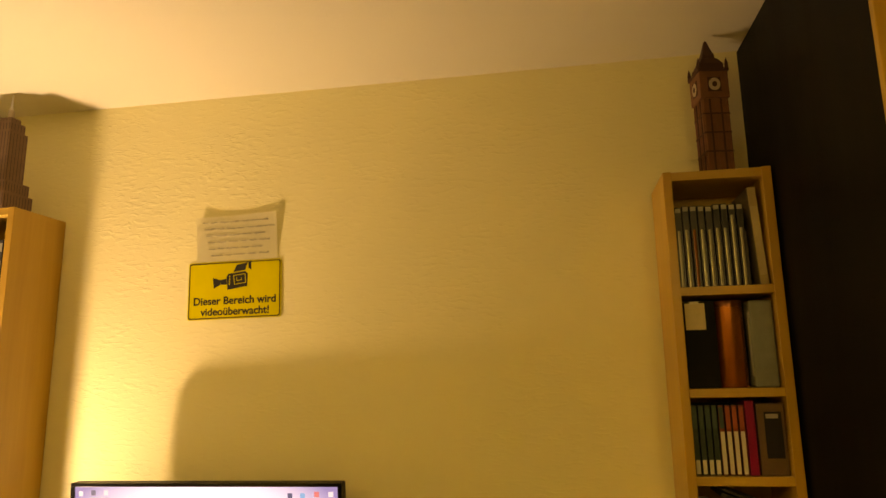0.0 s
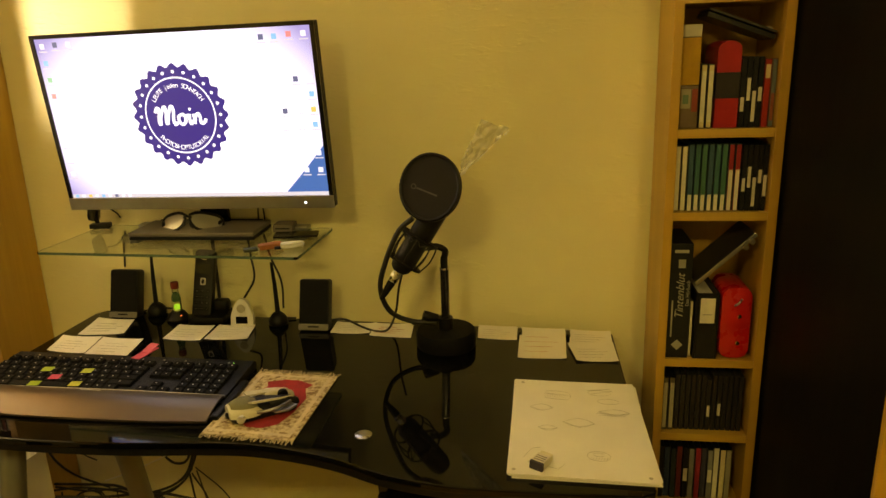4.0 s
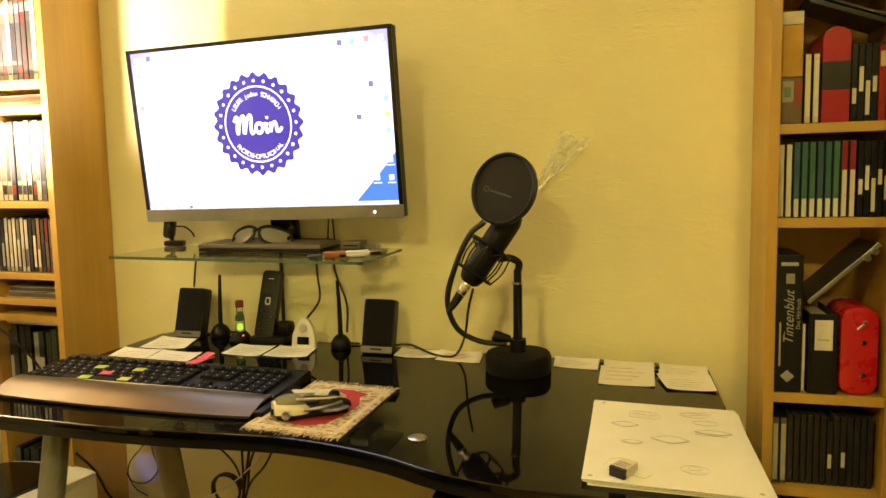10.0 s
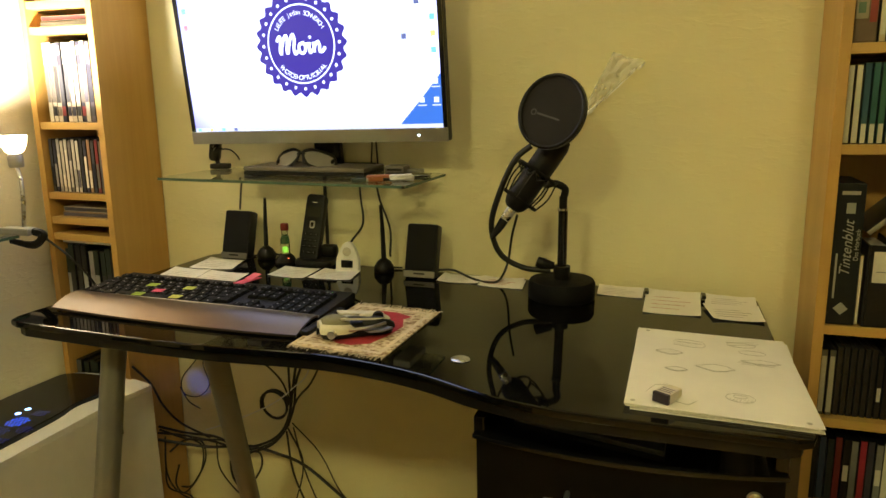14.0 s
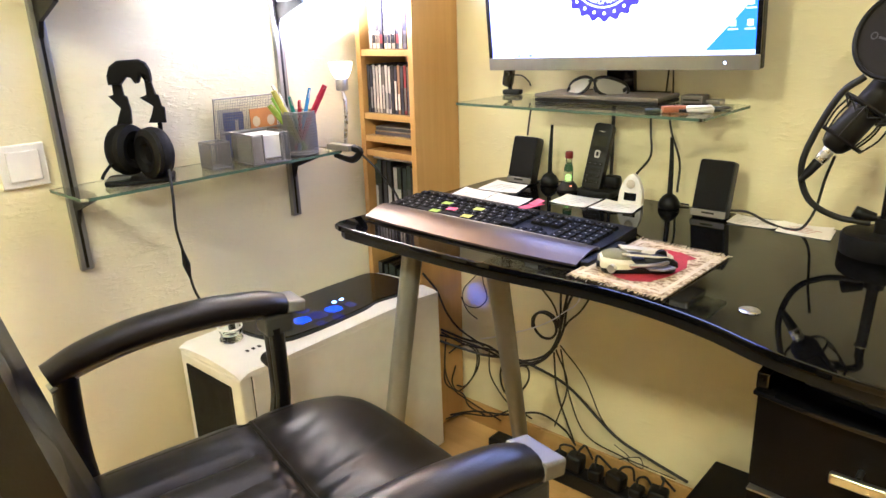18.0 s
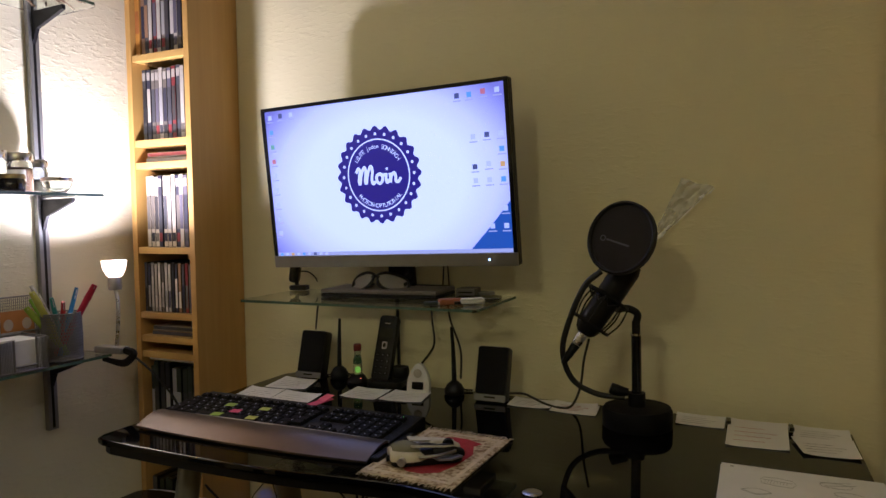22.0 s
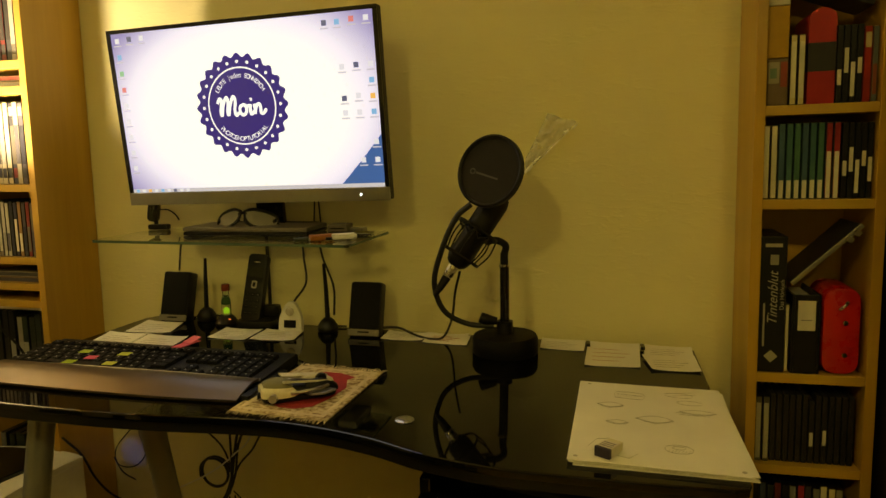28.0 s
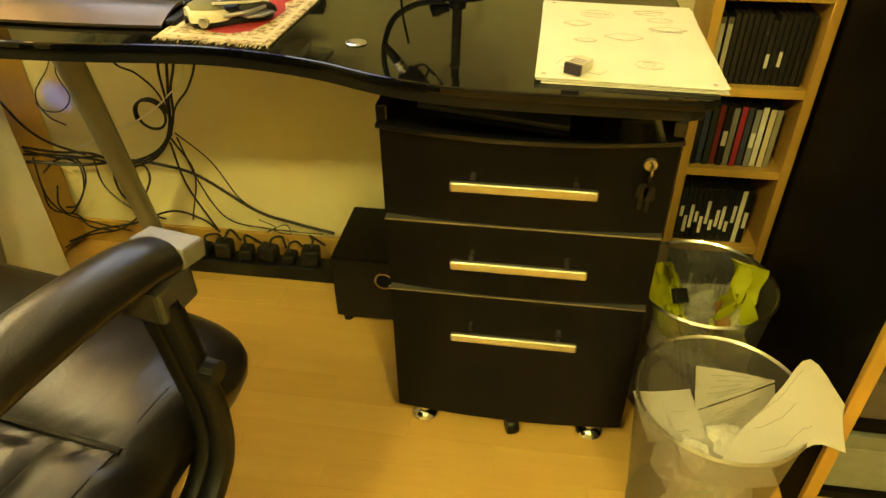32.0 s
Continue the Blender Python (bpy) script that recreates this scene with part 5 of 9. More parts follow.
bt = thing("glass_bottle", "small clear glass bottle with a steel cap", "bottle", pose(-1.285, -0.885, Z2))
part("glass", lathe([(0, 0.0003), (0.017, 0.0003), (0.019, 0.004), (0.019, 0.055), (0.010, 0.078), (0.010, 0.086), (0.008, 0.086)], 20), M_GLASS, bt, smooth=True)
part("cap", lathe([(0, 0.0862), (0.0135, 0.0862), (0.0135, 0.102), (0.012, 0.104), (0, 0.104)], 20), M_STEEL, bt, smooth=True)
tub = thing("glass_tub", "low glass tub with a white lid", "tub", pose(-1.205, -0.795, Z2))
part("glass", lathe([(0, 0.0003), (0.028, 0.0003), (0.030, 0.004), (0.030, 0.026), (0, 0.026)], 26), surface("smoky_glass", (0.09, 0.085, 0.07), 0.12, vary=0.2), tub, smooth=True)
part("lid", lathe([(0, 0.0262), (0.0315, 0.0262), (0.0315, 0.032), (0.030, 0.034), (0, 0.034)], 26), M_WHITE, tub, smooth=True)
bw = thing("glass_bowl", "little round glass bowl with herbs at the shelf end", "bowl", pose(-1.225, -0.43, Z2))
part("bowl", lathe([(0, 0.0003), (0.014, 0.0004), (0.026, 0.012), (0.030, 0.026), (0.027, 0.026), (0.022, 0.012), (0, 0.004)], 24), M_GLASS, bw, smooth=True)
part("lid", lathe([(0, 0.0265), (0.031, 0.0265), (0.031, 0.033), (0.02, 0.036), (0, 0.036)], 24), M_STEEL, bw, smooth=True)
fg = thing("red_ornament", "small round red ornament with a black cap", "ornament", pose(-1.205, -0.742, Z2))
part("bulb", lathe([(0, 0.0003), (0.009, 0.001), (0.0135, 0.010), (0.011, 0.021), (0, 0.026)], 18), colour_mat((0.62, 0.07, 0.05), 0.35), fg, smooth=True)
part("cap", lathe([(0.0115, 0.0205), (0.0125, 0.022), (0.0105, 0.026), (0.008, 0.033), (0, 0.034)], 16), M_BLACK, fg, smooth=True)
tk = thing("cardboard_tray", "low cream carton lying on the glass shelf", "carton", pose(-1.255, -0.905, Z2, 0, 0, 3))
part("tray", box(-0.05, 0.05, -0.04, 0.055, 0.0003, 0.022, 0.003), colour_mat((0.6, 0.55, 0.42), 0.7), tk)
part("lid", box(-0.051, 0.051, -0.041, 0.056, 0.0223, 0.030, 0.003), colour_mat((0.64, 0.6, 0.5), 0.7), tk)
for y, a in ((-0.665, 20), (-0.52, -15)):
    solid("paper_slip", slab([(-0.028, -0.014), (0.03, -0.010), (0.024, 0.016), (-0.022, 0.012)], 0, 0.0008), M_PAPER, "small cream paper slip on the glass shelf", "paper", pose(-1.205, y, Z2 + 0.0004, 0, 0, a + 90))

# top shelf: a nest of dry twigs and a ribbed vase
random.seed(9)
nest = thing("twig_nest", "bundle of dry brown twigs lying on the top shelf", "twigs", pose(-1.255, -0.47, Z3))
M_TWIG = surface("dry_twig", (0.16, 0.085, 0.03), 0.8, vary=0.4, scale=60)
for i in range(60):
    a, r = random.uniform(0, 6.28), random.uniform(0.02, 0.05)
    c = Vector((0.045 * random.uniform(-1, 1), 0.11 * random.uniform(-1, 1), random.uniform(0.008, 0.05)))
    d = Vector((math.cos(a) * 0.3, math.sin(a), random.uniform(-0.15, 0.35))) * r
    p0, p1 = c - d, c + d
    p0.z, p1.z = max(p0.z, 0.003), max(p1.z, 0.003)
    part("twig", tube([p0, c + Vector((0, 0, 0.006)), p1], random.uniform(0.0012, 0.0024), 5, n=3), M_TWIG, nest)
vs = thing("ribbed_vase", "small ribbed cream vase on the top shelf", "vase", pose(-1.26, -0.64, Z3))
part("body", lathe([(0, 0.0004), (0.018, 0.0004)] + [(0.019 + 0.0025 * (k % 2), 0.004 + 0.006 * k) for k in range(10)] + [(0.014, 0.066), (0.012, 0.064), (0, 0.02)], 22), colour_mat((0.45, 0.36, 0.22), 0.5), vs, smooth=True)
sh = thing("seashell_dish", "small dark shallow dish on the top shelf", "dish", pose(-1.25, -0.60, Z3))
part("dish", lathe([(0, 0.0004), (0.012, 0.0004), (0.022, 0.012), (0.02, 0.012), (0, 0.004)], 18), colour_mat((0.12, 0.05, 0.03)), sh, smooth=True)


# headset on its stand
def build_headset(m):
    """Band, arms and cups in the local y-z plane, seen from local +x."""
    t = thing("headset", "black gaming headset with jagged headband hung on a stand", "headset", m)
    part("stand_base", join(None, slab(round_rect(-0.045, 0.055, -0.075, 0.050, 0.018, 5), 0.0003, 0.009, 0.003)), M_BLACK_MATT, t, smooth=True)
    part("base_plate", join(None, slab(round_rect(0.0, 0.045, -0.072, -0.030, 0.008, 4), 0.0092, 0.0112)), surface("olive_plate", (0.03, 0.04, 0.022), 0.35), t, "dark olive plate on the base")
    part("stand_post", tube([(-0.026, 0.02, 0.008), (-0.024, 0.034, 0.08), (-0.020, 0.034, 0.16), (-0.010, 0.018, 0.204), (-0.004, 0, 0.212)], 0.0045, 10), M_BLACK_MATT, t, smooth=True)
    # broad padded band with a notched lower rim, jagged arms below it
    upright = pose(0, 0, 0, 90, 0, 90)
    band = [(-0.041, 0.187), (-0.041, 0.204), (-0.034, 0.221), (-0.020, 0.230), (0.016, 0.231), (0.028, 0.224), (0.034, 0.211), (0.035, 0.191), (0.031, 0.186), (0.026, 0.199), (0.018, 0.204), (0.012, 0.188), (0.006, 0.187), (0.0, 0.198), (-0.008, 0.200), (-0.017, 0.190), (-0.020, 0.186)]
    part("headband", join(None, slab(band, -0.022, 0.022, 0.004), upright), M_BLACK_MATT, t, "padded headband with a notched rim")
    arms = {-1: [(-0.036, 0.192), (-0.020, 0.192), (-0.018, 0.166), (-0.013, 0.163), (-0.010, 0.138), (-0.012, 0.112), (-0.040, 0.110), (-0.034, 0.126), (-0.027, 0.143), (-0.045, 0.166), (-0.036, 0.168)],
            1: [(0.022, 0.192), (0.034, 0.192), (0.037, 0.166), (0.043, 0.163), (0.046, 0.142), (0.051, 0.139), (0.050, 0.110), (0.018, 0.112), (0.026, 0.128), (0.031, 0.143), (0.009, 0.160), (0.022, 0.165)]}
    for s in (-1, 1):
        part("side_arm", join(None, slab(arms[s], -0.008, 0.010, 0.002), upright), M_BLACK_MATT, t, "jagged arm with a pointed wing")
        turn = pose(0.016 + 0.010 * s, s * 0.026 - 0.004, 0.060 - 0.004 * s, 0, 90, 0) @ pose(0, 0, 0, 52 * s, 0, 0)
        cup = part("ear_cup", lathe([(0, -0.026), (0.028, -0.024), (0.041, -0.014), (0.045, 0.0), (0.044, 0.010), (0.0, 0.010)], 28, turn @ Matrix.Diagonal((1.12, 1, 1, 1))), M_BLACK_MATT, t, "oval ear cup", smooth=True)
        part("ear_pad", lathe([(0.016, 0.0105), (0.020, 0.020), (0.032, 0.024), (0.042, 0.018), (0.044, 0.0105)], 28, turn @ Matrix.Diagonal((1.12, 1, 1, 1))), M_BLACK_MATT, cup, "soft padded cushion", smooth=True)
    part("mic_boom", tube([(0.03, -0.050, 0.05), (0.05, -0.068, 0.03), (0.055, -0.075, 0.018)], 0.003, 8), M_BLACK_MATT, t, smooth=True)


build_headset(pose(-1.245, -0.80, Z1, 0, 0, -30))
hc = thing("headset_cable", "black headset cable with an inline control, hanging from the shelf", "cable")
part("cord", tube([(-1.215, -0.792, Z1 + 0.035), (-1.182, -0.788, Z1 + 0.030), (-1.164, -0.795, Z1 - 0.02), (-1.168, -0.797, 0.78), (-1.17, -0.790, 0.73)], 0.0028, 8), M_RUBBER, hc, smooth=True)
part("inline_control", tube([(-1.17, -0.790, 0.73), (-1.171, -0.786, 0.70), (-1.172, -0.782, 0.672)], [0.003, 0.008, 0.003], 10), M_BLACK, hc, smooth=True)
part("cord", tube([(-1.172, -0.782, 0.672), (-1.175, -0.772, 0.63), (-1.20, -0.73, 0.56), (-1.25, -0.66, 0.5215)], 0.0028, 8), M_RUBBER, hc, smooth=True)

# desk tidies of wire mesh
M_MESH = surface("grey_wire_mesh", (0.25, 0.24, 0.225), 0.42, 0.6, vary=0.1)


def wire_panel(w, h, parent, m, nx, nz, r=0.00042, rim=0.002):
    """A framed panel of crossing wires in the local x-z plane."""
    b = bmesh.new()
    for i in range(nx + 1):
        x = w * i / nx
        box(x - r, x + r, -r, r, 0, h, bm=b)
    for k in range(nz + 1):
        z = h * k / nz
        box(0, w, -r, r, z - r, z + r, bm=b)
    ob = part("mesh_panel", b, M_MESH, parent)
    ob.matrix_local = m
    fr = part("wire_frame", tube([(0, 0, 0), (0, 0, h), (w, 0, h), (w, 0, 0), (0, 0, 0)], rim, 8, n=1), M_MESH, ob)
    return ob


nb = thing("note_box", "grey wire-mesh note box full of white paper", "note box", pose(-1.215, -0.553, Z1, 0, 0, 84) @ Matrix.Diagonal((0.9, 0.9, 1, 1)))
wire_panel(0.030, 0.062, nb, pose(-0.049, -0.05, 0.003), 10, 18)
wire_panel(0.022, 0.062, nb, pose(0.027, -0.05, 0.003), 7, 18)
wire_panel(0.046, 0.010, nb, pose(-0.019, -0.05, 0.003), 14, 4)
wire_panel(0.098, 0.062, nb, pose(-0.049, 0.05, 0.003), 30, 18)
wire_panel(0.1, 0.062, nb, pose(-0.049, -0.05, 0.003, 0, 0, 90), 30, 18)
wire_panel(0.1, 0.062, nb, pose(0.049, -0.05, 0.003, 0, 0, 90), 30, 18)
part("base", box(-0.049, 0.049, -0.05, 0.05, 0.0003, 0.0025), M_MESH, nb)
solid("note_paper_block", box(-0.042, 0.042, -0.043, 0.043, 0, 0.047, 0.001), M_PAPER, "block of white note paper in the mesh box", "paper", pose(-1.215, -0.553, Z1 + 0.003, 0, 0, 84) @ Matrix.Diagonal((0.9, 0.9, 1.25, 1)))
cb = thing("card_box", "small grey wire-mesh clip box", "box", pose(-1.238, -0.652, Z1, 0, 0, 86) @ Matrix.Diagonal((0.72, 0.72, 1, 1)))
wire_panel(0.06, 0.052, cb, pose(-0.03, -0.035, 0.003), 20, 16)
wire_panel(0.06, 0.052, cb, pose(-0.03, 0.035, 0.003), 20, 16)
wire_panel(0.07, 0.052, cb, pose(-0.03, -0.035, 0.003, 0, 0, 90), 20, 16)
wire_panel(0.07, 0.052, cb, pose(0.03, -0.035, 0.003, 0, 0, 90), 20, 16)
part("base", box(-0.03, 0.03, -0.035, 0.035, 0.0003, 0.0025), M_MESH, cb)
lh = thing("letter_rack", "grey wire letter rack with cards behind the note box", "letter rack", pose(-1.30, -0.522, Z1, 0, 0, 88))
wire_panel(0.17, 0.135, lh, pose(-0.085, 0.012, 0.003, 8), 40, 22)
wire_panel(0.17, 0.062, lh, pose(-0.085, -0.012, 0.003, 8), 40, 14)
part("base", box(-0.085, 0.085, -0.016, 0.018, 0.0003, 0.0025), M_MESH, lh)
for x, w, h, c, c2 in ((-0.072, 0.055, 0.088, (0.5, 0.48, 0.45), (0.45, 0.03, 0.03)), (-0.06, 0.05, 0.082, (0.05, 0.08, 0.3), (0.55, 0.5, 0.45)), (0.002, 0.07, 0.085, (0.52, 0.22, 0.06), (0.6, 0.5, 0.4))):
    cd = thing("greeting_card", "colourful card standing in the letter rack", "card", pose(-1.30 - 0.003 + 0.004 * (x > 0), -0.522, Z1 + 0.004, 0, 0, 88) @ Matrix.Diagonal((1, 1, 1.22, 1)), "cards in the letter rack")
    part("sheet", box(x, x + w, -0.003, -0.0015, 0.0, h, 0.0002), colour_mat(c, 0.5), cd)
    for k in range(3 if x < 0 else 0):
        part("printed_stripe", box(x + w * (0.3 + 0.25 * k), x + w * (0.46 + 0.25 * k), -0.0034, -0.0031, h * 0.08, h * (0.92 - 0.1 * k)), colour_mat(c2 if k % 2 else (0.06, 0.10, 0.35), 0.5), cd)
    for k in range(4 if x > 0 else 0):
        part("printed_shape", lathe([(0, 0), (0.010, 0), (0.010, 0.0003), (0, 0.0003)], 14, pose(x + w * (0.22 + 0.55 * (k % 2)), -0.0031, h * (0.3 + 0.42 * (k // 2)), 90)), colour_mat(c2, 0.5), cd)
    cd.location.x += 0.004 * x * 20


def build_pencup():
    t = thing("pen_cup", "round grey wire-mesh pen cup on the glass shelf", "pen cup", pose(-1.225, -0.437, Z1))
    b = bmesh.new()
    r, h = 0.038, 0.098
    for k in range(48):
        a = 2 * math.pi * k / 48
        for s in (1, -1):
            tube([(r * math.cos(a), r * math.sin(a), 0.003), (r * math.cos(a + s * 0.5), r * math.sin(a + s * 0.5), h * 0.5), (r * math.cos(a + s * 1.0), r * math.sin(a + s * 1.0), h)], 0.0014, 3, b, n=3)
    part("mesh_wall", b, M_MESH, t)
    for z in (0.002, h):
        part("rim", lathe([(r - 0.0016, z), (r, z + 0.0016), (r + 0.0016, z), (r, z - 0.0016), (r - 0.0016, z)], 28), M_MESH, t, smooth=True)
    part("base", lathe([(0, 0.0003), (r, 0.0003), (r, 0.002), (0, 0.002)], 24), M_MESH, t)


build_pencup()
pens = ((0.016, 236, 30, (0.34, 0.50, 0.03)), (0.018, 205, 20, (0.26, 0.52, 0.03)), (0.012, 260, 16, (0.50, 0.50, 0.06)), (0.02, 45, 12, (0.5, 0.03, 0.06)), (0.018, 330, 9, (0.55, 0.04, 0.05)), (0.012, 240, 8, (0.5, 0.48, 0.42)), (0.02, 110, 9, (0.03, 0.18, 0.4)), (0.016, 200, 14, (0.55, 0.53, 0.5)), (0.008, 290, 6, (0.05, 0.3, 0.25)), (0.02, 50, 10, (0.5, 0.47, 0.4)))
for i, (r, a, tl, c) in enumerate(pens):
    ca, sa = math.cos(radians(a)), math.sin(radians(a))
    pn = thing("pen", "coloured pen standing in the mesh cup", "pen", pose(-1.225, -0.437, Z1 + 0.0035), "pens in the cup")
    p0 = Vector((-ca * r * 0.6, -sa * r * 0.6, 0.006))
    p1 = Vector((ca * (r + 0.006 + 0.0011 * tl), sa * (r + 0.006 + 0.0011 * tl), 0.10))
    d = (p1 - p0).normalized()
    L = 0.128 + 0.012 * (i % 4)
    part("barrel", tube([p0, p0 + d * L * 0.8], 0.0068 if i < 4 else 0.0046, 10, n=1), colour_mat(c, 0.35), pn, smooth=True)
    cap = part("cap", tube([p0 + d * L * 0.8, p0 + d * L], [0.0074, 0.006] if i < 4 else [0.0048, 0.0038], 10, n=1), colour_mat(tuple(v * 0.85 for v in c), 0.3), pn, smooth=True)
    part("clip", tube([p0 + d * (L * 0.84) + Vector((0.005, -0.002, 0)), p0 + d * (L * 0.98) + Vector((0.005, -0.002, 0))], 0.0009, 6, n=1), M_STEEL, cap)


# clip lamp at the shelf's end
def build_clip_lamp():
    t = thing("clip_lamp", "small lit clip lamp with a frosted glass cup shade", "lamp")
    x, y = -1.181, -0.337
    part("clamp", box(x - 0.035, x + 0.045, y - 0.034, y - 0.006, Z1 + 0.0005, Z1 + 0.016, 0.004), M_SILVER, t, "grey plastic clamp")
    part("clamp_jaw", tube([(x + 0.045, y - 0.02, Z1 + 0.008), (x + 0.07, y - 0.02, Z1 + 0.002), (x + 0.04, y - 0.02, Z1 - 0.020), (x - 0.02, y - 0.022, Z1 - 0.014)], [0.006, 0.007, 0.006, 0.004], 8, flat=1.4), M_BLACK, t, smooth=True)
    part("gooseneck", tube([(x + 0.018, y - 0.018, Z1 + 0.016), (x + 0.018, y - 0.012, Z1 + 0.06), (x + 0.014, y - 0.006, Z1 + 0.11), (x, y, Z1 + 0.139)], 0.0042, 10), M_STEEL, t, smooth=True)
    part("socket", lathe([(0, 1.005), (0.013, 1.005), (0.0145, 1.009), (0.0145, 1.029), (0.012, 1.033), (0, 1.033)], 20, pose(x, y, 0)), M_SILVER, t, "grey bulb socket", smooth=True)
    m, nt, p = mat_new("frosted_lit_glass")
    p.inputs["Base Color"].default_value = (0.9, 0.85, 0.75, 1)
    p.inputs["Roughness"].default_value = 0.35
    p.inputs["Transmission Weight"].default_value = 0.25
    p.inputs["Emission Color"].default_value = (1.0, 0.72, 0.38, 1)
    p.inputs["Emission Strength"].default_value = 3.2
    sh_ = part("shade", lathe([(0.012, 1.0425), (0.017, 1.046), (0.0235, 1.060), (0.0265, 1.078), (0.0255, 1.078), (0.0225, 1.061), (0.016, 1.048), (0.012, 1.0425)], 28, pose(x, y, -0.009)), m, t, "frosted glass cup shade, lit", smooth=True)
    bulb = part("bulb", lathe([(0, 1.0425), (0.006, 1.043), (0.0075, 1.051), (0.006, 1.057), (0, 1.060)], 16, pose(x, y, -0.009)), glow("lit_bulb", (1.0, 0.8, 0.5), 30.0), t, smooth=True)
    part("cord", tube([(x + 0.06, y - 0.02, Z1 + 0.004), (x + 0.10, y + 0.01, Z1 - 0.05), (x + 0.12, y + 0.05, 0.74), (x + 0.10, y + 0.09, 0.62), (x + 0.08, y + 0.13, 0.53)], 0.0025, 8), M_RUBBER, t, smooth=True)


build_clip_lamp()

# ---- monitor ----
def flat_disc(pts, m, z=0.0002):
    b = bmesh.new()
    b.faces.new([b.verts.new((x, y, z)) for x, y in pts])
    bmesh.ops.triangulate(b, faces=b.faces)
    bmesh.ops.transform(b, matrix=m, verts=b.verts)
    return b


SCREEN_ON = 1.45
def screen_mat(name, c, k=1.0):
    return glow(name, c, SCREEN_ON * k)


def build_monitor():
    t = thing("monitor", "slim wide monitor with a bright desktop, standing on the glass shelf", "monitor", pose(-0.6145, -0.1335, 1.2231, 4.77, -0.46, -1.29) @ Matrix.Diagonal((0.981, 0.981, 0.981, 1)))
    W, H = 0.306, 0.186
    part("housing", box(-W, W, 0.0005, 0.022, -H, H, 0.004), M_BLACK, t)
    part("bezel", box(-W, W, -0.004, 0.0, 0.178, H, 0.0012), M_BLACK_GLOSS, t)
    for s in (-1, 1):
        part("bezel", box(min(s * W, s * (W - 0.009)), max(s * W, s * (W - 0.009)), -0.004, 0.0, -H + 0.027, 0.178), M_BLACK_GLOSS, t)
    chin = part("chin", box(-W, W, -0.006, 0.0, -H, -H + 0.027, 0.0012), M_ALU, t, "brushed grey lower strip")
    part("power_light", lathe([(0, 0), (0.002, 0), (0.002, 0.0006), (0, 0.0006)], 10, pose(0.245, -0.0062, -0.173, 90)), glow("blue_white_led", (0.5, 0.75, 1.0), 8.0), chin)
    # the lit picture: white in the middle, lilac corners, blue lower right corner
    m, nt, p = mat_new("screen_white")
    p.inputs["Base Color"].default_value = (0.01, 0.01, 0.01, 1)
    p.inputs["Roughness"].default_value = 0.25
    co = nt.nodes.new("ShaderNodeTexCoord")
    sep = nt.nodes.new("ShaderNodeSeparateXYZ")
    nt.links.new(co.outputs["Object"], sep.inputs[0])
    ln = nt.nodes.new("ShaderNodeVectorMath")
    ln.operation = "LENGTH"
    mp = nt.nodes.new("ShaderNodeMapping")
    mp.inputs["Scale"].default_value = (1.0, 0.0, 1.45)
    nt.links.new(co.outputs["Object"], mp.inputs["Vector"])
    nt.links.new(mp.outputs[0], ln.inputs[0])
    ramp = nt.nodes.new("ShaderNodeValToRGB")
    e = ramp.color_ramp.elements
    e[0].position, e[0].color = 0.20, (0.80, 0.90, 1.0, 1)
    e[1].position, e[1].color = 0.37, (0.22, 0.22, 0.52, 1)
    mid = ramp.color_ramp.elements.new(0.275)
    mid.color = (0.66, 0.72, 1.0, 1)
    nt.links.new(ln.outputs["Value"], ramp.inputs[0])
    nt.links.new(ramp.outputs[0], p.inputs["Emission Color"])
    p.inputs["Emission Strength"].default_value = SCREEN_ON
    scr = part("screen", box(-W + 0.0092, W - 0.0092, -0.0012, 0.0, -H + 0.0272, 0.1778), m, t, "lit white wallpaper")
    on = pose(0, -0.0014, 0.012, 90)
    navy = screen_mat("screen_navy", (0.034, 0.022, 0.21), 0.8)
    white = screen_mat("screen_print", (0.80, 0.90, 1.0), 1.0)
    cx, cz = -0.003, 0.014
    star = []
    n = 24
    for k in range(n * 6):
        a = 2 * math.pi * k / (n * 6)
        star.append((cx + (0.1015 + 0.0045 * math.cos(n * a)) * math.cos(a), cz + (0.1015 + 0.0045 * math.cos(n * a)) * math.sin(a)))
    up = pose(0, -0.0014, 0, 90)
    b = bmesh.new()
    c0 = b.verts.new((cx, cz, 0))
    vs = [b.verts.new((x, y, 0)) for x, y in star]
    for i, v in enumerate(vs):
        b.faces.new((c0, v, vs[(i + 1) % len(vs)]))
    bmesh.ops.transform(b, matrix=up, verts=b.verts)
    badge = part("badge", b, navy, scr, "round navy badge on the wallpaper")

    def ring(r0, r1, a0, a1, z, mat, name):
        b = bmesh.new()
        seg = 64
        rows = [[b.verts.new((cx + r * math.cos(radians(a0 + (a1 - a0) * i / seg)), cz + r * math.sin(radians(a0 + (a1 - a0) * i / seg)), z)) for i in range(seg + 1)] for r in (r0, r1)]
        for i in range(seg):
            b.faces.new((rows[0][i], rows[1][i], rows[1][i + 1], rows[0][i + 1]))
        bmesh.ops.transform(b, matrix=up, verts=b.verts)
        return part(name, b, mat, scr)

    ring(0.0755, 0.0785, 0, 360, 0.0003, white, "ring")
    for k in range(n):
        a = 2 * math.pi * k / n
        d = bmesh.new()
        bmesh.ops.create_circle(d, cap_ends=True, radius=0.0034, segments=12)
        bmesh.ops.transform(d, matrix=up @ Matrix.Translation((cx + 0.0885 * math.cos(a), cz + 0.0885 * math.sin(a), 0.0003)), verts=d.verts)
        part("dot", d, white, scr)
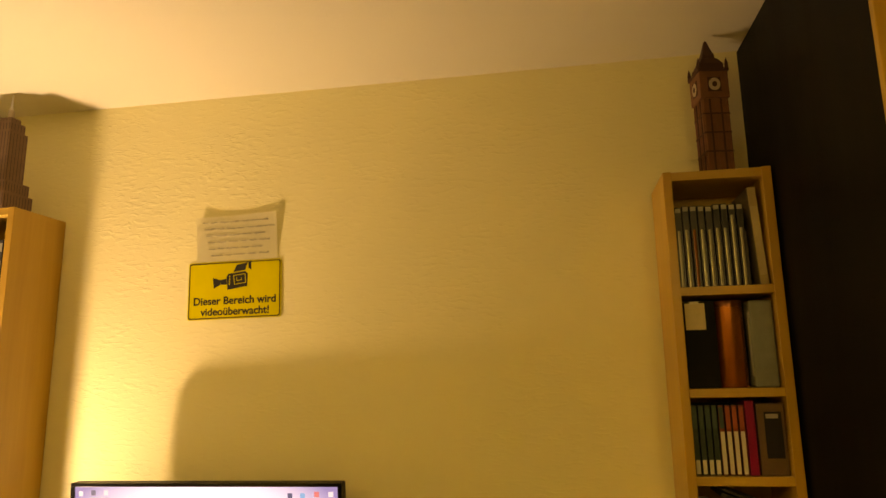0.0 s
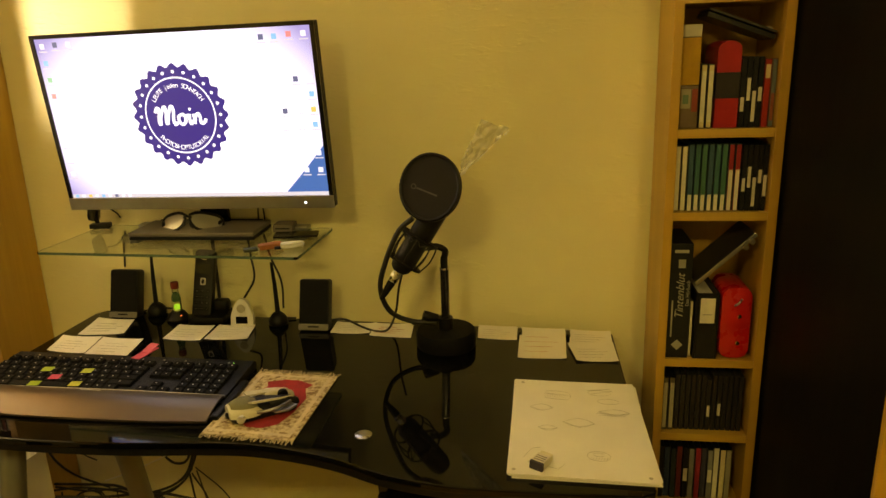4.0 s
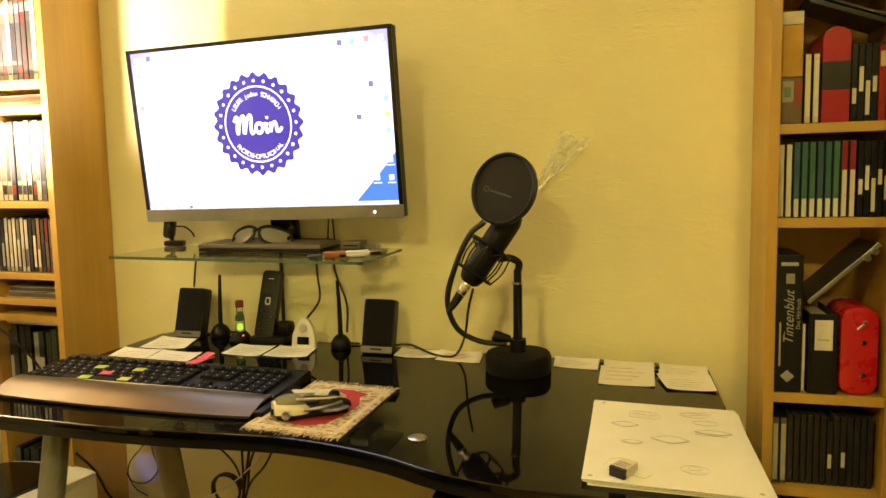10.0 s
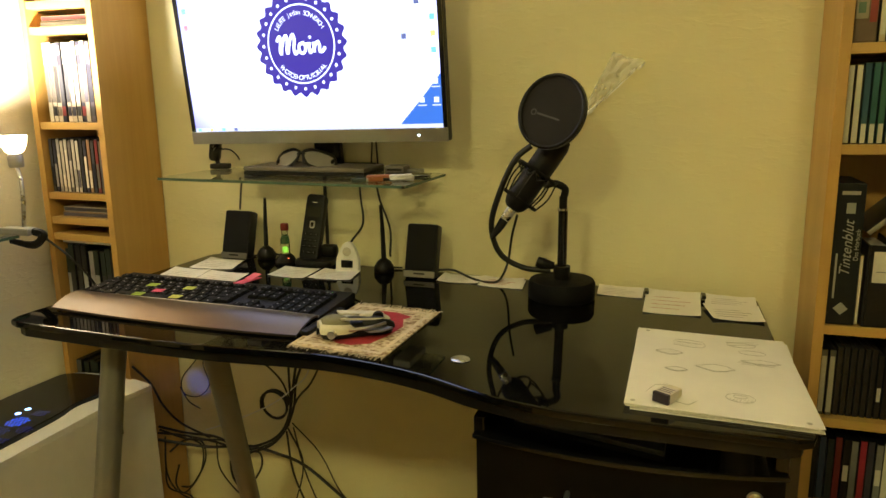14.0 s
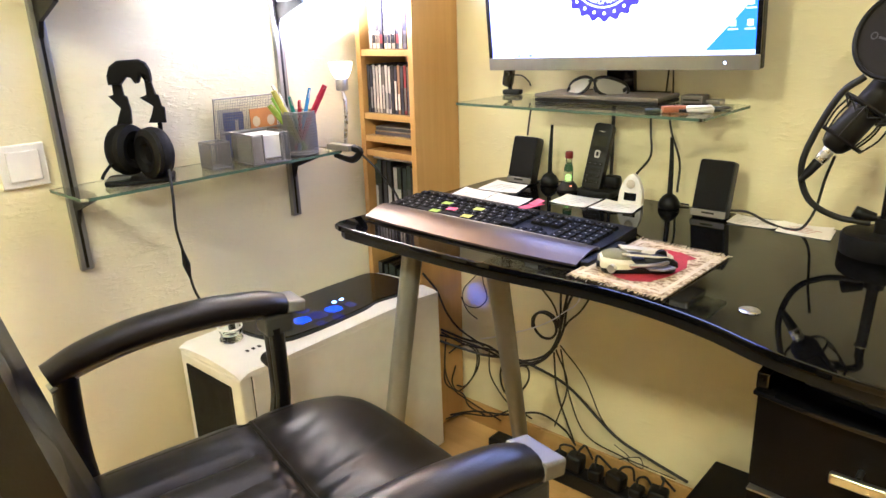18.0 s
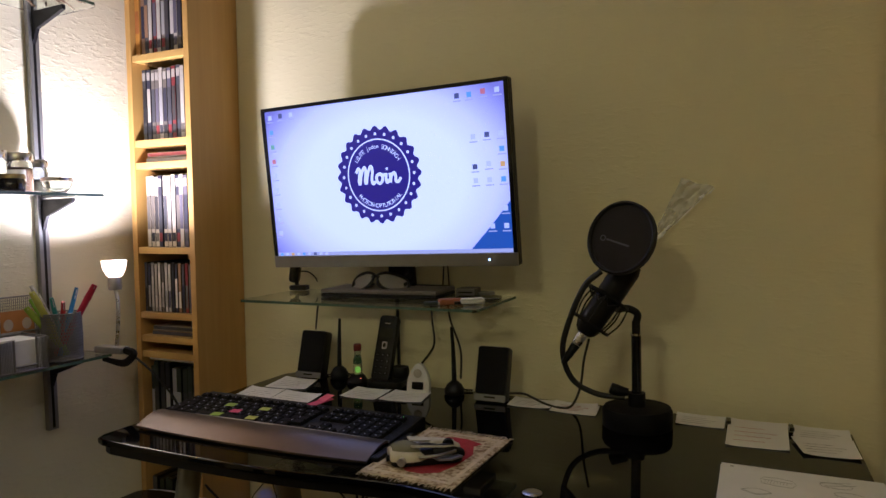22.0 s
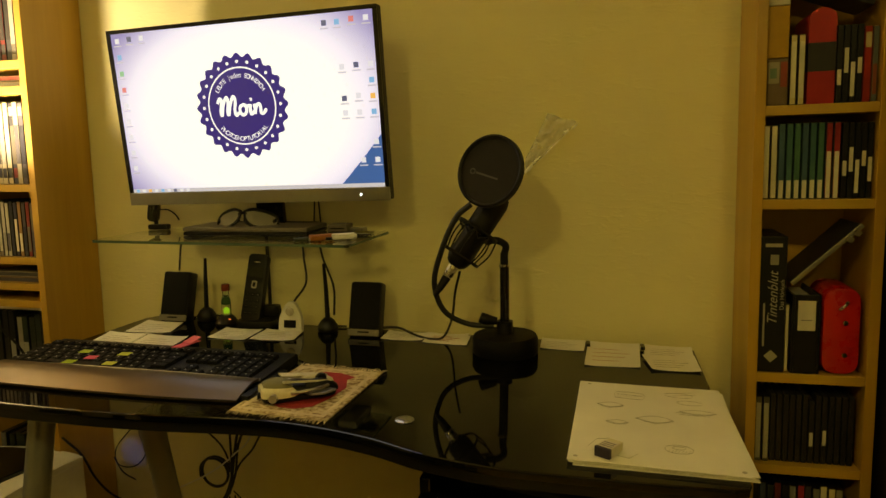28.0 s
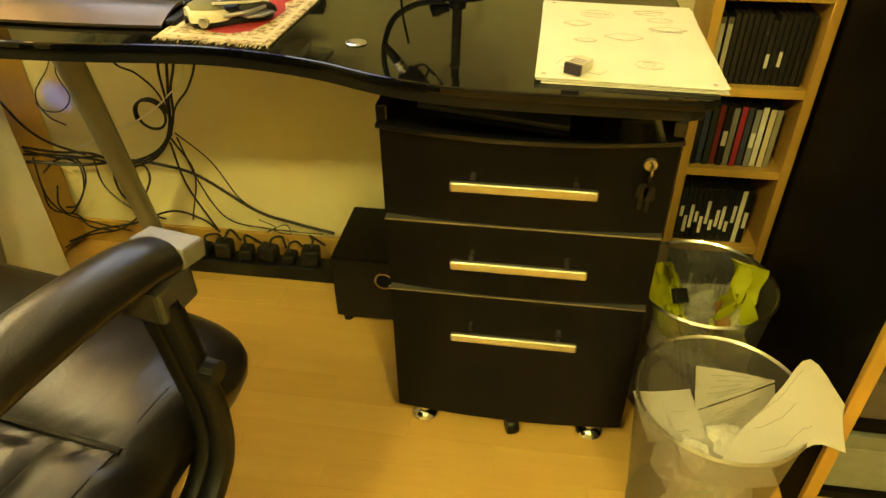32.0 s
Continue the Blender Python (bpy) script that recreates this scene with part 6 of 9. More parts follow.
    # two curved lines of print
    for text, r, top in (("LEUTE jeden SONNTACH", 0.0615, True), ("PHOTOSHOPTUTORIAL", 0.0665, False)):
        N = len(text)
        span = 122 if top else 104
        for i, ch in enumerate(text):
            if ch == " ":
                continue
            f = (i + 0.5) / N
            a = (90 + span / 2 - span * f) if top else (270 - span / 2 + span * f)
            rot = a - 90 if top else a + 90
            x, z = cx + r * math.cos(radians(a)), cz + r * math.sin(radians(a))
            lettering(ch, 0.0135, up @ Matrix.Translation((x, z, 0.0004)) @ pose(0, 0, 0, 0, 0, rot), white, scr, "badge_letter", 0.0)
    # the script word in the middle, drawn as strokes
    strokes = (
        ((-0.056, 0.006), (-0.050, 0.016), (-0.046, 0.010), (-0.050, -0.010), (-0.048, -0.020)),
        ((-0.048, -0.020), (-0.043, 0.002), (-0.034, 0.018), (-0.031, 0.008), (-0.034, -0.012), (-0.032, -0.019)),
        ((-0.032, -0.019), (-0.026, 0.004), (-0.018, 0.019), (-0.014, 0.010), (-0.017, -0.010), (-0.014, -0.019), (-0.008, -0.014)),
        ((0.004, 0.002), (-0.004, -0.003), (-0.004, -0.014), (0.003, -0.019), (0.010, -0.012), (0.009, -0.001), (0.003, 0.002), (0.012, -0.002), (0.018, 0.000)),
        ((0.020, 0.002), (0.019, -0.010), (0.021, -0.018), (0.028, -0.012)),
        ((0.029, 0.002), (0.030, -0.008), (0.029, -0.018), (0.033, -0.004), (0.040, 0.002), (0.043, -0.006), (0.043, -0.016), (0.049, -0.017), (0.056, -0.009)),
        ((0.022, 0.0105), (0.0225, 0.0115), (0.023, 0.0105)),
    )
    for st in strokes:
        sp = tube([(cx + x, cz + y + 0.001, 0.0005) for x, y in st], 0.0033, 8, n=6, flat=0.05)
        bmesh.ops.transform(sp, matrix=up, verts=sp.verts)
        part("script_stroke", sp, white, scr)
    # blue corner, task bar and icons
    blue = screen_mat("screen_blue", (0.04, 0.15, 0.5), 0.65)
    b = flat_disc([(W - 0.0095, -0.151), (W - 0.0095, -0.055), (W - 0.05, -0.10), (W - 0.10, -0.151)], up, 0.0002)
    part("wallpaper_corner", b, blue, scr)
    part("task_bar", flat_disc([(-W + 0.0095, -0.1588), (W - 0.0095, -0.1588), (W - 0.0095, -0.151), (-W + 0.0095, -0.151)], up, 0.0003), screen_mat("screen_bar", (0.50, 0.55, 0.68), 0.8), scr)
    icons = [("a", screen_mat("icon_blue", (0.14, 0.38, 0.72))), ("b", screen_mat("icon_white", (0.55, 0.62, 0.8))), ("c", screen_mat("icon_red", (0.55, 0.18, 0.2))), ("d", screen_mat("icon_green", (0.16, 0.42, 0.28))), ("e", screen_mat("icon_navy", (0.08, 0.1, 0.2))), ("f", screen_mat("icon_orange", (0.65, 0.4, 0.12)))]
    spots = [(-0.282, 0.163 - 0.0335 * k, i) for k, i in enumerate((1, 0, 3, 2, 1, 1, 1, 1, 1))] + [(-0.252, 0.165, 4), (-0.222, 0.165, 1)]
    spots += [(0.282, 0.163, 1), (0.252, 0.163, 2), (0.222, 0.160, 0), (0.195, 0.160, 4), (0.285, 0.078, 1), (0.285, 0.048, 0), (0.285, 0.018, 5), (0.285, -0.012, 0), (0.285, -0.07, 1), (0.285, -0.105, 1), (0.255, -0.105, 1), (0.255, 0.078, 4), (0.225, 0.076, 1), (0.255, 0.02, 1), (0.225, 0.016, 4), (0.255, -0.012, 1), (0.225, -0.012, 1)]
    grey_caption = screen_mat("caption", (0.42, 0.45, 0.58))
    for x, z, i in spots:
        part("icon", flat_disc([(x - 0.0052, z - 0.005), (x + 0.0052, z - 0.005), (x + 0.0052, z + 0.0054), (x - 0.0052, z + 0.0054)], up, 0.0004), icons[i][1], scr)
        part("icon_caption", flat_disc([(x - 0.009, z - 0.0115), (x + 0.009, z - 0.0115), (x + 0.009, z - 0.009), (x - 0.009, z - 0.009)], up, 0.0004), grey_caption, scr)
    for k in range(9):
        x = -0.285 + 0.016 * k
        part("task_icon", flat_disc([(x - 0.004, -0.158), (x + 0.004, -0.158), (x + 0.004, -0.152), (x - 0.004, -0.152)], up, 0.0005), icons[(0, 1, 5, 1, 0, 1, 4, 1, 1)[k]][1], scr)
    st = part("stand_neck", box(-0.052, 0.014, 0.088, 0.104, -0.262, -H + 0.06, 0.003), M_BLACK_GLOSS, t, "glossy black stand neck")
    return t


build_monitor()
on_wall = {o.name for o in bpy.data.objects}


# ---- glass shelf under the monitor ----
def build_glass_shelf():
    t = thing("glass_wall_shelf", "clear glass wall shelf under the monitor", "shelf")
    g = part("glass", slab(round_rect(-0.92, -0.362, -0.237, -0.001, 0.006, 3), 0.9595, 0.965), M_GLASS, t)
    g.visible_shadow = False
    part("front_edge", box(-0.913, -0.369, -0.2380, -0.2372, 0.9597, 0.9648), M_GLASS_EDGE, t, "green front edge of the glass")
    part("side_edge", box(-0.3618, -0.361, -0.231, -0.008, 0.9597, 0.9648), M_GLASS_EDGE, t)
    for x in (-0.80, -0.43):
        part("clamp", box(x - 0.02, x + 0.02, -0.10, -0.001, 0.944, 0.9593, 0.003), M_ALU, t)
        part("clamp_top", box(x - 0.018, x + 0.018, -0.03, -0.001, 0.9653, 0.974, 0.002), M_ALU, t)


build_glass_shelf()
GZ = 0.9653
M_LAPTOP = surface("grey_brown_casing", (0.17, 0.148, 0.128), 0.42, 0.25, vary=0.15, scale=40)
lp = thing("laptop", "closed dark grey laptop lying on the glass shelf", "laptop", pose(-0.640, -0.068, GZ, 0, 0, 4))
part("base", box(-0.138, 0.138, -0.062, 0.058, 0.0003, 0.0075, 0.002), M_BLACK, lp)
part("lid", box(-0.138, 0.138, -0.064, 0.058, 0.0085, 0.0175, 0.003), M_LAPTOP, lp)
part("hinge", box(-0.12, 0.12, 0.05, 0.057, 0.0178, 0.0195, 0.0008), M_BLACK, lp)
wc = thing("webcam", "small black webcam on a clip foot", "webcam", pose(-0.908, -0.036, GZ, 0, 0, 14))
foot = part("foot", box(-0.0225, 0.0225, -0.011, 0.011, 0.0003, 0.0125, 0.0035), M_BLACK, wc, smooth=True)
part("hinge", tube([(-0.006, 0, 0.0125), (-0.007, 0, 0.019)], 0.005, 10, n=1), M_BLACK, wc, smooth=True)
part("head", join(None, slab(round_rect(-0.0125, 0.0125, -0.024, 0.024, 0.010, 5), -0.008, 0.008, 0.003), pose(-0.010, 0, 0.042, 84, 6, 0)), M_BLACK_GLOSS, wc, smooth=True)
part("lens", lathe([(0, 0), (0.006, 0), (0.005, 0.002), (0, 0.0026)], 16, pose(-0.010, -0.0084, 0.049, 90)), M_GLASS, wc, smooth=True)
part("cord", tube([(0.002, 0.004, 0.046), (0.022, 0.006, 0.044), (0.036, 0.010, 0.032), (0.041, 0.014, 0.02)], 0.0017, 8), M_RUBBER, wc, smooth=True)


def build_glasses():
    t = thing("shutter_glasses", "black shutter glasses with pale reflecting lenses on the laptop", "glasses", pose(-0.655, -0.100, GZ + 0.0185, 0, 0, 9) @ Matrix.Diagonal((0.92, 0.92, 1.0, 1)))
    ml = surface("pale_lens", (0.50, 0.48, 0.46), 0.22, 0.35, vary=0.12, scale=20, spec=0.35)
    for s in (-1, 1):
        ol = [(0.004, 0.012), (0.008, -0.004), (0.022, -0.018), (0.048, -0.020), (0.068, -0.010), (0.072, 0.008), (0.060, 0.018), (0.024, 0.019)]
        line = [(p.x * s, p.y) for p in smooth_path([(x, y, 0) for x, y in ol] + [(ol[0][0], ol[0][1], 0)], 4)[:-1]]
        bend = lambda x, y, z: (x, y, z - 7.5 * x * x)
        b = slab(line, -0.0008, 0.0008)
        for v in b.verts:
            v.co = bend(*v.co)
        tilt = pose(0, -0.002, 0.019, 60, 0, 0)
        part("lens", join(None, b, tilt), ml, t, "pale reflecting lens", smooth=True)
        rim = tube([bend(x, y, 0) for x, y in line] + [bend(line[0][0], line[0][1], 0)], 0.0032, 8, n=1)
        part("rim", join(None, rim, tilt), M_BLACK, t, smooth=True)
        part("temple", tube([(0.066 * s, 0.022, 0.006), (0.068 * s, 0.035, 0.008), (0.062 * s, 0.06, 0.006), (0.05 * s, 0.075, 0.003)], 0.0028, 8, flat=1.6), M_BLACK, t, smooth=True)
    part("bridge", tube([(-0.010, 0.004, 0.024), (0, 0.002, 0.027), (0.010, 0.004, 0.024)], 0.0032, 8), M_BLACK, t, smooth=True)
    for s in (-1, 1):
        part("nose_piece", tube([(0.008 * s, 0.002, 0.023), (0.006 * s, -0.006, 0.012), (0.014 * s, -0.012, 0.004)], 0.0019, 6), M_BLACK, t, smooth=True)


build_glasses()
ps = thing("wire_stand", "two black pins of a small wire stand behind the laptop", "stand", pose(-0.527, -0.006, GZ))
for s in (-1, 1):
    part("pin", tube([(0.009 * s, 0, 0.0), (0.004 * s, 0, 0.075)], 0.0018, 8, n=1), M_BLACK, ps)
part("base", box(-0.014, 0.014, -0.005, 0.005, 0.0003, 0.003, 0.001), M_BLACK, ps)
cs = thing("card_reader", "flat dark grey card reader on the glass shelf", "card reader", pose(-0.462, -0.032, GZ, 0, 0, 4))
part("case", box(-0.022, 0.022, -0.022, 0.022, 0.0003, 0.018, 0.003), M_LAPTOP, cs)
part("slot", box(-0.016, 0.016, -0.0226, -0.022, 0.008, 0.011), M_BLACK, cs)
pb = thing("black_pad", "thin black slab lying on the glass shelf", "pad", pose(-0.420, -0.075, GZ, 0, 0, 12))
part("slab", box(-0.048, 0.046, -0.022, 0.022, 0.0003, 0.005, 0.002), M_BLACK_GLOSS, pb)
er = thing("orange_eraser", "worn orange-brown eraser on the glass shelf", "eraser", pose(-0.438, -0.180, GZ, 0, 0, 38))
part("rubber", box(-0.024, 0.024, -0.011, 0.011, 0.0003, 0.012, 0.004), colour_mat((0.36, 0.13, 0.045), 0.8), er)
ws = thing("white_usb_cable", "coiled white cable lying on the glass shelf", "cable", pose(-0.392, -0.178, GZ, 0, 0, 28))
part("coil", tube([(0.021 * math.cos(k * 0.8), 0.009 * math.sin(k * 0.8), 0.0042 + 0.0006 * k) for k in range(16)], 0.0036, 8, n=4), M_WHITE, ws, smooth=True)
part("plug", box(-0.036, -0.018, -0.003, 0.003, 0.0025, 0.008, 0.001), M_BLACK, ws)
us = thing("green_usb_stick", "small grey-green memory stick on the glass shelf", "usb stick", pose(-0.470, -0.205, GZ, 0, 0, 35))
part("body", box(-0.014, 0.014, -0.007, 0.007, 0.0003, 0.008, 0.003), colour_mat((0.05, 0.065, 0.05)), us)
part("plug", box(0.0142, 0.024, -0.005, 0.005, 0.001, 0.006), M_STEEL, us)
tilted(on_wall, Matrix.Translation((-0.36, 0, 0.966)) @ Matrix.Rotation(radians(0.8), 4, "Y") @ Matrix.Translation((0.36, 0, -0.962)))

# ---- along the back of the desk ----
DZ = 0.7503
off_desk = {o.name for o in bpy.data.objects}


def build_speaker(m, label):
    """The foot stands flat; the box on it leans back."""
    t = thing("desktop_speaker", label, "speaker", m, "desktop speakers")
    lean = pose(0, 0, 0.003, 90 - 16)
    part("cabinet", join(None, slab(round_rect(-0.0335, 0.0335, 0.0, 0.112, 0.006, 4), -0.030, 0.0, 0.003), lean), M_BLACK, t, smooth=True)
    part("grille", join(None, slab(round_rect(-0.0315, 0.0315, 0.0155, 0.110, 0.005, 4), 0.0002, 0.002, 0.0008), lean), M_BLACK_MATT, t, "black cloth grille")
    strip = part("foot_strip", join(None, slab(round_rect(-0.0335, 0.0335, 0.0, 0.0135, 0.002, 2), 0.0002, 0.0035, 0.001), lean), surface("dull_silver", (0.20, 0.19, 0.17), 0.45, 0.5, vary=0.06), t, "silver lower strip")
    part("name_bar", join(None, box(-0.012, 0.012, 0.006, 0.0095, 0.0036, 0.004), lean), M_BLACK, strip)
    part("base", box(-0.030, 0.030, 0.001, 0.052, 0.0003, 0.003, 0.001), M_BLACK, t)
    return t


build_speaker(pose(-0.857, -0.084, DZ, 0, 0, 3), "small black desktop speaker with silver foot beside the phone")
build_speaker(pose(-0.390, -0.108, DZ, 0, 0, 3), "small black desktop speaker with silver foot, by the papers")
for x, y, h, lean in ((-0.795, -0.045, 0.142, 1), (-0.484, -0.073, 0.145, -2)):
    an = thing("antenna", "black rod antenna on a round magnetic foot", "antenna", pose(x, y, DZ), "antennas")
    part("foot", lathe([(0, 0.0003), (0.0205, 0.0003), (0.022, 0.004), (0.021, 0.012), (0.015, 0.022), (0.008, 0.028), (0, 0.029)], 24), M_BLACK, an, smooth=True)
    part("rod", tube([(0, 0, 0.024), (0.001 * lean, 0, 0.09), (0.003 * lean, 0, h)], [0.0055, 0.0045, 0.0032], 12), M_BLACK, an, smooth=True)
    part("cord", tube([(0.0, 0.018, 0.008), (0.010, 0.028, 0.004), (0.03, 0.032, 0.003)], 0.002, 6), M_RUBBER, an, smooth=True)
bo = thing("glowing_bottle", "tiny glass bottle glowing green with a red cap", "bottle", pose(-0.727, -0.072, DZ + 0.022) @ Matrix.Diagonal((0.95, 0.95, 0.86, 1)))
part("glass", lathe([(0, 0.0003), (0.0095, 0.0003), (0.011, 0.004), (0.011, 0.036), (0.0075, 0.05), (0.0075, 0.062), (0.006, 0.062), (0.006, 0.05), (0.0, 0.045)], 18), M_GLASS, bo, smooth=True)
part("light", lathe([(0, 0.004), (0.004, 0.004), (0.0052, 0.011), (0.004, 0.018), (0, 0.021)], 14), glow("green_light", (0.40, 0.9, 0.05), 0.55), bo, "green light inside", smooth=True)
part("liquid", lathe([(0, 0.027), (0.008, 0.027), (0.008, 0.036), (0.0055, 0.046), (0, 0.046)], 14), glow("green_shine", (0.12, 0.3, 0.04), 0.06), bo, smooth=True)
part("cap", lathe([(0.0, 0.0625), (0.009, 0.0625), (0.0095, 0.064), (0.0095, 0.077), (0.008, 0.08), (0, 0.08)], 18), colour_mat((0.22, 0.03, 0.02), 0.4), bo, smooth=True)
bs = thing("round_lamp", "black round night lamp under the glowing bottle", "lamp", pose(-0.727, -0.072, DZ))
part("dome", lathe([(0, 0.0003), (0.024, 0.0003), (0.025, 0.005), (0.018, 0.016), (0.012, 0.0218), (0, 0.0218)], 22), M_BLACK, bs, smooth=True)
part("led", lathe([(0, 0), (0.002, 0), (0.0015, 0.0015), (0, 0.002)], 8, pose(0.016, -0.014, 0.0145)), glow("red_led", (1, 0.2, 0.05), 2.0), bs)


def build_phone():
    t = thing("cordless_phone", "black cordless telephone standing in its charging cradle", "telephone", pose(-0.655, -0.062, DZ, 0, 0, 6))
    part("cradle", join(None, slab(round_rect(-0.040, 0.046, -0.036, 0.040, 0.014, 5), 0.0003, 0.016, 0.005)), M_BLACK, t, smooth=True)
    part("cradle_back", join(None, slab(round_rect(0.006, 0.046, 0.0, 0.030, 0.012, 5), 0.0155, 0.044, 0.010)), M_BLACK, t, smooth=True)
    tilt = pose(-0.012, -0.010, 0.010, 72, 3, 0)
    hs = part("handset", join(None, slab(round_rect(-0.0225, 0.0225, 0.0, 0.150, 0.010, 5), -0.012, 0.011, 0.005), tilt), M_BLACK, t, "slim black handset", smooth=True)
    face = tilt @ Matrix.Translation((0, 0, 0.0112))
    part("display", join(None, slab(round_rect(-0.016, 0.016, 0.098, 0.121, 0.003, 3), 0, 0.0008), face), colour_mat((0.03, 0.03, 0.024), 0.15), hs, "dark display")
    part("earpiece", join(None, box(-0.006, 0.006, 0.130, 0.132, 0, 0.0006), face), M_STEEL, hs)
    ring = slab(round_rect(-0.006, 0.006, 0.072, 0.089, 0.003, 3), 0, 0.0012)
    part("navigation_key", join(None, ring, face), M_SILVER, hs)
    part("navigation_centre", join(None, slab(round_rect(-0.0032, 0.0032, 0.0755, 0.0855, 0.002, 2), 0.0013, 0.0017), face), M_BLACK, hs)
    for r in range(4):
        for c in range(3):
            part("key", join(None, slab(round_rect(-0.017 + 0.0122 * c, -0.0072 + 0.0122 * c, 0.014 + 0.0135 * r, 0.022 + 0.0135 * r, 0.002, 2), 0, 0.001), face), M_BLACK_MATT, hs)
            part("key_print", join(None, box(-0.0133 + 0.0122 * c, -0.0111 + 0.0122 * c, 0.0177 + 0.0135 * r, 0.0189 + 0.0135 * r, 0.0012, 0.0014), face), M_SILVER, hs)


build_phone()
th = thing("thermometer", "white bell-shaped clip thermometer with a dial", "thermometer", pose(-0.558, -0.097, DZ, 0, 0, 6))
ol = smooth_path([(-0.026, 0, 0), (-0.024, 0.03, 0), (-0.012, 0.056, 0), (0, 0.064, 0), (0.012, 0.056, 0), (0.024, 0.03, 0), (0.026, 0, 0)], 5)
part("body", join(None, slab([(p.x, p.y) for p in ol], -0.008, 0.008, 0.002), pose(0, 0, 0.0004, 82)), M_WHITE, th, smooth=True)
part("dial", lathe([(0, 0), (0.009, 0), (0.0095, 0.001), (0.008, 0.002), (0, 0.002)], 20, pose(0, -0.0045, 0.044, 82)), colour_mat((0.5, 0.46, 0.38), 0.4), th, smooth=True)
part("display", join(None, box(-0.013, 0.013, 0.008, 0.024, 0, 0.001), pose(0, 0, 0.0004, 82) @ Matrix.Translation((0, 0, 0.0082))), M_BLACK_GLOSS, th)
solid("cable", tube([(-0.37, -0.07, 0.762), (-0.33, -0.065, 0.764), (-0.285, -0.085, 0.756), (-0.25, -0.10, 0.754), (-0.225, -0.09, 0.757), (-0.212, -0.07, 0.79), (-0.20, -0.09, 0.85), (-0.187, -0.105, 0.895)], 0.0025, 8, n=8), M_RUBBER, "black lead from the speaker to the microphone", "cable", group="leads behind the desk", smooth=True)


# ---- paper notes ----
def sheet(pts, curl, label, name="paper_note", z=DZ, marks=(), ink=(0.45, 0.42, 0.40), group="paper notes on the desk", thick=0.0006):
    """A slightly curled sheet through four corners on the desk, with rows of scribble."""
    b = bmesh.new()
    n = 8
    P = [Vector((x, y, 0)) for x, y in pts]
    rows = []
    for side in (0, 1):
        g = []
        for j in range(n + 1):
            for i in range(n + 1):
                u, v = i / n, j / n
                p = (P[0] * (1 - u) + P[1] * u) * (1 - v) + (P[3] * (1 - u) + P[2] * u) * v
                h = curl * (abs(2 * u - 1) ** 3 * 0.6 + v ** 3 * 0.5) + 0.0004 * noise.noise(p * 60)
                g.append(b.verts.new((p.x, p.y, max(h, 0) + 0.0003 + thick * side)))
        rows.append(g)
    for j in range(n):
        for i in range(n):
            for s in (0, 1):
                q = [rows[s][j * (n + 1) + i], rows[s][j * (n + 1) + i + 1], rows[s][(j + 1) * (n + 1) + i + 1], rows[s][(j + 1) * (n + 1) + i]]
                b.faces.new(q if s else q[::-1])
    edge = [i for i in range(n)] + [j * (n + 1) + n for j in range(n)] + [n * (n + 1) + n - i for i in range(n)] + [(n - j) * (n + 1) for j in range(n)]
    for a, c in zip(edge, edge[1:] + edge[:1]):
        b.faces.new((rows[0][a], rows[0][c], rows[1][c], rows[1][a]))
    t = thing(name, label, "paper", pose(0, 0, z), group)
    part("sheet", b, M_PAPER, t, smooth=True)
    for u, v, du in marks:
        p = (P[0] * (1 - u) + P[1] * u) * (1 - v) + (P[3] * (1 - u) + P[2] * u) * v
        q = (P[0] * (1 - u - du) + P[1] * (u + du)) * (1 - v) + (P[3] * (1 - u - du) + P[2] * (u + du)) * v
        d = (q - p)
        k = max(3, int(d.length / 0.006))
        pts_ = [(p + d * (i / k)) + Vector((0, 0.0011 * (1 if i % 2 else -1), curl * 0.25 + 0.0012)) for i in range(k + 1)]
        part("scribble", tube(pts_, 0.00035, 4, n=2), colour_mat(ink, 0.8), t)
    return t


note_marks = tuple((0.12, 0.2 + 0.16 * k, 0.5 + 0.1 * (k % 3)) for k in range(4))
sheet([(-0.900, -0.188), (-0.802, -0.170), (-0.823, -0.094), (-0.915, -0.091)], 0.003, "white paper note with faint handwriting beside the speaker", marks=note_marks)
sheet([(-0.911, -0.272), (-0.822, -0.277), (-0.835, -0.196), (-0.926, -0.199)], 0.004, "white paper note behind the keyboard", marks=note_marks)
sheet([(-0.819, -0.281), (-0.726, -0.279), (-0.738, -0.198), (-0.832, -0.198)], 0.004, "curled white paper note behind the keyboard", marks=note_marks)
sheet([(-0.701, -0.188), (-0.616, -0.187), (-0.619, -0.107), (-0.704, -0.110)], 0.003, "white paper note with faint handwriting before the phone", marks=note_marks)
sheet([(-0.611, -0.180), (-0.518, -0.168), (-0.529, -0.096), (-0.612, -0.102)], 0.003, "white paper note with faint handwriting", marks=note_marks)
sheet([(-0.350, -0.116), (-0.264, -0.108), (-0.263, -0.055), (-0.352, -0.055)], 0.004, "white paper note lying behind the speaker", marks=note_marks)
sheet([(-0.260, -0.114), (-0.174, -0.117), (-0.180, -0.048), (-0.266, -0.055)], 0.005, "white paper note with red and black writing", marks=note_marks, ink=(0.45, 0.12, 0.08))
sheet([(-0.262, -0.119), (-0.170, -0.121), (-0.176, -0.055), (-0.264, -0.06)], 0.002, "lower white paper note in a small stack", z=DZ - 0.0, marks=())
sheet([(-0.028, -0.106), (0.055, -0.108), (0.055, -0.036), (-0.032, -0.036)], 0.002, "white paper note with a faint sketch", marks=note_marks)
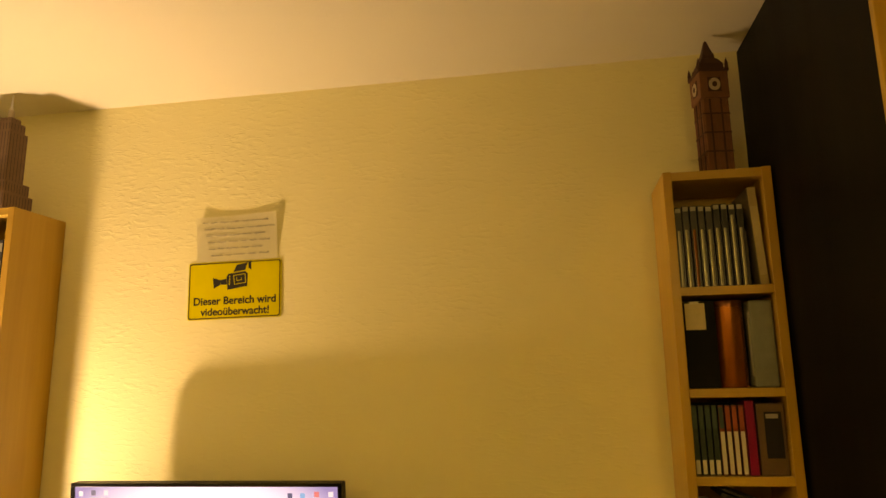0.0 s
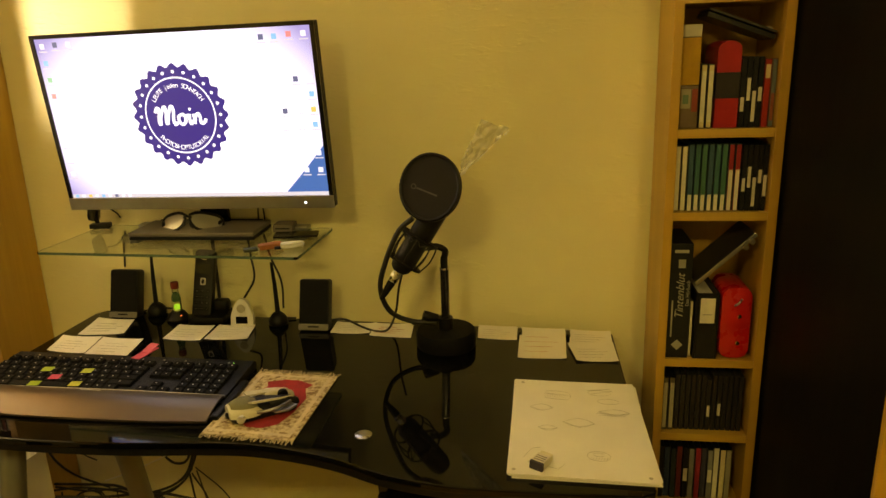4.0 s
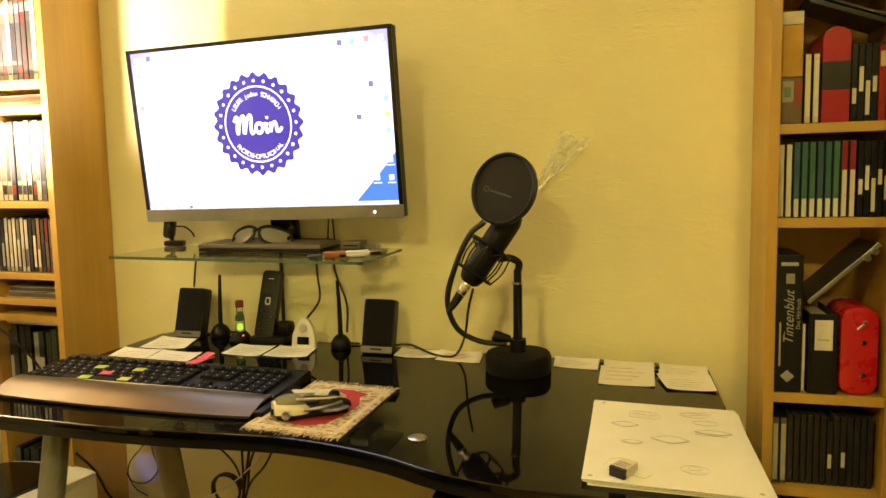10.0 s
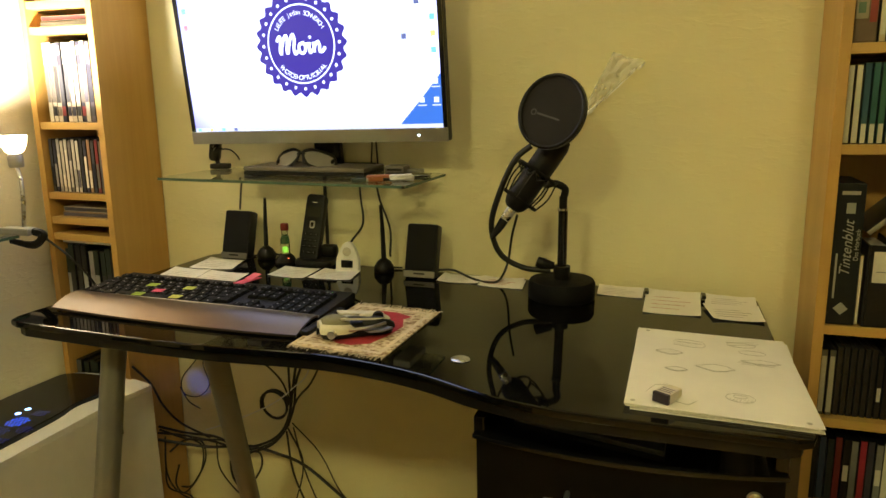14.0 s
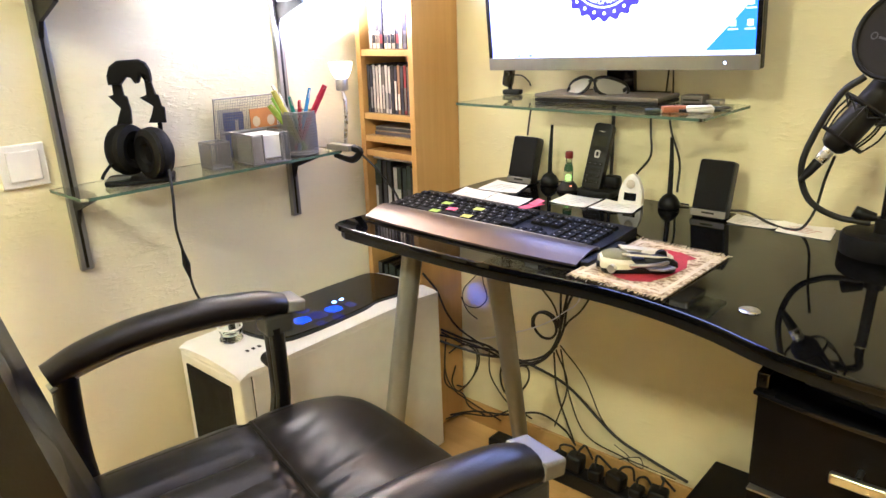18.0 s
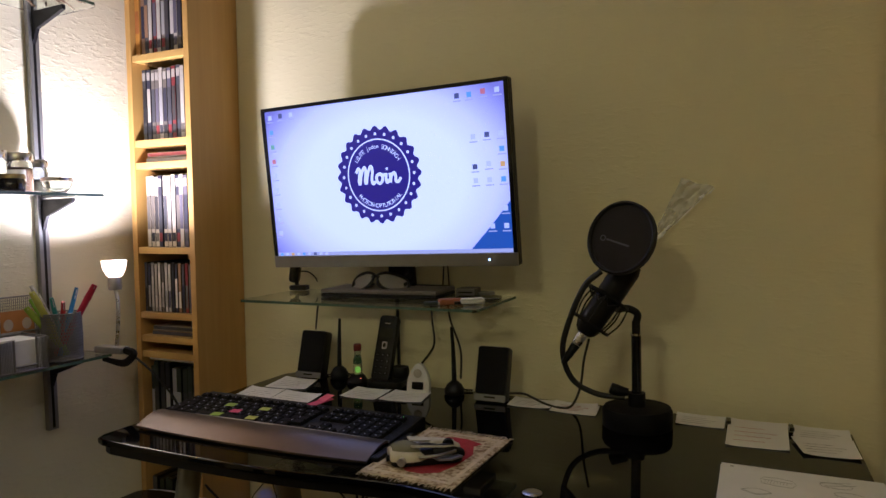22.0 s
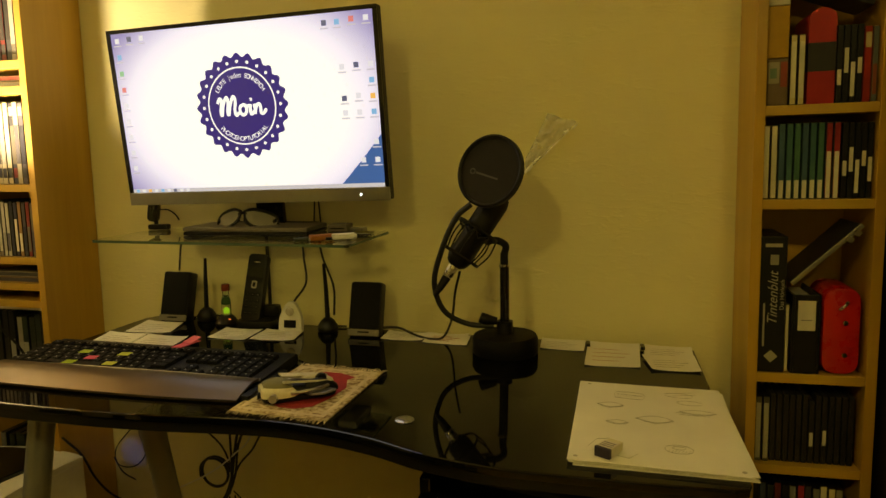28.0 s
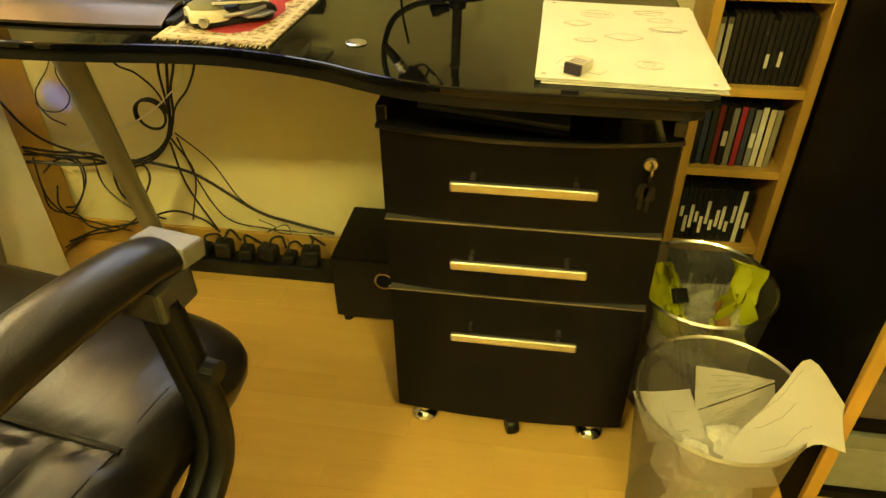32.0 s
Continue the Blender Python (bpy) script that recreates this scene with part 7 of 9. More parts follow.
sheet([(0.060, -0.196), (0.156, -0.189), (0.158, -0.04), (0.060, -0.04)], 0.003, "tall white paper note with faint red writing", marks=note_marks, ink=(0.5, 0.25, 0.2))
sheet([(0.164, -0.118), (0.252, -0.115), (0.254, -0.042), (0.168, -0.042)], 0.003, "white paper note near the desk corner", marks=note_marks)
sheet([(0.175, -0.200), (0.256, -0.194), (0.253, -0.110), (0.160, -0.122)], 0.004, "slanting white paper note near the desk corner", z=DZ + 0.0012, marks=note_marks)
for x, y in ((0.061, -0.075), (0.1625, -0.075)):
    cp = thing("bulldog_clip", "small black bulldog clip holding paper notes", "clip", pose(x, y, DZ + 0.004, 0, 0, 3), "bulldog clips")
    part("jaw", box(-0.004, 0.004, -0.012, 0.012, 0.0, 0.006, 0.001), M_BLACK_GLOSS, cp)
    part("wire", tube([(-0.003, 0.012, 0.003), (0, 0.024, 0.004), (0.003, 0.012, 0.003)], 0.0007, 6), M_STEEL, cp)

# ---- stack of drawings ----
st = thing("drawing_stack", "stack of white drawing sheets with pencil sketches on the desk", "paper stack", pose(0.002, 0.006, DZ))
random.seed(2)
M_PAPER2 = surface("aged_paper", (0.82, 0.80, 0.74), 0.85, vary=0.07, scale=16, bump=0.25, bump_scale=40)
for k in range(7):
    a, dx, dy = random.uniform(-1.2, 1.2), random.uniform(-0.003, 0.003), random.uniform(-0.003, 0.003)
    b = slab([(-0.105, -0.1485), (0.105, -0.1485), (0.105, 0.1485), (-0.105, 0.1485)], 0.0003 + 0.0009 * k, 0.0003 + 0.0009 * k + 0.0007)
    part("sheet", join(None, b, pose(0.163 + dx, -0.452 + dy, 0, 0, 0, a)), M_PAPER2, st)
M_PENCIL = colour_mat((0.44, 0.42, 0.37), 0.8)
def sketch(lines, r=0.00028):
    b = bmesh.new()
    for ln in lines:
        tube([(x, y, 0.0072) for x, y in ln], r, 4, b, n=1 if len(ln) < 4 else 2)
    part("pencil_sketch", b, M_PENCIL, st)


def diamond(x, y, w, h):
    sketch([[(x - w, y), (x, y + h), (x + w, y), (x, y - h), (x - w, y)], [(x - w, y), (x - w, y - 0.003), (x, y - h - 0.003), (x + w, y - 0.003), (x + w, y)]])


diamond(0.105, -0.405, 0.018, 0.010)
diamond(0.165, -0.45, 0.024, 0.013)
diamond(0.115, -0.47, 0.014, 0.007)
diamond(0.225, -0.41, 0.024, 0.009)
sketch([[(0.112, -0.372), (0.15, -0.376), (0.152, -0.35), (0.114, -0.347), (0.112, -0.372)], [(0.114, -0.356), (0.151, -0.36)]] + [[(0.115 + 0.004 * k, -0.37), (0.117 + 0.004 * k, -0.358)] for k in range(8)])
sketch([[(0.205 + 0.02 * math.cos(a * 0.52), -0.345 + 0.010 * math.sin(a * 0.52)) for a in range(13)], [(0.19, -0.35), (0.23, -0.335)], [(0.185, -0.338), (0.225, -0.328)]])
sketch([[(0.218 + 0.018 * math.cos(a * 0.52), -0.375 + 0.009 * math.sin(a * 0.52)) for a in range(13)]])
sketch([[(0.19 + 0.017 * math.cos(a * 0.52), -0.545 + 0.013 * math.sin(a * 0.52)) for a in range(13)], [(0.19 + 0.008 * math.cos(a * 0.52), -0.541 + 0.005 * math.sin(a * 0.52)) for a in range(13)]] + [[(0.176 + 0.004 * k, -0.556), (0.179 + 0.004 * k, -0.548)] for k in range(7)])
sketch([[(0.195 + 0.006 * k, -0.418 + 0.002 * (k % 2)) for k in range(9)], [(0.2 + 0.006 * k, -0.424 + 0.002 * (k % 2)) for k in range(8)]])
sketch([[(0.08, -0.56), (0.09, -0.535), (0.105, -0.53)], [(0.085, -0.57), (0.13, -0.585), (0.14, -0.57)]])
for x, y in ((0.072, -0.318), (0.258, -0.592), (0.066, -0.592)):
    part("punch_hole", lathe([(0, 0), (0.003, 0), (0.003, 0.0002), (0, 0.0002)], 10, pose(x, y, 0.0069)), M_PENCIL, st)
ek = thing("eraser", "cream eraser in a dark printed sleeve on the drawings", "eraser", pose(0.108, -0.570, DZ + 0.0076, 0, 0, 62))
part("rubber", box(-0.017, 0.017, -0.0095, 0.0095, 0.0003, 0.0115, 0.002), colour_mat((0.72, 0.68, 0.52), 0.7), ek)
part("sleeve", box(-0.0178, 0.008, -0.0101, 0.0101, 0.0001, 0.0121, 0.0008), colour_mat((0.66, 0.62, 0.55), 0.5), ek, "pale printed sleeve")
part("sleeve_end", box(-0.0186, -0.0136, -0.0103, 0.0103, 0.0, 0.0123, 0.0004), colour_mat((0.035, 0.028, 0.045), 0.5), ek, "dark sleeve end")
part("sleeve_side", box(-0.0136, 0.004, 0.0102, 0.0106, 0.002, 0.0105, 0.0), colour_mat((0.035, 0.028, 0.045), 0.5), ek)
for k in range(3):
    part("print_bar", box(-0.010 + 0.005 * k, -0.008 + 0.005 * k, -0.008, 0.008, 0.0122, 0.0124), colour_mat((0.2, 0.17, 0.2), 0.5), ek)


# ---- keyboard ----
def build_keyboard():
    t = thing("keyboard", "wide black keyboard with a curved metal palm rest", "keyboard", pose(-0.684, -0.392, DZ, 0, 0, 1.2) @ Matrix.Diagonal((0.97, 0.86, 1, 1)))
    hw = 0.252
    b = slab([(0.100, 0.0), (-0.06, 0.0), (-0.068, 0.006), (-0.066, 0.013), (0.092, 0.019), (0.100, 0.015)], -hw, hw, 0.0)
    bmesh.ops.transform(b, matrix=Matrix(((0, 0, 1, 0), (1, 0, 0, 0), (0, 1, 0, 0.0005), (0, 0, 0, 1))), verts=b.verts)
    bmesh.ops.recalc_face_normals(b, faces=b.faces)
    part("case", b, M_BLACK, t)
    # palm rest: a gently bowed metal sheet
    b = bmesh.new()
    nx, ny = 30, 8
    g = []
    for side in (0, 1):
        rows = []
        for j in range(ny + 1):
            v = j / ny
            row = []
            for i in range(nx + 1):
                u = -1 + 2 * i / nx
                bow = 0.010 * (1 - u * u)
                y = -0.068 - 0.085 * (1 - v) * (1 - 0.10 * abs(u) ** 3) - bow * (1 - v) * 0.4
                z = 0.006 + 0.014 * math.sin(v * math.pi * 0.62) ** 1.1 - 0.004 * side
                row.append(b.verts.new((hw * u * (1 - 0.012 * (1 - v)), y, max(z, 0.0015))))
            rows.append(row)
        g.append(rows)
    for s in (0, 1):
        for j in range(ny):
            for i in range(nx):
                b.faces.new((g[s][j][i], g[s][j][i + 1], g[s][j + 1][i + 1], g[s][j + 1][i]))
    for i in range(nx):
        b.faces.new((g[0][0][i], g[0][0][i + 1], g[1][0][i + 1], g[1][0][i]))
        b.faces.new((g[0][ny][i], g[0][ny][i + 1], g[1][ny][i + 1], g[1][ny][i]))
    for j in range(ny):
        for i in (0, nx):
            b.faces.new((g[0][j][i], g[0][j + 1][i], g[1][j + 1][i], g[1][j][i]))
    bmesh.ops.recalc_face_normals(b, faces=b.faces)
    pr = part("palm_rest", b, surface("bronze_metal", (0.135, 0.108, 0.09), 0.36, 0.85, vary=0.06, scale=120, stretch=(0.04, 1, 1)), t, "brushed bronze-grey palm rest", smooth=True)
    part("side_wing", box(hw - 0.002, hw + 0.014, -0.135, 0.02, 0.0005, 0.011, 0.004), M_BLACK, t)
    part("trim", tube([(-hw, -0.066, 0.0155), (-hw * 0.4, -0.069, 0.0175), (hw * 0.3, -0.066, 0.0175), (hw, -0.064, 0.0155)], 0.0022, 8), M_SILVER, t, smooth=True)
    part("name_bar", box(-0.02, 0.02, -0.0765, -0.0735, 0.0202, 0.0206), M_SILVER, pr)
    slope = math.degrees(math.atan2(0.007, 0.186))
    km = box(-0.5, 0.5, -0.5, 0.5, 0, 0.006)
    kmesh = {}

    def key(x, y, w, d=0.0185, mat=M_BLACK_MATT):
        z = 0.0135 + (y + 0.066) * 0.0376 + 0.0005
        k = round(w, 4)
        if k not in kmesh:
            bb = bmesh.new()
            low = [bb.verts.new(c) for c in ((-w / 2, -d / 2, 0), (w / 2, -d / 2, 0), (w / 2, d / 2, 0), (-w / 2, d / 2, 0))]
            tp = [bb.verts.new(c) for c in ((-w / 2 + 0.0018, -d / 2 + 0.0015, 0.0055), (w / 2 - 0.0018, -d / 2 + 0.0015, 0.0055), (w / 2 - 0.0018, d / 2 - 0.0022, 0.0062), (-w / 2 + 0.0018, d / 2 - 0.0022, 0.0062))]
            bb.faces.new(tp)
            for i in range(4):
                bb.faces.new((low[i], low[(i + 1) % 4], tp[(i + 1) % 4], tp[i]))
            bmesh.ops.recalc_face_normals(bb, faces=bb.faces)
            kmesh[k] = mesh_of("key", bb, mat)
        o = new("key", kmesh[k])
        o.parent = t
        o.matrix_local = pose(x, y, z, slope)
        return o

    legend = mesh_of("legend", box(-0.0022, 0.0005, -0.001, 0.0022, 0.0062, 0.0064), surface("key_legend", (0.35, 0.35, 0.36), 0.5))

    def legended(x, y, w):
        o = key(x, y, w)
        l = new("key_legend", legend)
        l.parent = o
        return o

    p = 0.0212
    rows = [(-0.055, [1.25, 1, 1.25, 5.6, 1.25, 1, 1, 1.25]), (-0.0345, [1.25] + [1] * 11 + [2.35]), (-0.014, [1.75] + [1] * 11 + [1.85]), (0.0065, [1.5] + [1] * 12 + [1.1]), (0.027, [1] * 13 + [1.6])]
    for y, ws in rows:
        x = -0.248
        for w in ws:
            legended(x + w * p / 2, y, w * p - 0.0014)
            x += w * p
    for k in range(12):
        legended(-0.236 + k * 0.0255 + 0.004 * (k // 4), 0.053, 0.0195)
    for r in range(5):
        if r in (0, 3, 4):
            for c in range(3):
                if r == 0 or r > 2:
                    legended(0.0875 + c * p, rows[r][0], p - 0.0014)
    legended(0.0875 + p, rows[1][0], p - 0.0014)
    for r in range(5):
        for c in range(4):
            legended(0.159 + c * p, rows[r][0], p - 0.0014)
    for k in range(7):
        legended(0.0875 + 0.0225 * k, 0.053, 0.0185)
    for k in range(10):
        b = lathe([(0, 0), (0.0022, 0), (0.002, 0.001), (0, 0.0012)], 8, pose(-0.2 + 0.045 * k, 0.078, 0.0186, 2))
        part("media_button", b, M_SILVER, t)
    part("status_light", lathe([(0, 0), (0.0018, 0), (0, 0.001)], 8, pose(0.215, 0.08, 0.0186)), glow("green_led", (0.2, 1.0, 0.1), 5.0), t)
    return t


build_keyboard()
for x, y, c, tag in ((-0.799, -0.447, (0.35, 0.5, 0.05), "green"), (-0.777, -0.421, (0.75, 0.1, 0.2), "pink"), (-0.811, -0.395, (0.40, 0.55, 0.07), "green"), (-0.731, -0.393, (0.5, 0.58, 0.1), "yellow"), (-0.723, -0.441, (0.55, 0.58, 0.1), "yellow")):
    z = DZ + 0.0005 + 0.0135 + ((y + 0.392) / 0.86 + 0.066) * 0.0376 + 0.0074
    sn = solid("sticky_note", box(-0.010, 0.010, -0.008, 0.008, 0, 0.0006), colour_mat(c, 0.7), "small " + tag + " sticky note on a key", "sticky note", pose(x, y, z, 2.2, 0, 8), group="sticky notes")
pk = thing("pink_marker_strip", "folded pink sticky strip at the keyboard's back", "sticky note", pose(-0.672, -0.296, DZ + 0.0195, 0, 0, 80))
part("strip", box(-0.030, 0.026, -0.010, 0.010, 0.0, 0.0012), colour_mat((0.8, 0.12, 0.22), 0.6), pk)
part("fold", box(-0.005, 0.030, -0.010, 0.007, 0.003, 0.0042), colour_mat((0.8, 0.16, 0.26), 0.6), pk).rotation_euler = (0.1, -0.12, 0.15)


# ---- rug mouse mat and mouse ----
def build_mat():
    t = thing("mouse_mat", "small woven rug as a mouse mat, cream with a red field", "mouse mat", pose(-0.353, -0.431, DZ, 0, 0, -1.5))
    m, nt, p = mat_new("rug_weave")
    co = nt.nodes.new("ShaderNodeTexCoord")
    w1 = node(nt, "ShaderNodeTexNoise", Scale=140.0, Detail=3.0)
    n2 = node(nt, "ShaderNodeTexVoronoi", Scale=95.0)
    for n in (w1, n2):
        nt.links.new(co.outputs["Object"], n.inputs["Vector"])
    r = nt.nodes.new("ShaderNodeValToRGB")
    r.color_ramp.elements[0].position, r.color_ramp.elements[0].color = 0.35, (0.20, 0.12, 0.05, 1)
    r.color_ramp.elements[1].position, r.color_ramp.elements[1].color = 0.58, (0.60, 0.50, 0.32, 1)
    nt.links.new(w1.outputs["Fac"], r.inputs[0])
    nt.links.new(r.outputs[0], p.inputs["Base Color"])
    p.inputs["Roughness"].default_value = 0.95
    bp = node(nt, "ShaderNodeBump", Strength=0.7, Distance=0.001)
    nt.links.new(n2.outputs["Distance"], bp.inputs["Height"])
    nt.links.new(bp.outputs[0], p.inputs["Normal"])
    part("weave", slab(round_rect(-0.078, 0.078, -0.112, 0.112, 0.003, 2), 0.0003, 0.0032, 0.0008), m, t)
    red = surface("rug_red", (0.34, 0.02, 0.03), 0.95, vary=0.4, scale=150, bump=0.5, bump_scale=300)
    field = [(-0.035, -0.07), (-0.012, -0.085), (0.012, -0.085), (0.035, -0.07), (0.046, -0.03), (0.05, 0.02), (0.036, 0.055), (0.044, 0.072), (0.012, 0.085), (-0.012, 0.085), (-0.044, 0.072), (-0.036, 0.055), (-0.05, 0.02), (-0.046, -0.03)]
    part("red_field", slab(field, 0.0033, 0.0036), red, t)
    cream = surface("rug_cream", (0.62, 0.52, 0.36), 0.95, vary=0.3, scale=150, bump=0.5, bump_scale=300)
    for s in (-1, 1):
        part("border_line", box(s * 0.066 - 0.0035, s * 0.066 + 0.0035, -0.105, 0.105, 0.0033, 0.0036), cream, t)
        part("border_line", box(-0.062, 0.062, s * 0.1 - 0.0035, s * 0.1 + 0.0035, 0.0033, 0.0036), cream, t)
    random.seed(6)
    for s in (-1, 1):
        b = bmesh.new()
        for k in range(64):
            x = -0.077 + 0.154 * k / 63
            e = (x + random.uniform(-0.004, 0.004), s * (0.122 + random.uniform(-0.003, 0.004)), random.uniform(0.0008, 0.004))
            tube([(x, s * 0.111, 0.002), ((x + e[0]) / 2, s * 0.117, 0.003), e], 0.0007, 4, b, n=2)
        tagged(part("fringe", b, cream, t), kind="stuff")


build_mat()


def build_mouse():
    t = thing("mouse", "cream and black mouse with khaki palm rest and metal side plates", "mouse", pose(-0.362, -0.462, DZ + 0.0038, 0, 0, -52))
    part("base_plate", slab(round_rect(-0.027, 0.027, -0.056, 0.056, 0.016, 5), 0.0003, 0.009, 0.002), M_BLACK, t, smooth=True)

    def hull(w, y0, y1, h, x0=0.0):
        b = bmesh.new()
        rows = []
        for j in range(13):
            v = j / 12
            y = y0 + (y1 - y0) * v
            ww = w * (math.sin(math.pi * (0.12 + 0.76 * v)) ** 0.5)
            hh = h * (math.sin(math.pi * (0.10 + 0.62 * (1 - v))) ** 0.8)
            rows.append([b.verts.new((x0 + ww * math.cos(math.pi * k / 12), y, 0.008 + hh * math.sin(math.pi * k / 12) ** 0.7)) for k in range(13)])
        for p, q in zip(rows, rows[1:]):
            for k in range(12):
                b.faces.new((p[k], p[k + 1], q[k + 1], q[k]))
        b.faces.new(rows[0])
        b.faces.new(rows[-1])
        bmesh.ops.recalc_face_normals(b, faces=b.faces)
        return b

    cream = colour_mat((0.62, 0.58, 0.46), 0.4)
    part("palm_shell", hull(0.030, -0.058, 0.004, 0.0185), cream, t, "cream palm shell", smooth=True)
    part("palm_pad", hull(0.0255, -0.054, 0.0, 0.0235), colour_mat((0.20, 0.19, 0.11), 0.7), t, "khaki rubber palm pad", smooth=True)
    part("body", hull(0.024, -0.044, 0.050, 0.0165), M_BLACK, t, smooth=True)
    for s in (-1, 1):
        part("button", hull(0.0115, 0.008, 0.058, 0.0195, s * 0.0135), cream if s < 0 else M_BLACK, t, "mouse button", smooth=True)
        wing = slab([(s * 0.024, 0.004), (s * 0.040, 0.012), (s * 0.043, 0.032), (s * 0.032, 0.052), (s * 0.022, 0.044)][:: s], 0.010, 0.0135, 0.001)
        part("side_plate", wing, M_ALU if s > 0 else cream, t, "angular side plate")
        part("side_strut", tube([(s * 0.022, -0.02, 0.012), (s * 0.034, -0.004, 0.016), (s * 0.036, 0.02, 0.018), (s * 0.024, 0.042, 0.018)], 0.0028, 6, n=2), M_ALU if s > 0 else M_WHITE, t)
    part("thumb_rest", slab([(-0.024, -0.03), (-0.044, -0.02), (-0.046, 0.004), (-0.030, 0.012)], 0.012, 0.016, 0.001), cream, t, "cream thumb rest")
    for s in (-1, 1):
        part("top_blade", join(None, slab([(-0.005, -0.030), (0.005, -0.026), (0.004, 0.030), (0.0, 0.046), (-0.004, 0.030)], 0.0, 0.0035, 0.001), pose(s * 0.018, 0.004, 0.0245, -6, -18 * s, 4 * s)), cream, t, "raised white blade")
    part("wheel", lathe([(0, -0.004), (0.008, -0.004), (0.0095, 0), (0.008, 0.004), (0, 0.004)], 16, pose(0, 0.036, 0.022, 0, 90)), M_BLACK, t, smooth=True)
    part("screw", lathe([(0, 0), (0.0065, 0), (0.0065, 0.010), (0, 0.010)], 12, pose(0.024, -0.040, 0.010, 90, 0, 60)), M_STEEL, t, "steel thumb screw", smooth=True)
    part("screw", lathe([(0, 0), (0.005, 0), (0.005, 0.010), (0, 0.010)], 12, pose(0.004, -0.052, 0.009, 90, 0, 0)), M_BLACK, t, smooth=True)


build_mouse()


# ---- microphone ----
def build_mic():
    t = thing("microphone", "black studio microphone in a shock mount with round pop filter", "microphone", pose(-0.090, -0.142, DZ - 0.002, 0, -1.35, 0))
    base = part("base", lathe([(0, 0.0003), (0.0605, 0.0003), (0.062, 0.004), (0.062, 0.030), (0.059, 0.036), (0.02, 0.038), (0, 0.038)], 44), M_BLACK_MATT, t, "heavy round black base", smooth=True)
    part("collar", lathe([(0, 0.038), (0.0155, 0.038), (0.0155, 0.062), (0, 0.062)], 20), M_BLACK, t, smooth=True)
    part("clamp_knob", tube([(-0.014, -0.004, 0.062), (-0.035, -0.008, 0.066), (-0.045, -0.01, 0.07)], [0.007, 0.011, 0.010], 12), M_BLACK, t, smooth=True)
    part("pole", tube([(0, 0, 0.06), (0.001, 0, 0.166)], 0.0088, 16, n=1), M_BLACK_GLOSS, t, smooth=True)
    part("pole_ring", lathe([(0.006, 0.1665), (0.0102, 0.1665), (0.0102, 0.1705), (0.006, 0.1705)], 18), M_CHROME, t, smooth=True)
    part("upper_pole", tube([(0.001, 0, 0.17), (0.001, 0, 0.192)], 0.0075, 14, n=1), M_BLACK, t, smooth=True)
    part("swivel", tube([(0.001, 0, 0.188), (0.004, -0.003, 0.206), (-0.012, -0.008, 0.216), (-0.03, -0.012, 0.214)], 0.0068, 12), M_BLACK, t, smooth=True)
    ax = pose(-0.054, -0.022, 0.222, -14, 33, 0)
    body = part("mic_body", lathe([(0, -0.062), (0.012, -0.062), (0.019, -0.056), (0.0235, -0.045), (0.0235, 0.020), (0.0245, 0.022), (0.0245, 0.078), (0.020, 0.092), (0, 0.097)], 28), M_BLACK, t, "cylindrical black microphone body", smooth=True)
    body.matrix_local = ax
    part("band", lathe([(0.0237, 0.012), (0.0248, 0.012), (0.0248, 0.019), (0.0237, 0.019)], 28), M_BLACK_GLOSS, body, smooth=True)
    part("connector", lathe([(0, -0.085), (0.0085, -0.085), (0.0095, -0.08), (0.0095, -0.062), (0, -0.062)], 16), M_STEEL, body, "steel plug", smooth=True)
    part("plug_sleeve", lathe([(0, -0.128), (0.004, -0.128), (0.007, -0.11), (0.0085, -0.086), (0, -0.0855)], 14), M_BLACK, body, smooth=True)
    # shock mount: two rings and zigzag elastic
    for z, r in ((-0.040, 0.037), (0.018, 0.041)):
        part("mount_ring", lathe([(r - 0.002, z), (r, z + 0.003), (r + 0.002, z), (r, z - 0.003), (r - 0.002, z)], 32), M_BLACK, body, smooth=True)
    for k in range(8):
        a = math.pi * 2 * k / 8
        part("mount_bar", tube([(0.037 * math.cos(a), 0.037 * math.sin(a), -0.04), (0.044 * math.cos(a), 0.044 * math.sin(a), -0.012), (0.041 * math.cos(a), 0.041 * math.sin(a), 0.018)], 0.0016, 6), M_BLACK, body)
        part("elastic", tube([(0.041 * math.cos(a), 0.041 * math.sin(a), 0.018), (0.026 * math.cos(a + 0.4), 0.026 * math.sin(a + 0.4), 0.004), (0.041 * math.cos(a + 0.785), 0.041 * math.sin(a + 0.785), 0.018)], 0.0013, 5, n=1), M_RUBBER, body)
    # pop filter
    pf = pose(-0.012, -0.058, 0.345, 90 - 14, 0, -20) @ Matrix.Rotation(radians(-16), 4, "Z") @ Matrix.Diagonal((0.94, 0.94, 1, 1))
    rim = part("pop_filter_rim", lathe([(0.0625, -0.004), (0.066, -0.006), (0.0695, -0.004), (0.0695, 0.004), (0.066, 0.006), (0.0625, 0.004), (0.0625, -0.004)], 56), M_BLACK, t, "round pop filter hoop", smooth=True)
    rim.matrix_local = pf
    m, nt, p = mat_new("pop_filter_cloth")
    p.inputs["Specular IOR Level"].default_value = 0.2
    p.inputs["Base Color"].default_value = (0.014, 0.012, 0.011, 1)
    p.inputs["Roughness"].default_value = 0.85
    p.inputs["Sheen Weight"].default_value = 0.25
    co = nt.nodes.new("ShaderNodeTexCoord")
    ck = node(nt, "ShaderNodeTexChecker", Scale=900.0)
    nt.links.new(co.outputs["Object"], ck.inputs["Vector"])
    bp = node(nt, "ShaderNodeBump", Strength=0.4, Distance=0.0006)
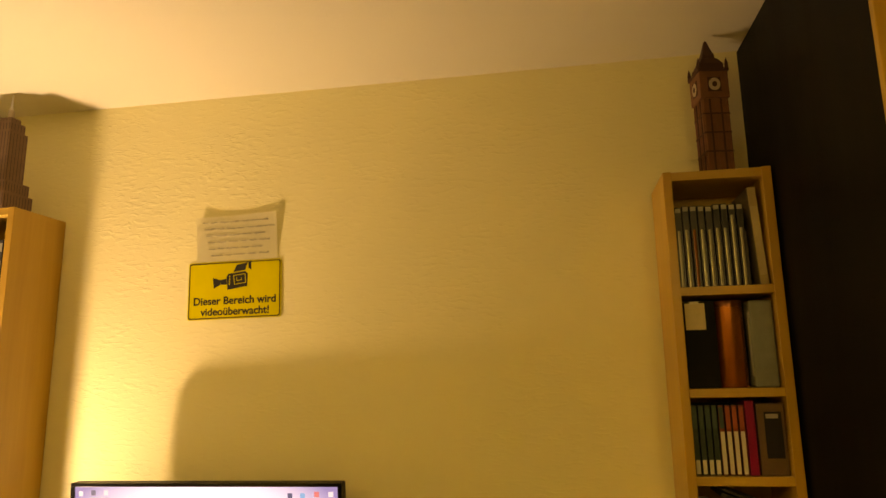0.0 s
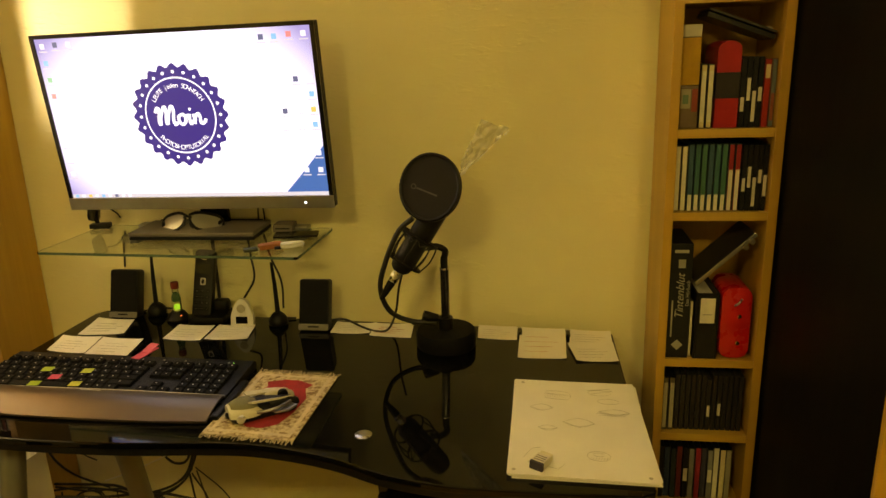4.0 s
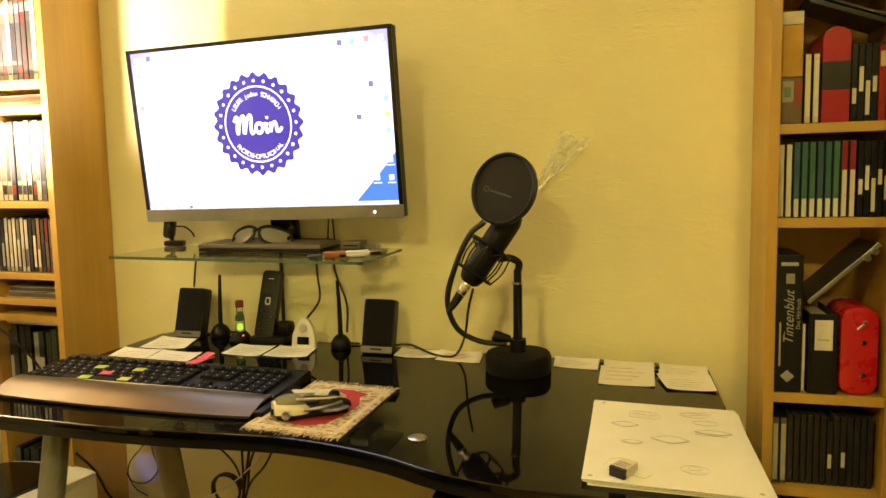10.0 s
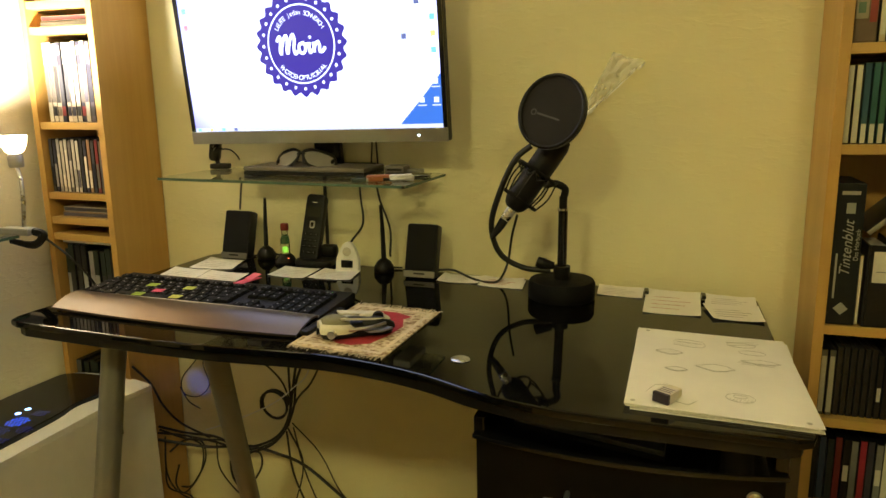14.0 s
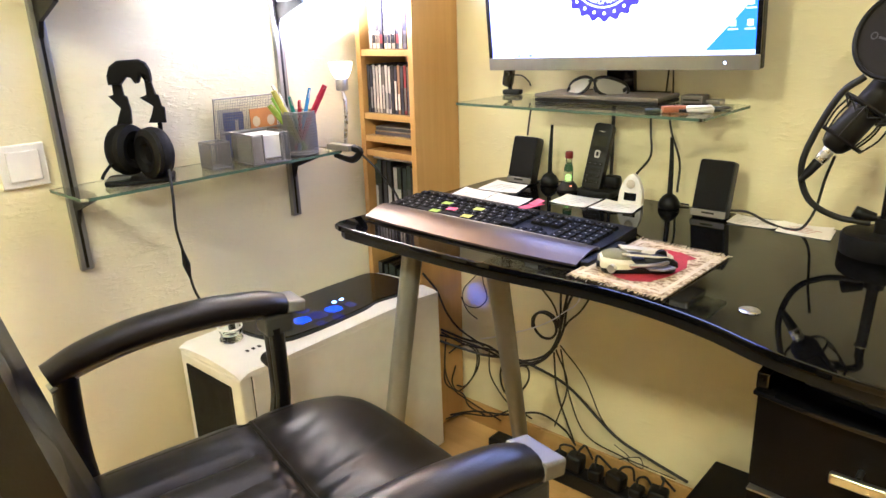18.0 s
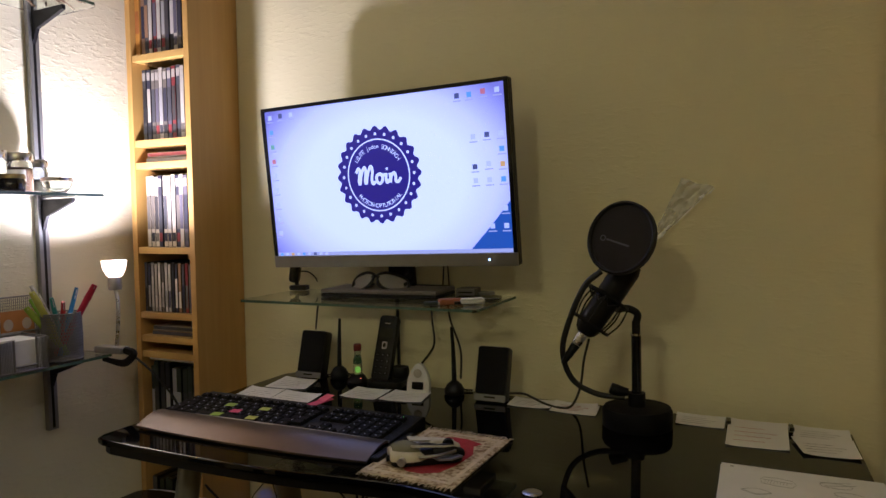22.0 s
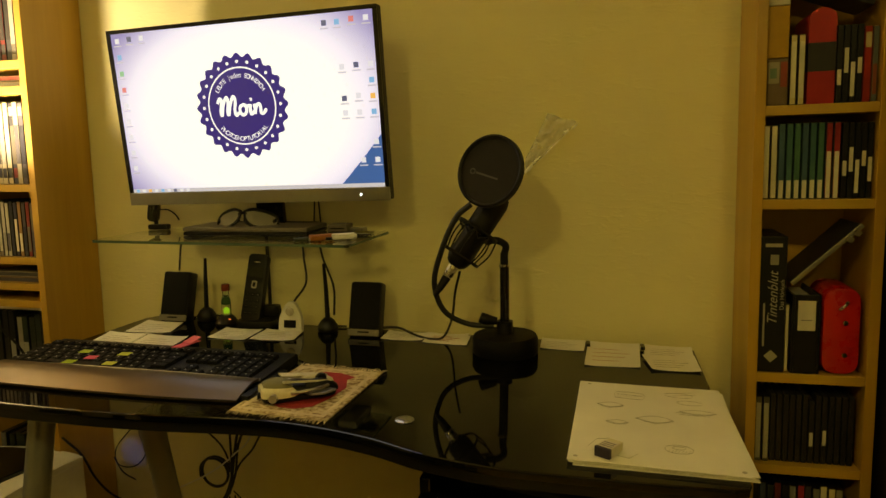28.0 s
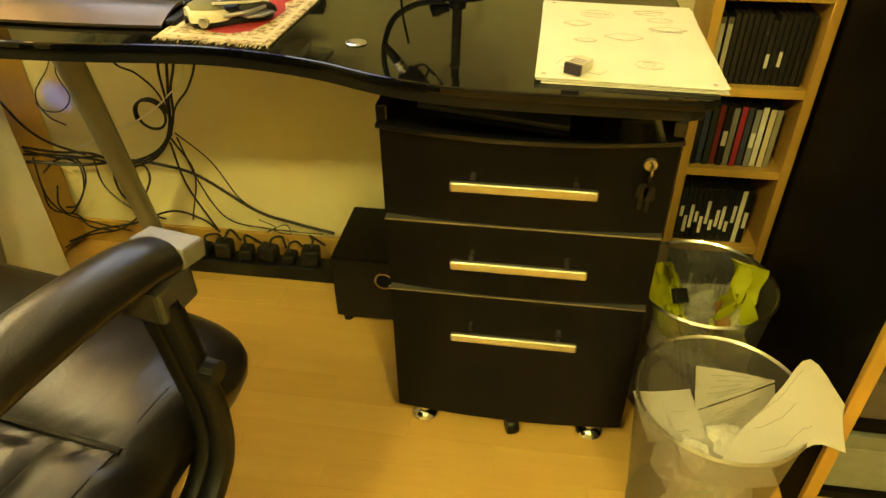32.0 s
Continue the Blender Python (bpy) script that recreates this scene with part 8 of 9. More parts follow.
    nt.links.new(ck.outputs["Fac"], bp.inputs["Height"])
    nt.links.new(bp.outputs[0], p.inputs["Normal"])
    cl = part("cloth", lathe([(0, -0.001), (0.0628, -0.001), (0.0628, 0.001), (0, 0.001)], 56), m, rim, "thin black mesh cloth", smooth=True)
    part("brand_mark", box(-0.028, 0.022, -0.012, -0.0085, 0.0012, 0.0014), surface("grey_print", (0.10, 0.095, 0.09), 0.7), cl)
    lo = lathe([(0.004, 0.0012), (0.006, 0.0012), (0.006, 0.0014), (0.004, 0.0014)], 16, pose(-0.036, -0.010, 0))
    part("brand_mark", lo, surface("grey_print_ring", (0.10, 0.095, 0.09), 0.7), cl)
    part("gooseneck", tube([(-0.046, -0.066, 0.288), (-0.075, -0.068, 0.262), (-0.105, -0.062, 0.20), (-0.122, -0.05, 0.14), (-0.110, -0.03, 0.085), (-0.07, -0.015, 0.058), (-0.02, -0.006, 0.052)], 0.0052, 12, n=8), M_RUBBER, t, "black flexible gooseneck", smooth=True)
    return t


build_mic()

tilted(off_desk, TILT)
# leads from the shelf down to the desk
for pts in (((-0.555, -0.03, 0.958), (-0.556, -0.022, 0.91), (-0.545, -0.04, 0.86), (-0.553, -0.085, 0.828)), ((-0.515, -0.03, 0.958), (-0.51, -0.022, 0.91), (-0.485, -0.03, 0.85), (-0.480, -0.045, 0.79)), ((-0.853, -0.03, 0.964), (-0.868, -0.02, 0.93), (-0.872, -0.025, 0.88)), ((-0.65, -0.012, 0.958), (-0.651, -0.010, 0.87), (-0.651, -0.012, 0.775))):
    solid("cable", tube(pts, 0.0024 if pts[0][0] != -0.65 else 0.004, 8, n=7), M_RUBBER, "black lead running down from the glass shelf", "cable", group="leads behind the desk", smooth=True)

# clear plastic sleeve stuck to the wall behind the microphone
def build_sleeve():
    t = thing("plastic_sleeve", "crumpled clear plastic sleeve on the wall behind the microphone", "plastic sleeve", pose(-0.068, -0.001, 1.084, 90, 0, 0))
    m, nt, p = mat_new("clear_plastic_film")
    p.inputs["Base Color"].default_value = (0.95, 0.95, 0.92, 1)
    p.inputs["Roughness"].default_value = 0.10
    p.inputs["Alpha"].default_value = 0.30
    p.inputs["Specular IOR Level"].default_value = 0.9
    b = bmesh.new()
    nx, ny = 14, 30
    rows = []
    for j in range(ny + 1):
        v = j / ny
        row = []
        for i in range(nx + 1):
            u = i / nx
            # from the left edge to the creased right edge
            lx, ly = 0.002 + 0.046 * v, 0.030 + 0.090 * v
            rx, ry = 0.106 * v, 0.100 * v
            h = 0.004 + 0.007 * u + 0.006 * noise.noise(Vector((u * 5, v * 8, 2))) + 0.004 * noise.noise(Vector((u * 14, v * 16, 5)))
            wob = 0.003 * noise.noise(Vector((v * 9, u * 3, 9)))
            row.append(b.verts.new((lx + (rx - lx) * u + wob, ly + (ry - ly) * u + wob, max(h, 0.002))))
        rows.append(row)
    for p_, q_ in zip(rows, rows[1:]):
        for i in range(nx):
            b.faces.new((p_[i], p_[i + 1], q_[i + 1], q_[i]))
    part("film", b, m, t, smooth=True)
    # the torn crease; its near-white, almost opaque colour stands in for glints
    mc, nt, p = mat_new("crease_glint")
    p.inputs["Base Color"].default_value = (0.97, 0.97, 0.95, 1)
    p.inputs["Roughness"].default_value = 0.15
    p.inputs["Alpha"].default_value = 0.95
    p.inputs["Specular IOR Level"].default_value = 1.0
    random.seed(41)
    for a, c, w in ((0.0, 0.18, 0.009), (0.14, 0.34, 0.006), (0.30, 0.80, 0.0034), (0.76, 0.86, 0.009), (0.88, 1.0, 0.005), (0.08, 0.26, 0.005), (0.05, 0.15, 0.006)):
        n = 8
        off = random.uniform(-0.003, 0.003)
        pts = [(0.106 * (a + (c - a) * k / n) + off, 0.100 * (a + (c - a) * k / n) - off + 0.0012 * random.uniform(-1, 1), 0.013 + 0.002 * random.random()) for k in range(n + 1)]
        part("crease", tube(pts, [max(0.0004, w * 0.5 * math.sin(math.pi * (0.08 + 0.84 * k / n)) * random.uniform(0.5, 1.0)) for k in range(n + 1)], 5, n=2, flat=0.5), mc, t, smooth=True)


build_sleeve()

# ---- sign and note on the wall ----
def build_sign():
    t = thing("warning_sign", "yellow video surveillance sign with black lettering on the wall", "sign", pose(-0.6335, -0.0008, 1.8195, 90, 0, 0) @ pose(0, 0, 0, 0, 0, 0.6))
    yel = surface("sign_yellow", (0.64, 0.54, 0.02), 0.4, vary=0.06)
    ink = surface("sign_black", (0.012, 0.011, 0.01), 0.45, vary=0.1)
    part("plate", slab(round_rect(-0.1175, 0.1175, -0.069, 0.069, 0.006, 4), 0.0, 0.0022, 0.0004), yel, t)
    rim = bmesh.new()
    o, i = round_rect(-0.115, 0.115, -0.0665, 0.0665, 0.005, 4), round_rect(-0.1125, 0.1125, -0.064, 0.064, 0.004, 4)
    vo, vi = [rim.verts.new((x, y, 0.0025)) for x, y in o], [rim.verts.new((x, y, 0.0025)) for x, y in i]
    for k in range(len(vo)):
        rim.faces.new((vo[k], vo[(k + 1) % len(vo)], vi[(k + 1) % len(vi)], vi[k]))
    part("border", rim, ink, t)
    lettering("Dieser Bereich wird", 0.0255, Matrix.Translation((0.001, -0.0255, 0.0024)), ink, t, "lettering_line", bold=0.0006)
    lettering("videoüberwacht!", 0.0255, Matrix.Translation((0.003, -0.0510, 0.0024)), ink, t, "lettering_line", bold=0.0006)
    # the camera picture
    body = slab([(-0.018, -0.010), (0.032, -0.008), (0.036, 0.022), (0.030, 0.028), (-0.012, 0.028), (-0.018, 0.022)], 0.0024, 0.0027)
    pic = part("camera_picture", join(None, body, pose(0, 0.012, 0, 0, 0, 6)), ink, t)
    part("viewfinder_picture", join(None, slab([(0.0, 0.030), (0.010, 0.046), (0.038, 0.048), (0.030, 0.031)], 0.0024, 0.0027), pose(0, 0.012, 0, 0, 0, 6)), ink, t)
    part("eyecup_picture", join(None, slab([(0.039, 0.034), (0.046, 0.029), (0.047, 0.052), (0.040, 0.047)], 0.0024, 0.0027), pose(0, 0.012, 0, 0, 0, 6)), ink, t)
    part("lens_picture", join(None, slab([(-0.034, 0.005), (-0.0185, 0.003), (-0.0185, 0.017), (-0.034, 0.016)], 0.0024, 0.0027), pose(0, 0.012, 0, 0, 0, 6)), ink, t)
    part("lens_hood_picture", join(None, slab([(-0.052, -0.002), (-0.0345, 0.005), (-0.0345, 0.016), (-0.052, 0.024)], 0.0024, 0.0027), pose(0, 0.012, 0, 0, 0, 6)), ink, t)
    fr = bmesh.new()
    for a in ((0.0, 0.03, 0.021, 0.0225), (0.0, 0.03, 0.0, 0.0015), (0.0, 0.0015, 0.0, 0.0225), (0.0285, 0.03, 0.0, 0.0225), (0.007, 0.0085, 0.008, 0.017), (0.007, 0.02, 0.008, 0.0095), (0.0185, 0.02, 0.008, 0.0135)):
        box(a[0], a[1], a[2], a[3], 0.0028, 0.003, bm=fr)
    part("picture_lines", join(None, fr, pose(0, 0.012, 0, 0, 0, 6)), yel, t)
    for k in range(4):
        part("picture_dot", box(-0.0135, -0.0105, 0.012 + 0.006 * k, 0.0155 + 0.006 * k, 0.0028, 0.003), yel, t)


build_sign()
nt2 = thing("handwritten_note", "white handwritten note pinned above the yellow sign", "note", pose(-0.6305, -0.0015, 1.944, 90, 0, 0) @ pose(0, 0, 0, 0, 0, 1.0))
b = bmesh.new()
rows = []
for j in range(9):
    v = j / 8
    rows.append([b.verts.new((-0.102 + 0.204 * i / 10, -0.058 + 0.112 * v + 0.003 * (i / 10), 0.0006 + 0.007 * (v ** 2) * (abs(2 * i / 10 - 1) ** 2) + 0.003 * v)) for i in range(11)])
for p_, q_ in zip(rows, rows[1:]):
    for i in range(10):
        b.faces.new((p_[i], p_[i + 1], q_[i + 1], q_[i]))
ex = bmesh.ops.solidify(b, geom=list(b.faces), thickness=0.0004)
part("sheet", b, surface("yellowed_paper", (0.86, 0.81, 0.58), 0.8, vary=0.05, scale=12), nt2, smooth=True)
random.seed(31)
for k in range(6):
    x, y = -0.085 + 0.004 * k, 0.040 - 0.016 * k
    while x < (0.078, 0.088, 0.07, 0.08, 0.06, 0.06)[k]:
        w = random.uniform(0.012, 0.032)
        n = int(w / 0.0028)
        zz = 0.0022 + 0.003 * ((y + 0.058) / 0.112) + 0.006 * ((y + 0.058) / 0.112) ** 2 * (abs(x / 0.102) ** 2)
        part("handwriting", tube([(x + w * i / n, y + (0.0022 if i % 2 else -0.0018) * random.uniform(0.3, 1.2), zz + 0.0004) for i in range(n + 1)], 0.0006, 4, n=2), colour_mat((0.20, 0.15, 0.09), 0.8), nt2)
        x += w + 0.007


# ---- model towers on the shelves ----
def build_clock_tower(m):
    t = thing("clock_tower_model", "brown card model of a gothic clock tower on the shelf", "model", m)
    c = surface("brown_card", (0.20, 0.085, 0.045), 0.75, vary=0.3, scale=50)
    d = surface("dark_brown_card", (0.075, 0.03, 0.018), 0.75, vary=0.3, scale=50)
    pale = surface("pale_dial", (0.50, 0.42, 0.30), 0.6)
    part("plinth", box(-0.034, 0.034, -0.034, 0.034, 0.0003, 0.012, 0.001), d, t)
    sh_ = part("shaft", box(-0.029, 0.029, -0.029, 0.029, 0.012, 0.165), c, t)
    for k in range(5):
        o = -0.026 + 0.013 * k
        part("rib", box(o - 0.002, o + 0.002, -0.0315, -0.0292, 0.013, 0.163), d if k % 2 else c, sh_)
        part("rib", box(-0.0315, -0.0292, o - 0.002, o + 0.002, 0.013, 0.163), d if k % 2 else c, sh_)
        part("rib", box(0.0292, 0.0315, o - 0.002, o + 0.002, 0.013, 0.163), d if k % 2 else c, sh_)
    for z in (0.05, 0.09, 0.13):
        part("string_course", box(-0.0318, 0.0318, -0.0318, 0.0318, z, z + 0.003), d, sh_)
    ck = part("clock_stage", box(-0.034, 0.034, -0.034, 0.034, 0.165, 0.222, 0.001), c, t)
    part("cornice", box(-0.037, 0.037, -0.037, 0.037, 0.222, 0.228, 0.001), d, t)
    for r in (pose(0, -0.0342, 0.193, 90), pose(-0.0342, 0, 0.193, 90, 0, -90), pose(0.0342, 0, 0.193, 90, 0, 90)):
        f = part("dial_surround", lathe([(0, 0), (0.022, 0), (0.022, 0.001), (0, 0.001)], 4, r @ pose(0, 0, 0, 0, 0, 45)), d, ck)
        part("dial", lathe([(0, 0.0012), (0.0135, 0.0012), (0.0135, 0.002), (0, 0.002)], 24, r), pale, f)
        part("dial_centre", lathe([(0, 0.0022), (0.006, 0.0022), (0.006, 0.0026), (0, 0.0026)], 16, r), d, f)
    part("belfry", box(-0.028, 0.028, -0.028, 0.028, 0.228, 0.242), d, t)
    part("roof", lathe([(0.038, 0.242), (0.026, 0.256), (0.02, 0.258), (0.02, 0.266), (0.013, 0.278), (0.004, 0.30), (0, 0.303)], 4, pose(0, 0, 0, 0, 0, 45)), d, t, "steep dark pointed roof")
    for sx in (-1, 1):
        for sy in (-1, 1):
            part("pinnacle", lathe([(0.005, 0.228), (0.004, 0.24), (0, 0.252)], 4, pose(sx * 0.033, sy * 0.033, 0)), d, t)


build_clock_tower(pose(0.452, -0.088, 1.9903, 0, 0, 8) @ Matrix.Diagonal((0.86, 0.86, 1, 1)))


def build_skyscraper(m):
    t = thing("skyscraper_model", "brown card model of a stepped skyscraper on the shelf", "model", m)
    c = surface("grey_brown_card", (0.17, 0.10, 0.065), 0.75, vary=0.3, scale=60)
    d = surface("window_brown", (0.06, 0.035, 0.025), 0.7)
    for w, dp, z0, z1 in ((0.058, 0.05, 0.0003, 0.04), (0.05, 0.042, 0.0402, 0.07), (0.036, 0.032, 0.0702, 0.20), (0.030, 0.026, 0.2002, 0.225), (0.02, 0.018, 0.2252, 0.238)):
        s = part("tier", box(-w, w, -dp, dp, z0, z1, 0.0008), c, t)
        n = int(w / 0.005)
        for k in range(n):
            x = -w + 0.004 + (2 * w - 0.008) * k / max(n - 1, 1)
            part("window_strip", box(x - 0.0011, x + 0.0011, -dp - 0.0005, -dp - 0.0001, z0 + 0.004, z1 - 0.004), d, s)
        for k in range(max(n - 1, 2)):
            y = -dp + 0.004 + (2 * dp - 0.008) * k / max(n - 2, 1)
            part("window_strip", box(w + 0.0001, w + 0.0005, y - 0.0011, y + 0.0011, z0 + 0.004, z1 - 0.004), d, s)
    part("mast_base", lathe([(0.009, 0.2382), (0.009, 0.258), (0.006, 0.262), (0, 0.263)], 12), surface("pale_card", (0.40, 0.33, 0.24), 0.6), t)
    part("mast", lathe([(0.0045, 0.262), (0.003, 0.28), (0.0012, 0.305), (0, 0.306)], 10), M_SILVER, t)


build_skyscraper(LEAN @ pose(-1.190, -0.127, 1.9923, 0, 0, -4) @ Matrix.Diagonal((0.82, 0.82, 0.97, 1)))
ds = thing("dark_pebble", "small dark ornament lying on the corner shelf", "ornament", pose(-1.135, -0.03, 1.9923))
part("pebble", lathe([(0, 0.0003), (0.006, 0.001), (0.008, 0.005), (0.005, 0.009), (0, 0.010)], 12), M_BLACK, ds, smooth=True)


# ---- waste baskets of wire mesh ----
def mesh_mat():
    """Fine expanded-metal mesh: tiny real openings between crossing wires."""
    m, nt, p = mat_new("fine_wire_mesh")
    p.inputs["Base Color"].default_value = (0.30, 0.29, 0.27, 1)
    p.inputs["Metallic"].default_value = 0.75
    p.inputs["Roughness"].default_value = 0.4
    co = nt.nodes.new("ShaderNodeTexCoord")
    out = []
    for ang in (45, -45):
        mp = nt.nodes.new("ShaderNodeMapping")
        mp.inputs["Rotation"].default_value = (0, 0, radians(ang))
        mp.inputs["Scale"].default_value = (300, 110, 1)
        nt.links.new(co.outputs["UV"], mp.inputs["Vector"])
        w = node(nt, "ShaderNodeTexWave", Scale=1.0)
        nt.links.new(mp.outputs[0], w.inputs["Vector"])
        g = nt.nodes.new("ShaderNodeMath")
        g.operation = "GREATER_THAN"
        g.inputs[1].default_value = 0.74
        nt.links.new(w.outputs["Fac"], g.inputs[0])
        out.append(g)
    mx = nt.nodes.new("ShaderNodeMath")
    mx.operation = "MAXIMUM"
    nt.links.new(out[0].outputs[0], mx.inputs[0])
    nt.links.new(out[1].outputs[0], mx.inputs[1])
    nt.links.new(mx.outputs[0], p.inputs["Alpha"])
    return m


M_WIRE = mesh_mat()


def build_basket(m, label, r0=0.098, r1=0.123, h=0.288):
    t = thing("waste_basket", label, "waste basket", m, "waste baskets")
    b = bmesh.new()
    uv = b.loops.layers.uv.new("uv")
    n, k = 56, 6
    vs = [[b.verts.new(((r0 + (r1 - r0) * j / k) * math.cos(2 * math.pi * i / n), (r0 + (r1 - r0) * j / k) * math.sin(2 * math.pi * i / n), 0.006 + (h - 0.006) * j / k)) for i in range(n)] for j in range(k + 1)]
    for j in range(k):
        for i in range(n):
            f = b.faces.new((vs[j][i], vs[j][(i + 1) % n], vs[j + 1][(i + 1) % n], vs[j + 1][i]))
            for lp_, (u, v) in zip(f.loops, ((i, j), (i + 1, j), (i + 1, j + 1), (i, j + 1))):
                lp_[uv].uv = (u / n * 0.75, v / k * 0.3)
    part("mesh_wall", b, M_WIRE, t, "fine wire mesh wall", smooth=True)
    part("rim", lathe([(r1 - 0.003, h), (r1, h + 0.004), (r1 + 0.003, h), (r1, h - 0.004), (r1 - 0.003, h)], 56), M_STEEL, t, "rolled steel rim", smooth=True)
    part("base", lathe([(0, 0.0004), (r0, 0.0004), (r0 + 0.002, 0.004), (r0, 0.0075), (0, 0.0075)], 48), M_GREYLEG, t, smooth=True)
    return t


build_basket(pose(0.366, -0.612, 0.0), "grey wire-mesh waste basket filled with torn papers")
build_basket(pose(0.380, -0.342, 0.0), "grey wire-mesh waste basket with yellow plastic packaging")


def crumpled(cx, cy, cz, w, d, m, mat, name, label, seed, amp=0.02, fold=0.0, cat="paper", n=14, group=""):
    """A creased sheet."""
    b = bmesh.new()
    g = []
    for j in range(n + 1):
        for i in range(n + 1):
            u, v = i / n - 0.5, j / n - 0.5
            q = Vector((u * 3 + seed, v * 3, seed * 1.7))
            z = amp * noise.noise(q) + amp * 0.4 * noise.noise(q * 2.6) + fold * abs(u) * 2
            g.append(b.verts.new((u * w, v * d, z)))
    for j in range(n):
        for i in range(n):
            a = j * (n + 1) + i
            b.faces.new((g[a], g[a + 1], g[a + n + 2], g[a + n + 1]))
    bmesh.ops.solidify(b, geom=list(b.faces), thickness=0.0005)
    return solid(name, b, mat, label, cat, pose(cx, cy, cz) @ m, group=group, smooth=True)


# papers in the near basket
def waste_sheet(m, w, d, label, marks=0, curve=0.0, seed=1):
    t = thing("waste_paper", label, "paper", m, "papers in the basket")
    b = bmesh.new()
    n = 10
    g = [[b.verts.new(((i / n - 0.5) * w, (j / n - 0.5) * d, curve * ((i / n - 0.5) * 2) ** 2 + 0.003 * noise.noise(Vector((i * 0.4, j * 0.4, seed))))) for i in range(n + 1)] for j in range(n + 1)]
    for j in range(n):
        for i in range(n):
            b.faces.new((g[j][i], g[j][i + 1], g[j + 1][i + 1], g[j + 1][i]))
    bmesh.ops.solidify(b, geom=list(b.faces), thickness=0.0004)
    part("sheet", b, M_PAPER, t, smooth=True)
    rnd = random.Random(seed)
    for k in range(marks):
        x, y = rnd.uniform(-0.4, 0.1) * w, rnd.uniform(-0.4, 0.4) * d
        L = rnd.uniform(0.1, 0.3) * w
        q = [(x + L * i / 8, y + rnd.uniform(-0.002, 0.002), curve * ((x + L * i / 8) / w * 2) ** 2 + 0.0035) for i in range(9)]
        part("scribble", tube(q, 0.0005, 4, n=1), M_PENCIL, t)


def draped_sheet(low, high, label, marks=0, seed=1, bulge=0.0):
    """A sheet stretched between a lower and an upper edge, each given by a few corners."""
    t = thing("waste_paper", label, "paper", pose(0, 0, 0), "papers in the basket")
    n, k = 12, 10
    lo = smooth_path([Vector(p) for p in low], 24)
    hi = smooth_path([Vector(p) for p in high], 24)

    def at(u, v):
        a, c = lo[min(len(lo) - 1, int(u * (len(lo) - 1)))], hi[min(len(hi) - 1, int(u * (len(hi) - 1)))]
        p = Vector(a).lerp(Vector(c), v)
        p.y += bulge * math.sin(math.pi * v) + 0.002 * noise.noise(Vector((u * 4, v * 4, seed)))
        return p
    b = bmesh.new()
    g = [[b.verts.new(at(i / n, j / k)) for i in range(n + 1)] for j in range(k + 1)]
    for j in range(k):
        for i in range(n):
            b.faces.new((g[j][i], g[j][i + 1], g[j + 1][i + 1], g[j + 1][i]))
    bmesh.ops.solidify(b, geom=list(b.faces), thickness=0.0004)
    part("sheet", b, M_PAPER, t, smooth=True)
    rnd = random.Random(seed)
    for m_ in range(marks):
        v, u0 = 0.18 + 0.66 * m_ / max(1, marks - 1), rnd.uniform(0.1, 0.3)
        L = rnd.uniform(0.2, 0.55)
        part("scribble", tube([at(u0 + L * q / 10, v + rnd.uniform(-0.015, 0.015)) + Vector((0, -0.0012, 0)) for q in range(11)], 0.0005, 4, n=1), M_PENCIL, t)


draped_sheet([(0.345, -0.580, 0.213), (0.395, -0.579, 0.250), (0.446, -0.577, 0.289)], [(0.331, -0.572, 0.303), (0.39, -0.572, 0.298), (0.447, -0.574, 0.291)], "upper half of a folded white letter in the basket", 5, 2)
draped_sheet([(0.362, -0.600, 0.115), (0.415, -0.597, 0.158), (0.468, -0.594, 0.203)], [(0.345, -0.583, 0.213), (0.395, -0.582, 0.250), (0.446, -0.580, 0.289)], "lower half of a folded white letter in the basket", 5, 3)
draped_sheet([(0.362, -0.690, 0.222), (0.430, -0.705, 0.255), (0.470, -0.690, 0.292), (0.512, -0.695, 0.288)], [(0.415, -0.640, 0.290), (0.432, -0.630, 0.335), (0.458, -0.622, 0.385), (0.507, -0.655, 0.338)], "large curled white sheet bent over the basket rim", 3, 5, 0.012)
waste_sheet(pose(0.300, -0.605, 0.222, 22, 12, 22), 0.105, 0.08, "crumpled white sheet in the basket", 4, 0.006, 4)
waste_sheet(pose(0.37, -0.62, 0.185, 8, 12, 10), 0.15, 0.14, "white sheet lying deep in the basket", 3, 0.02, 7)
for k, (x, y, z) in enumerate(((0.34, -0.60, 0.12), (0.40, -0.64, 0.11), (0.36, -0.58, 0.06), (0.35, -0.66, 0.055), (0.40, -0.60, 0.16), (0.33, -0.65, 0.17))):
    b = bmesh.new()
    bmesh.ops.create_icosphere(b, subdivisions=3, radius=0.05)
    for v in b.verts:
        q = v.co * 22
        v.co *= 0.78 + 0.35 * abs(noise.noise(q + Vector((k * 3.1, 0, 0)))) + 0.15 * noise.noise(q * 2.3)
    solid("crumpled_paper", b, M_PAPER, "crumpled ball of white paper in the basket", "paper", pose(x, y, z), group="crumpled papers")
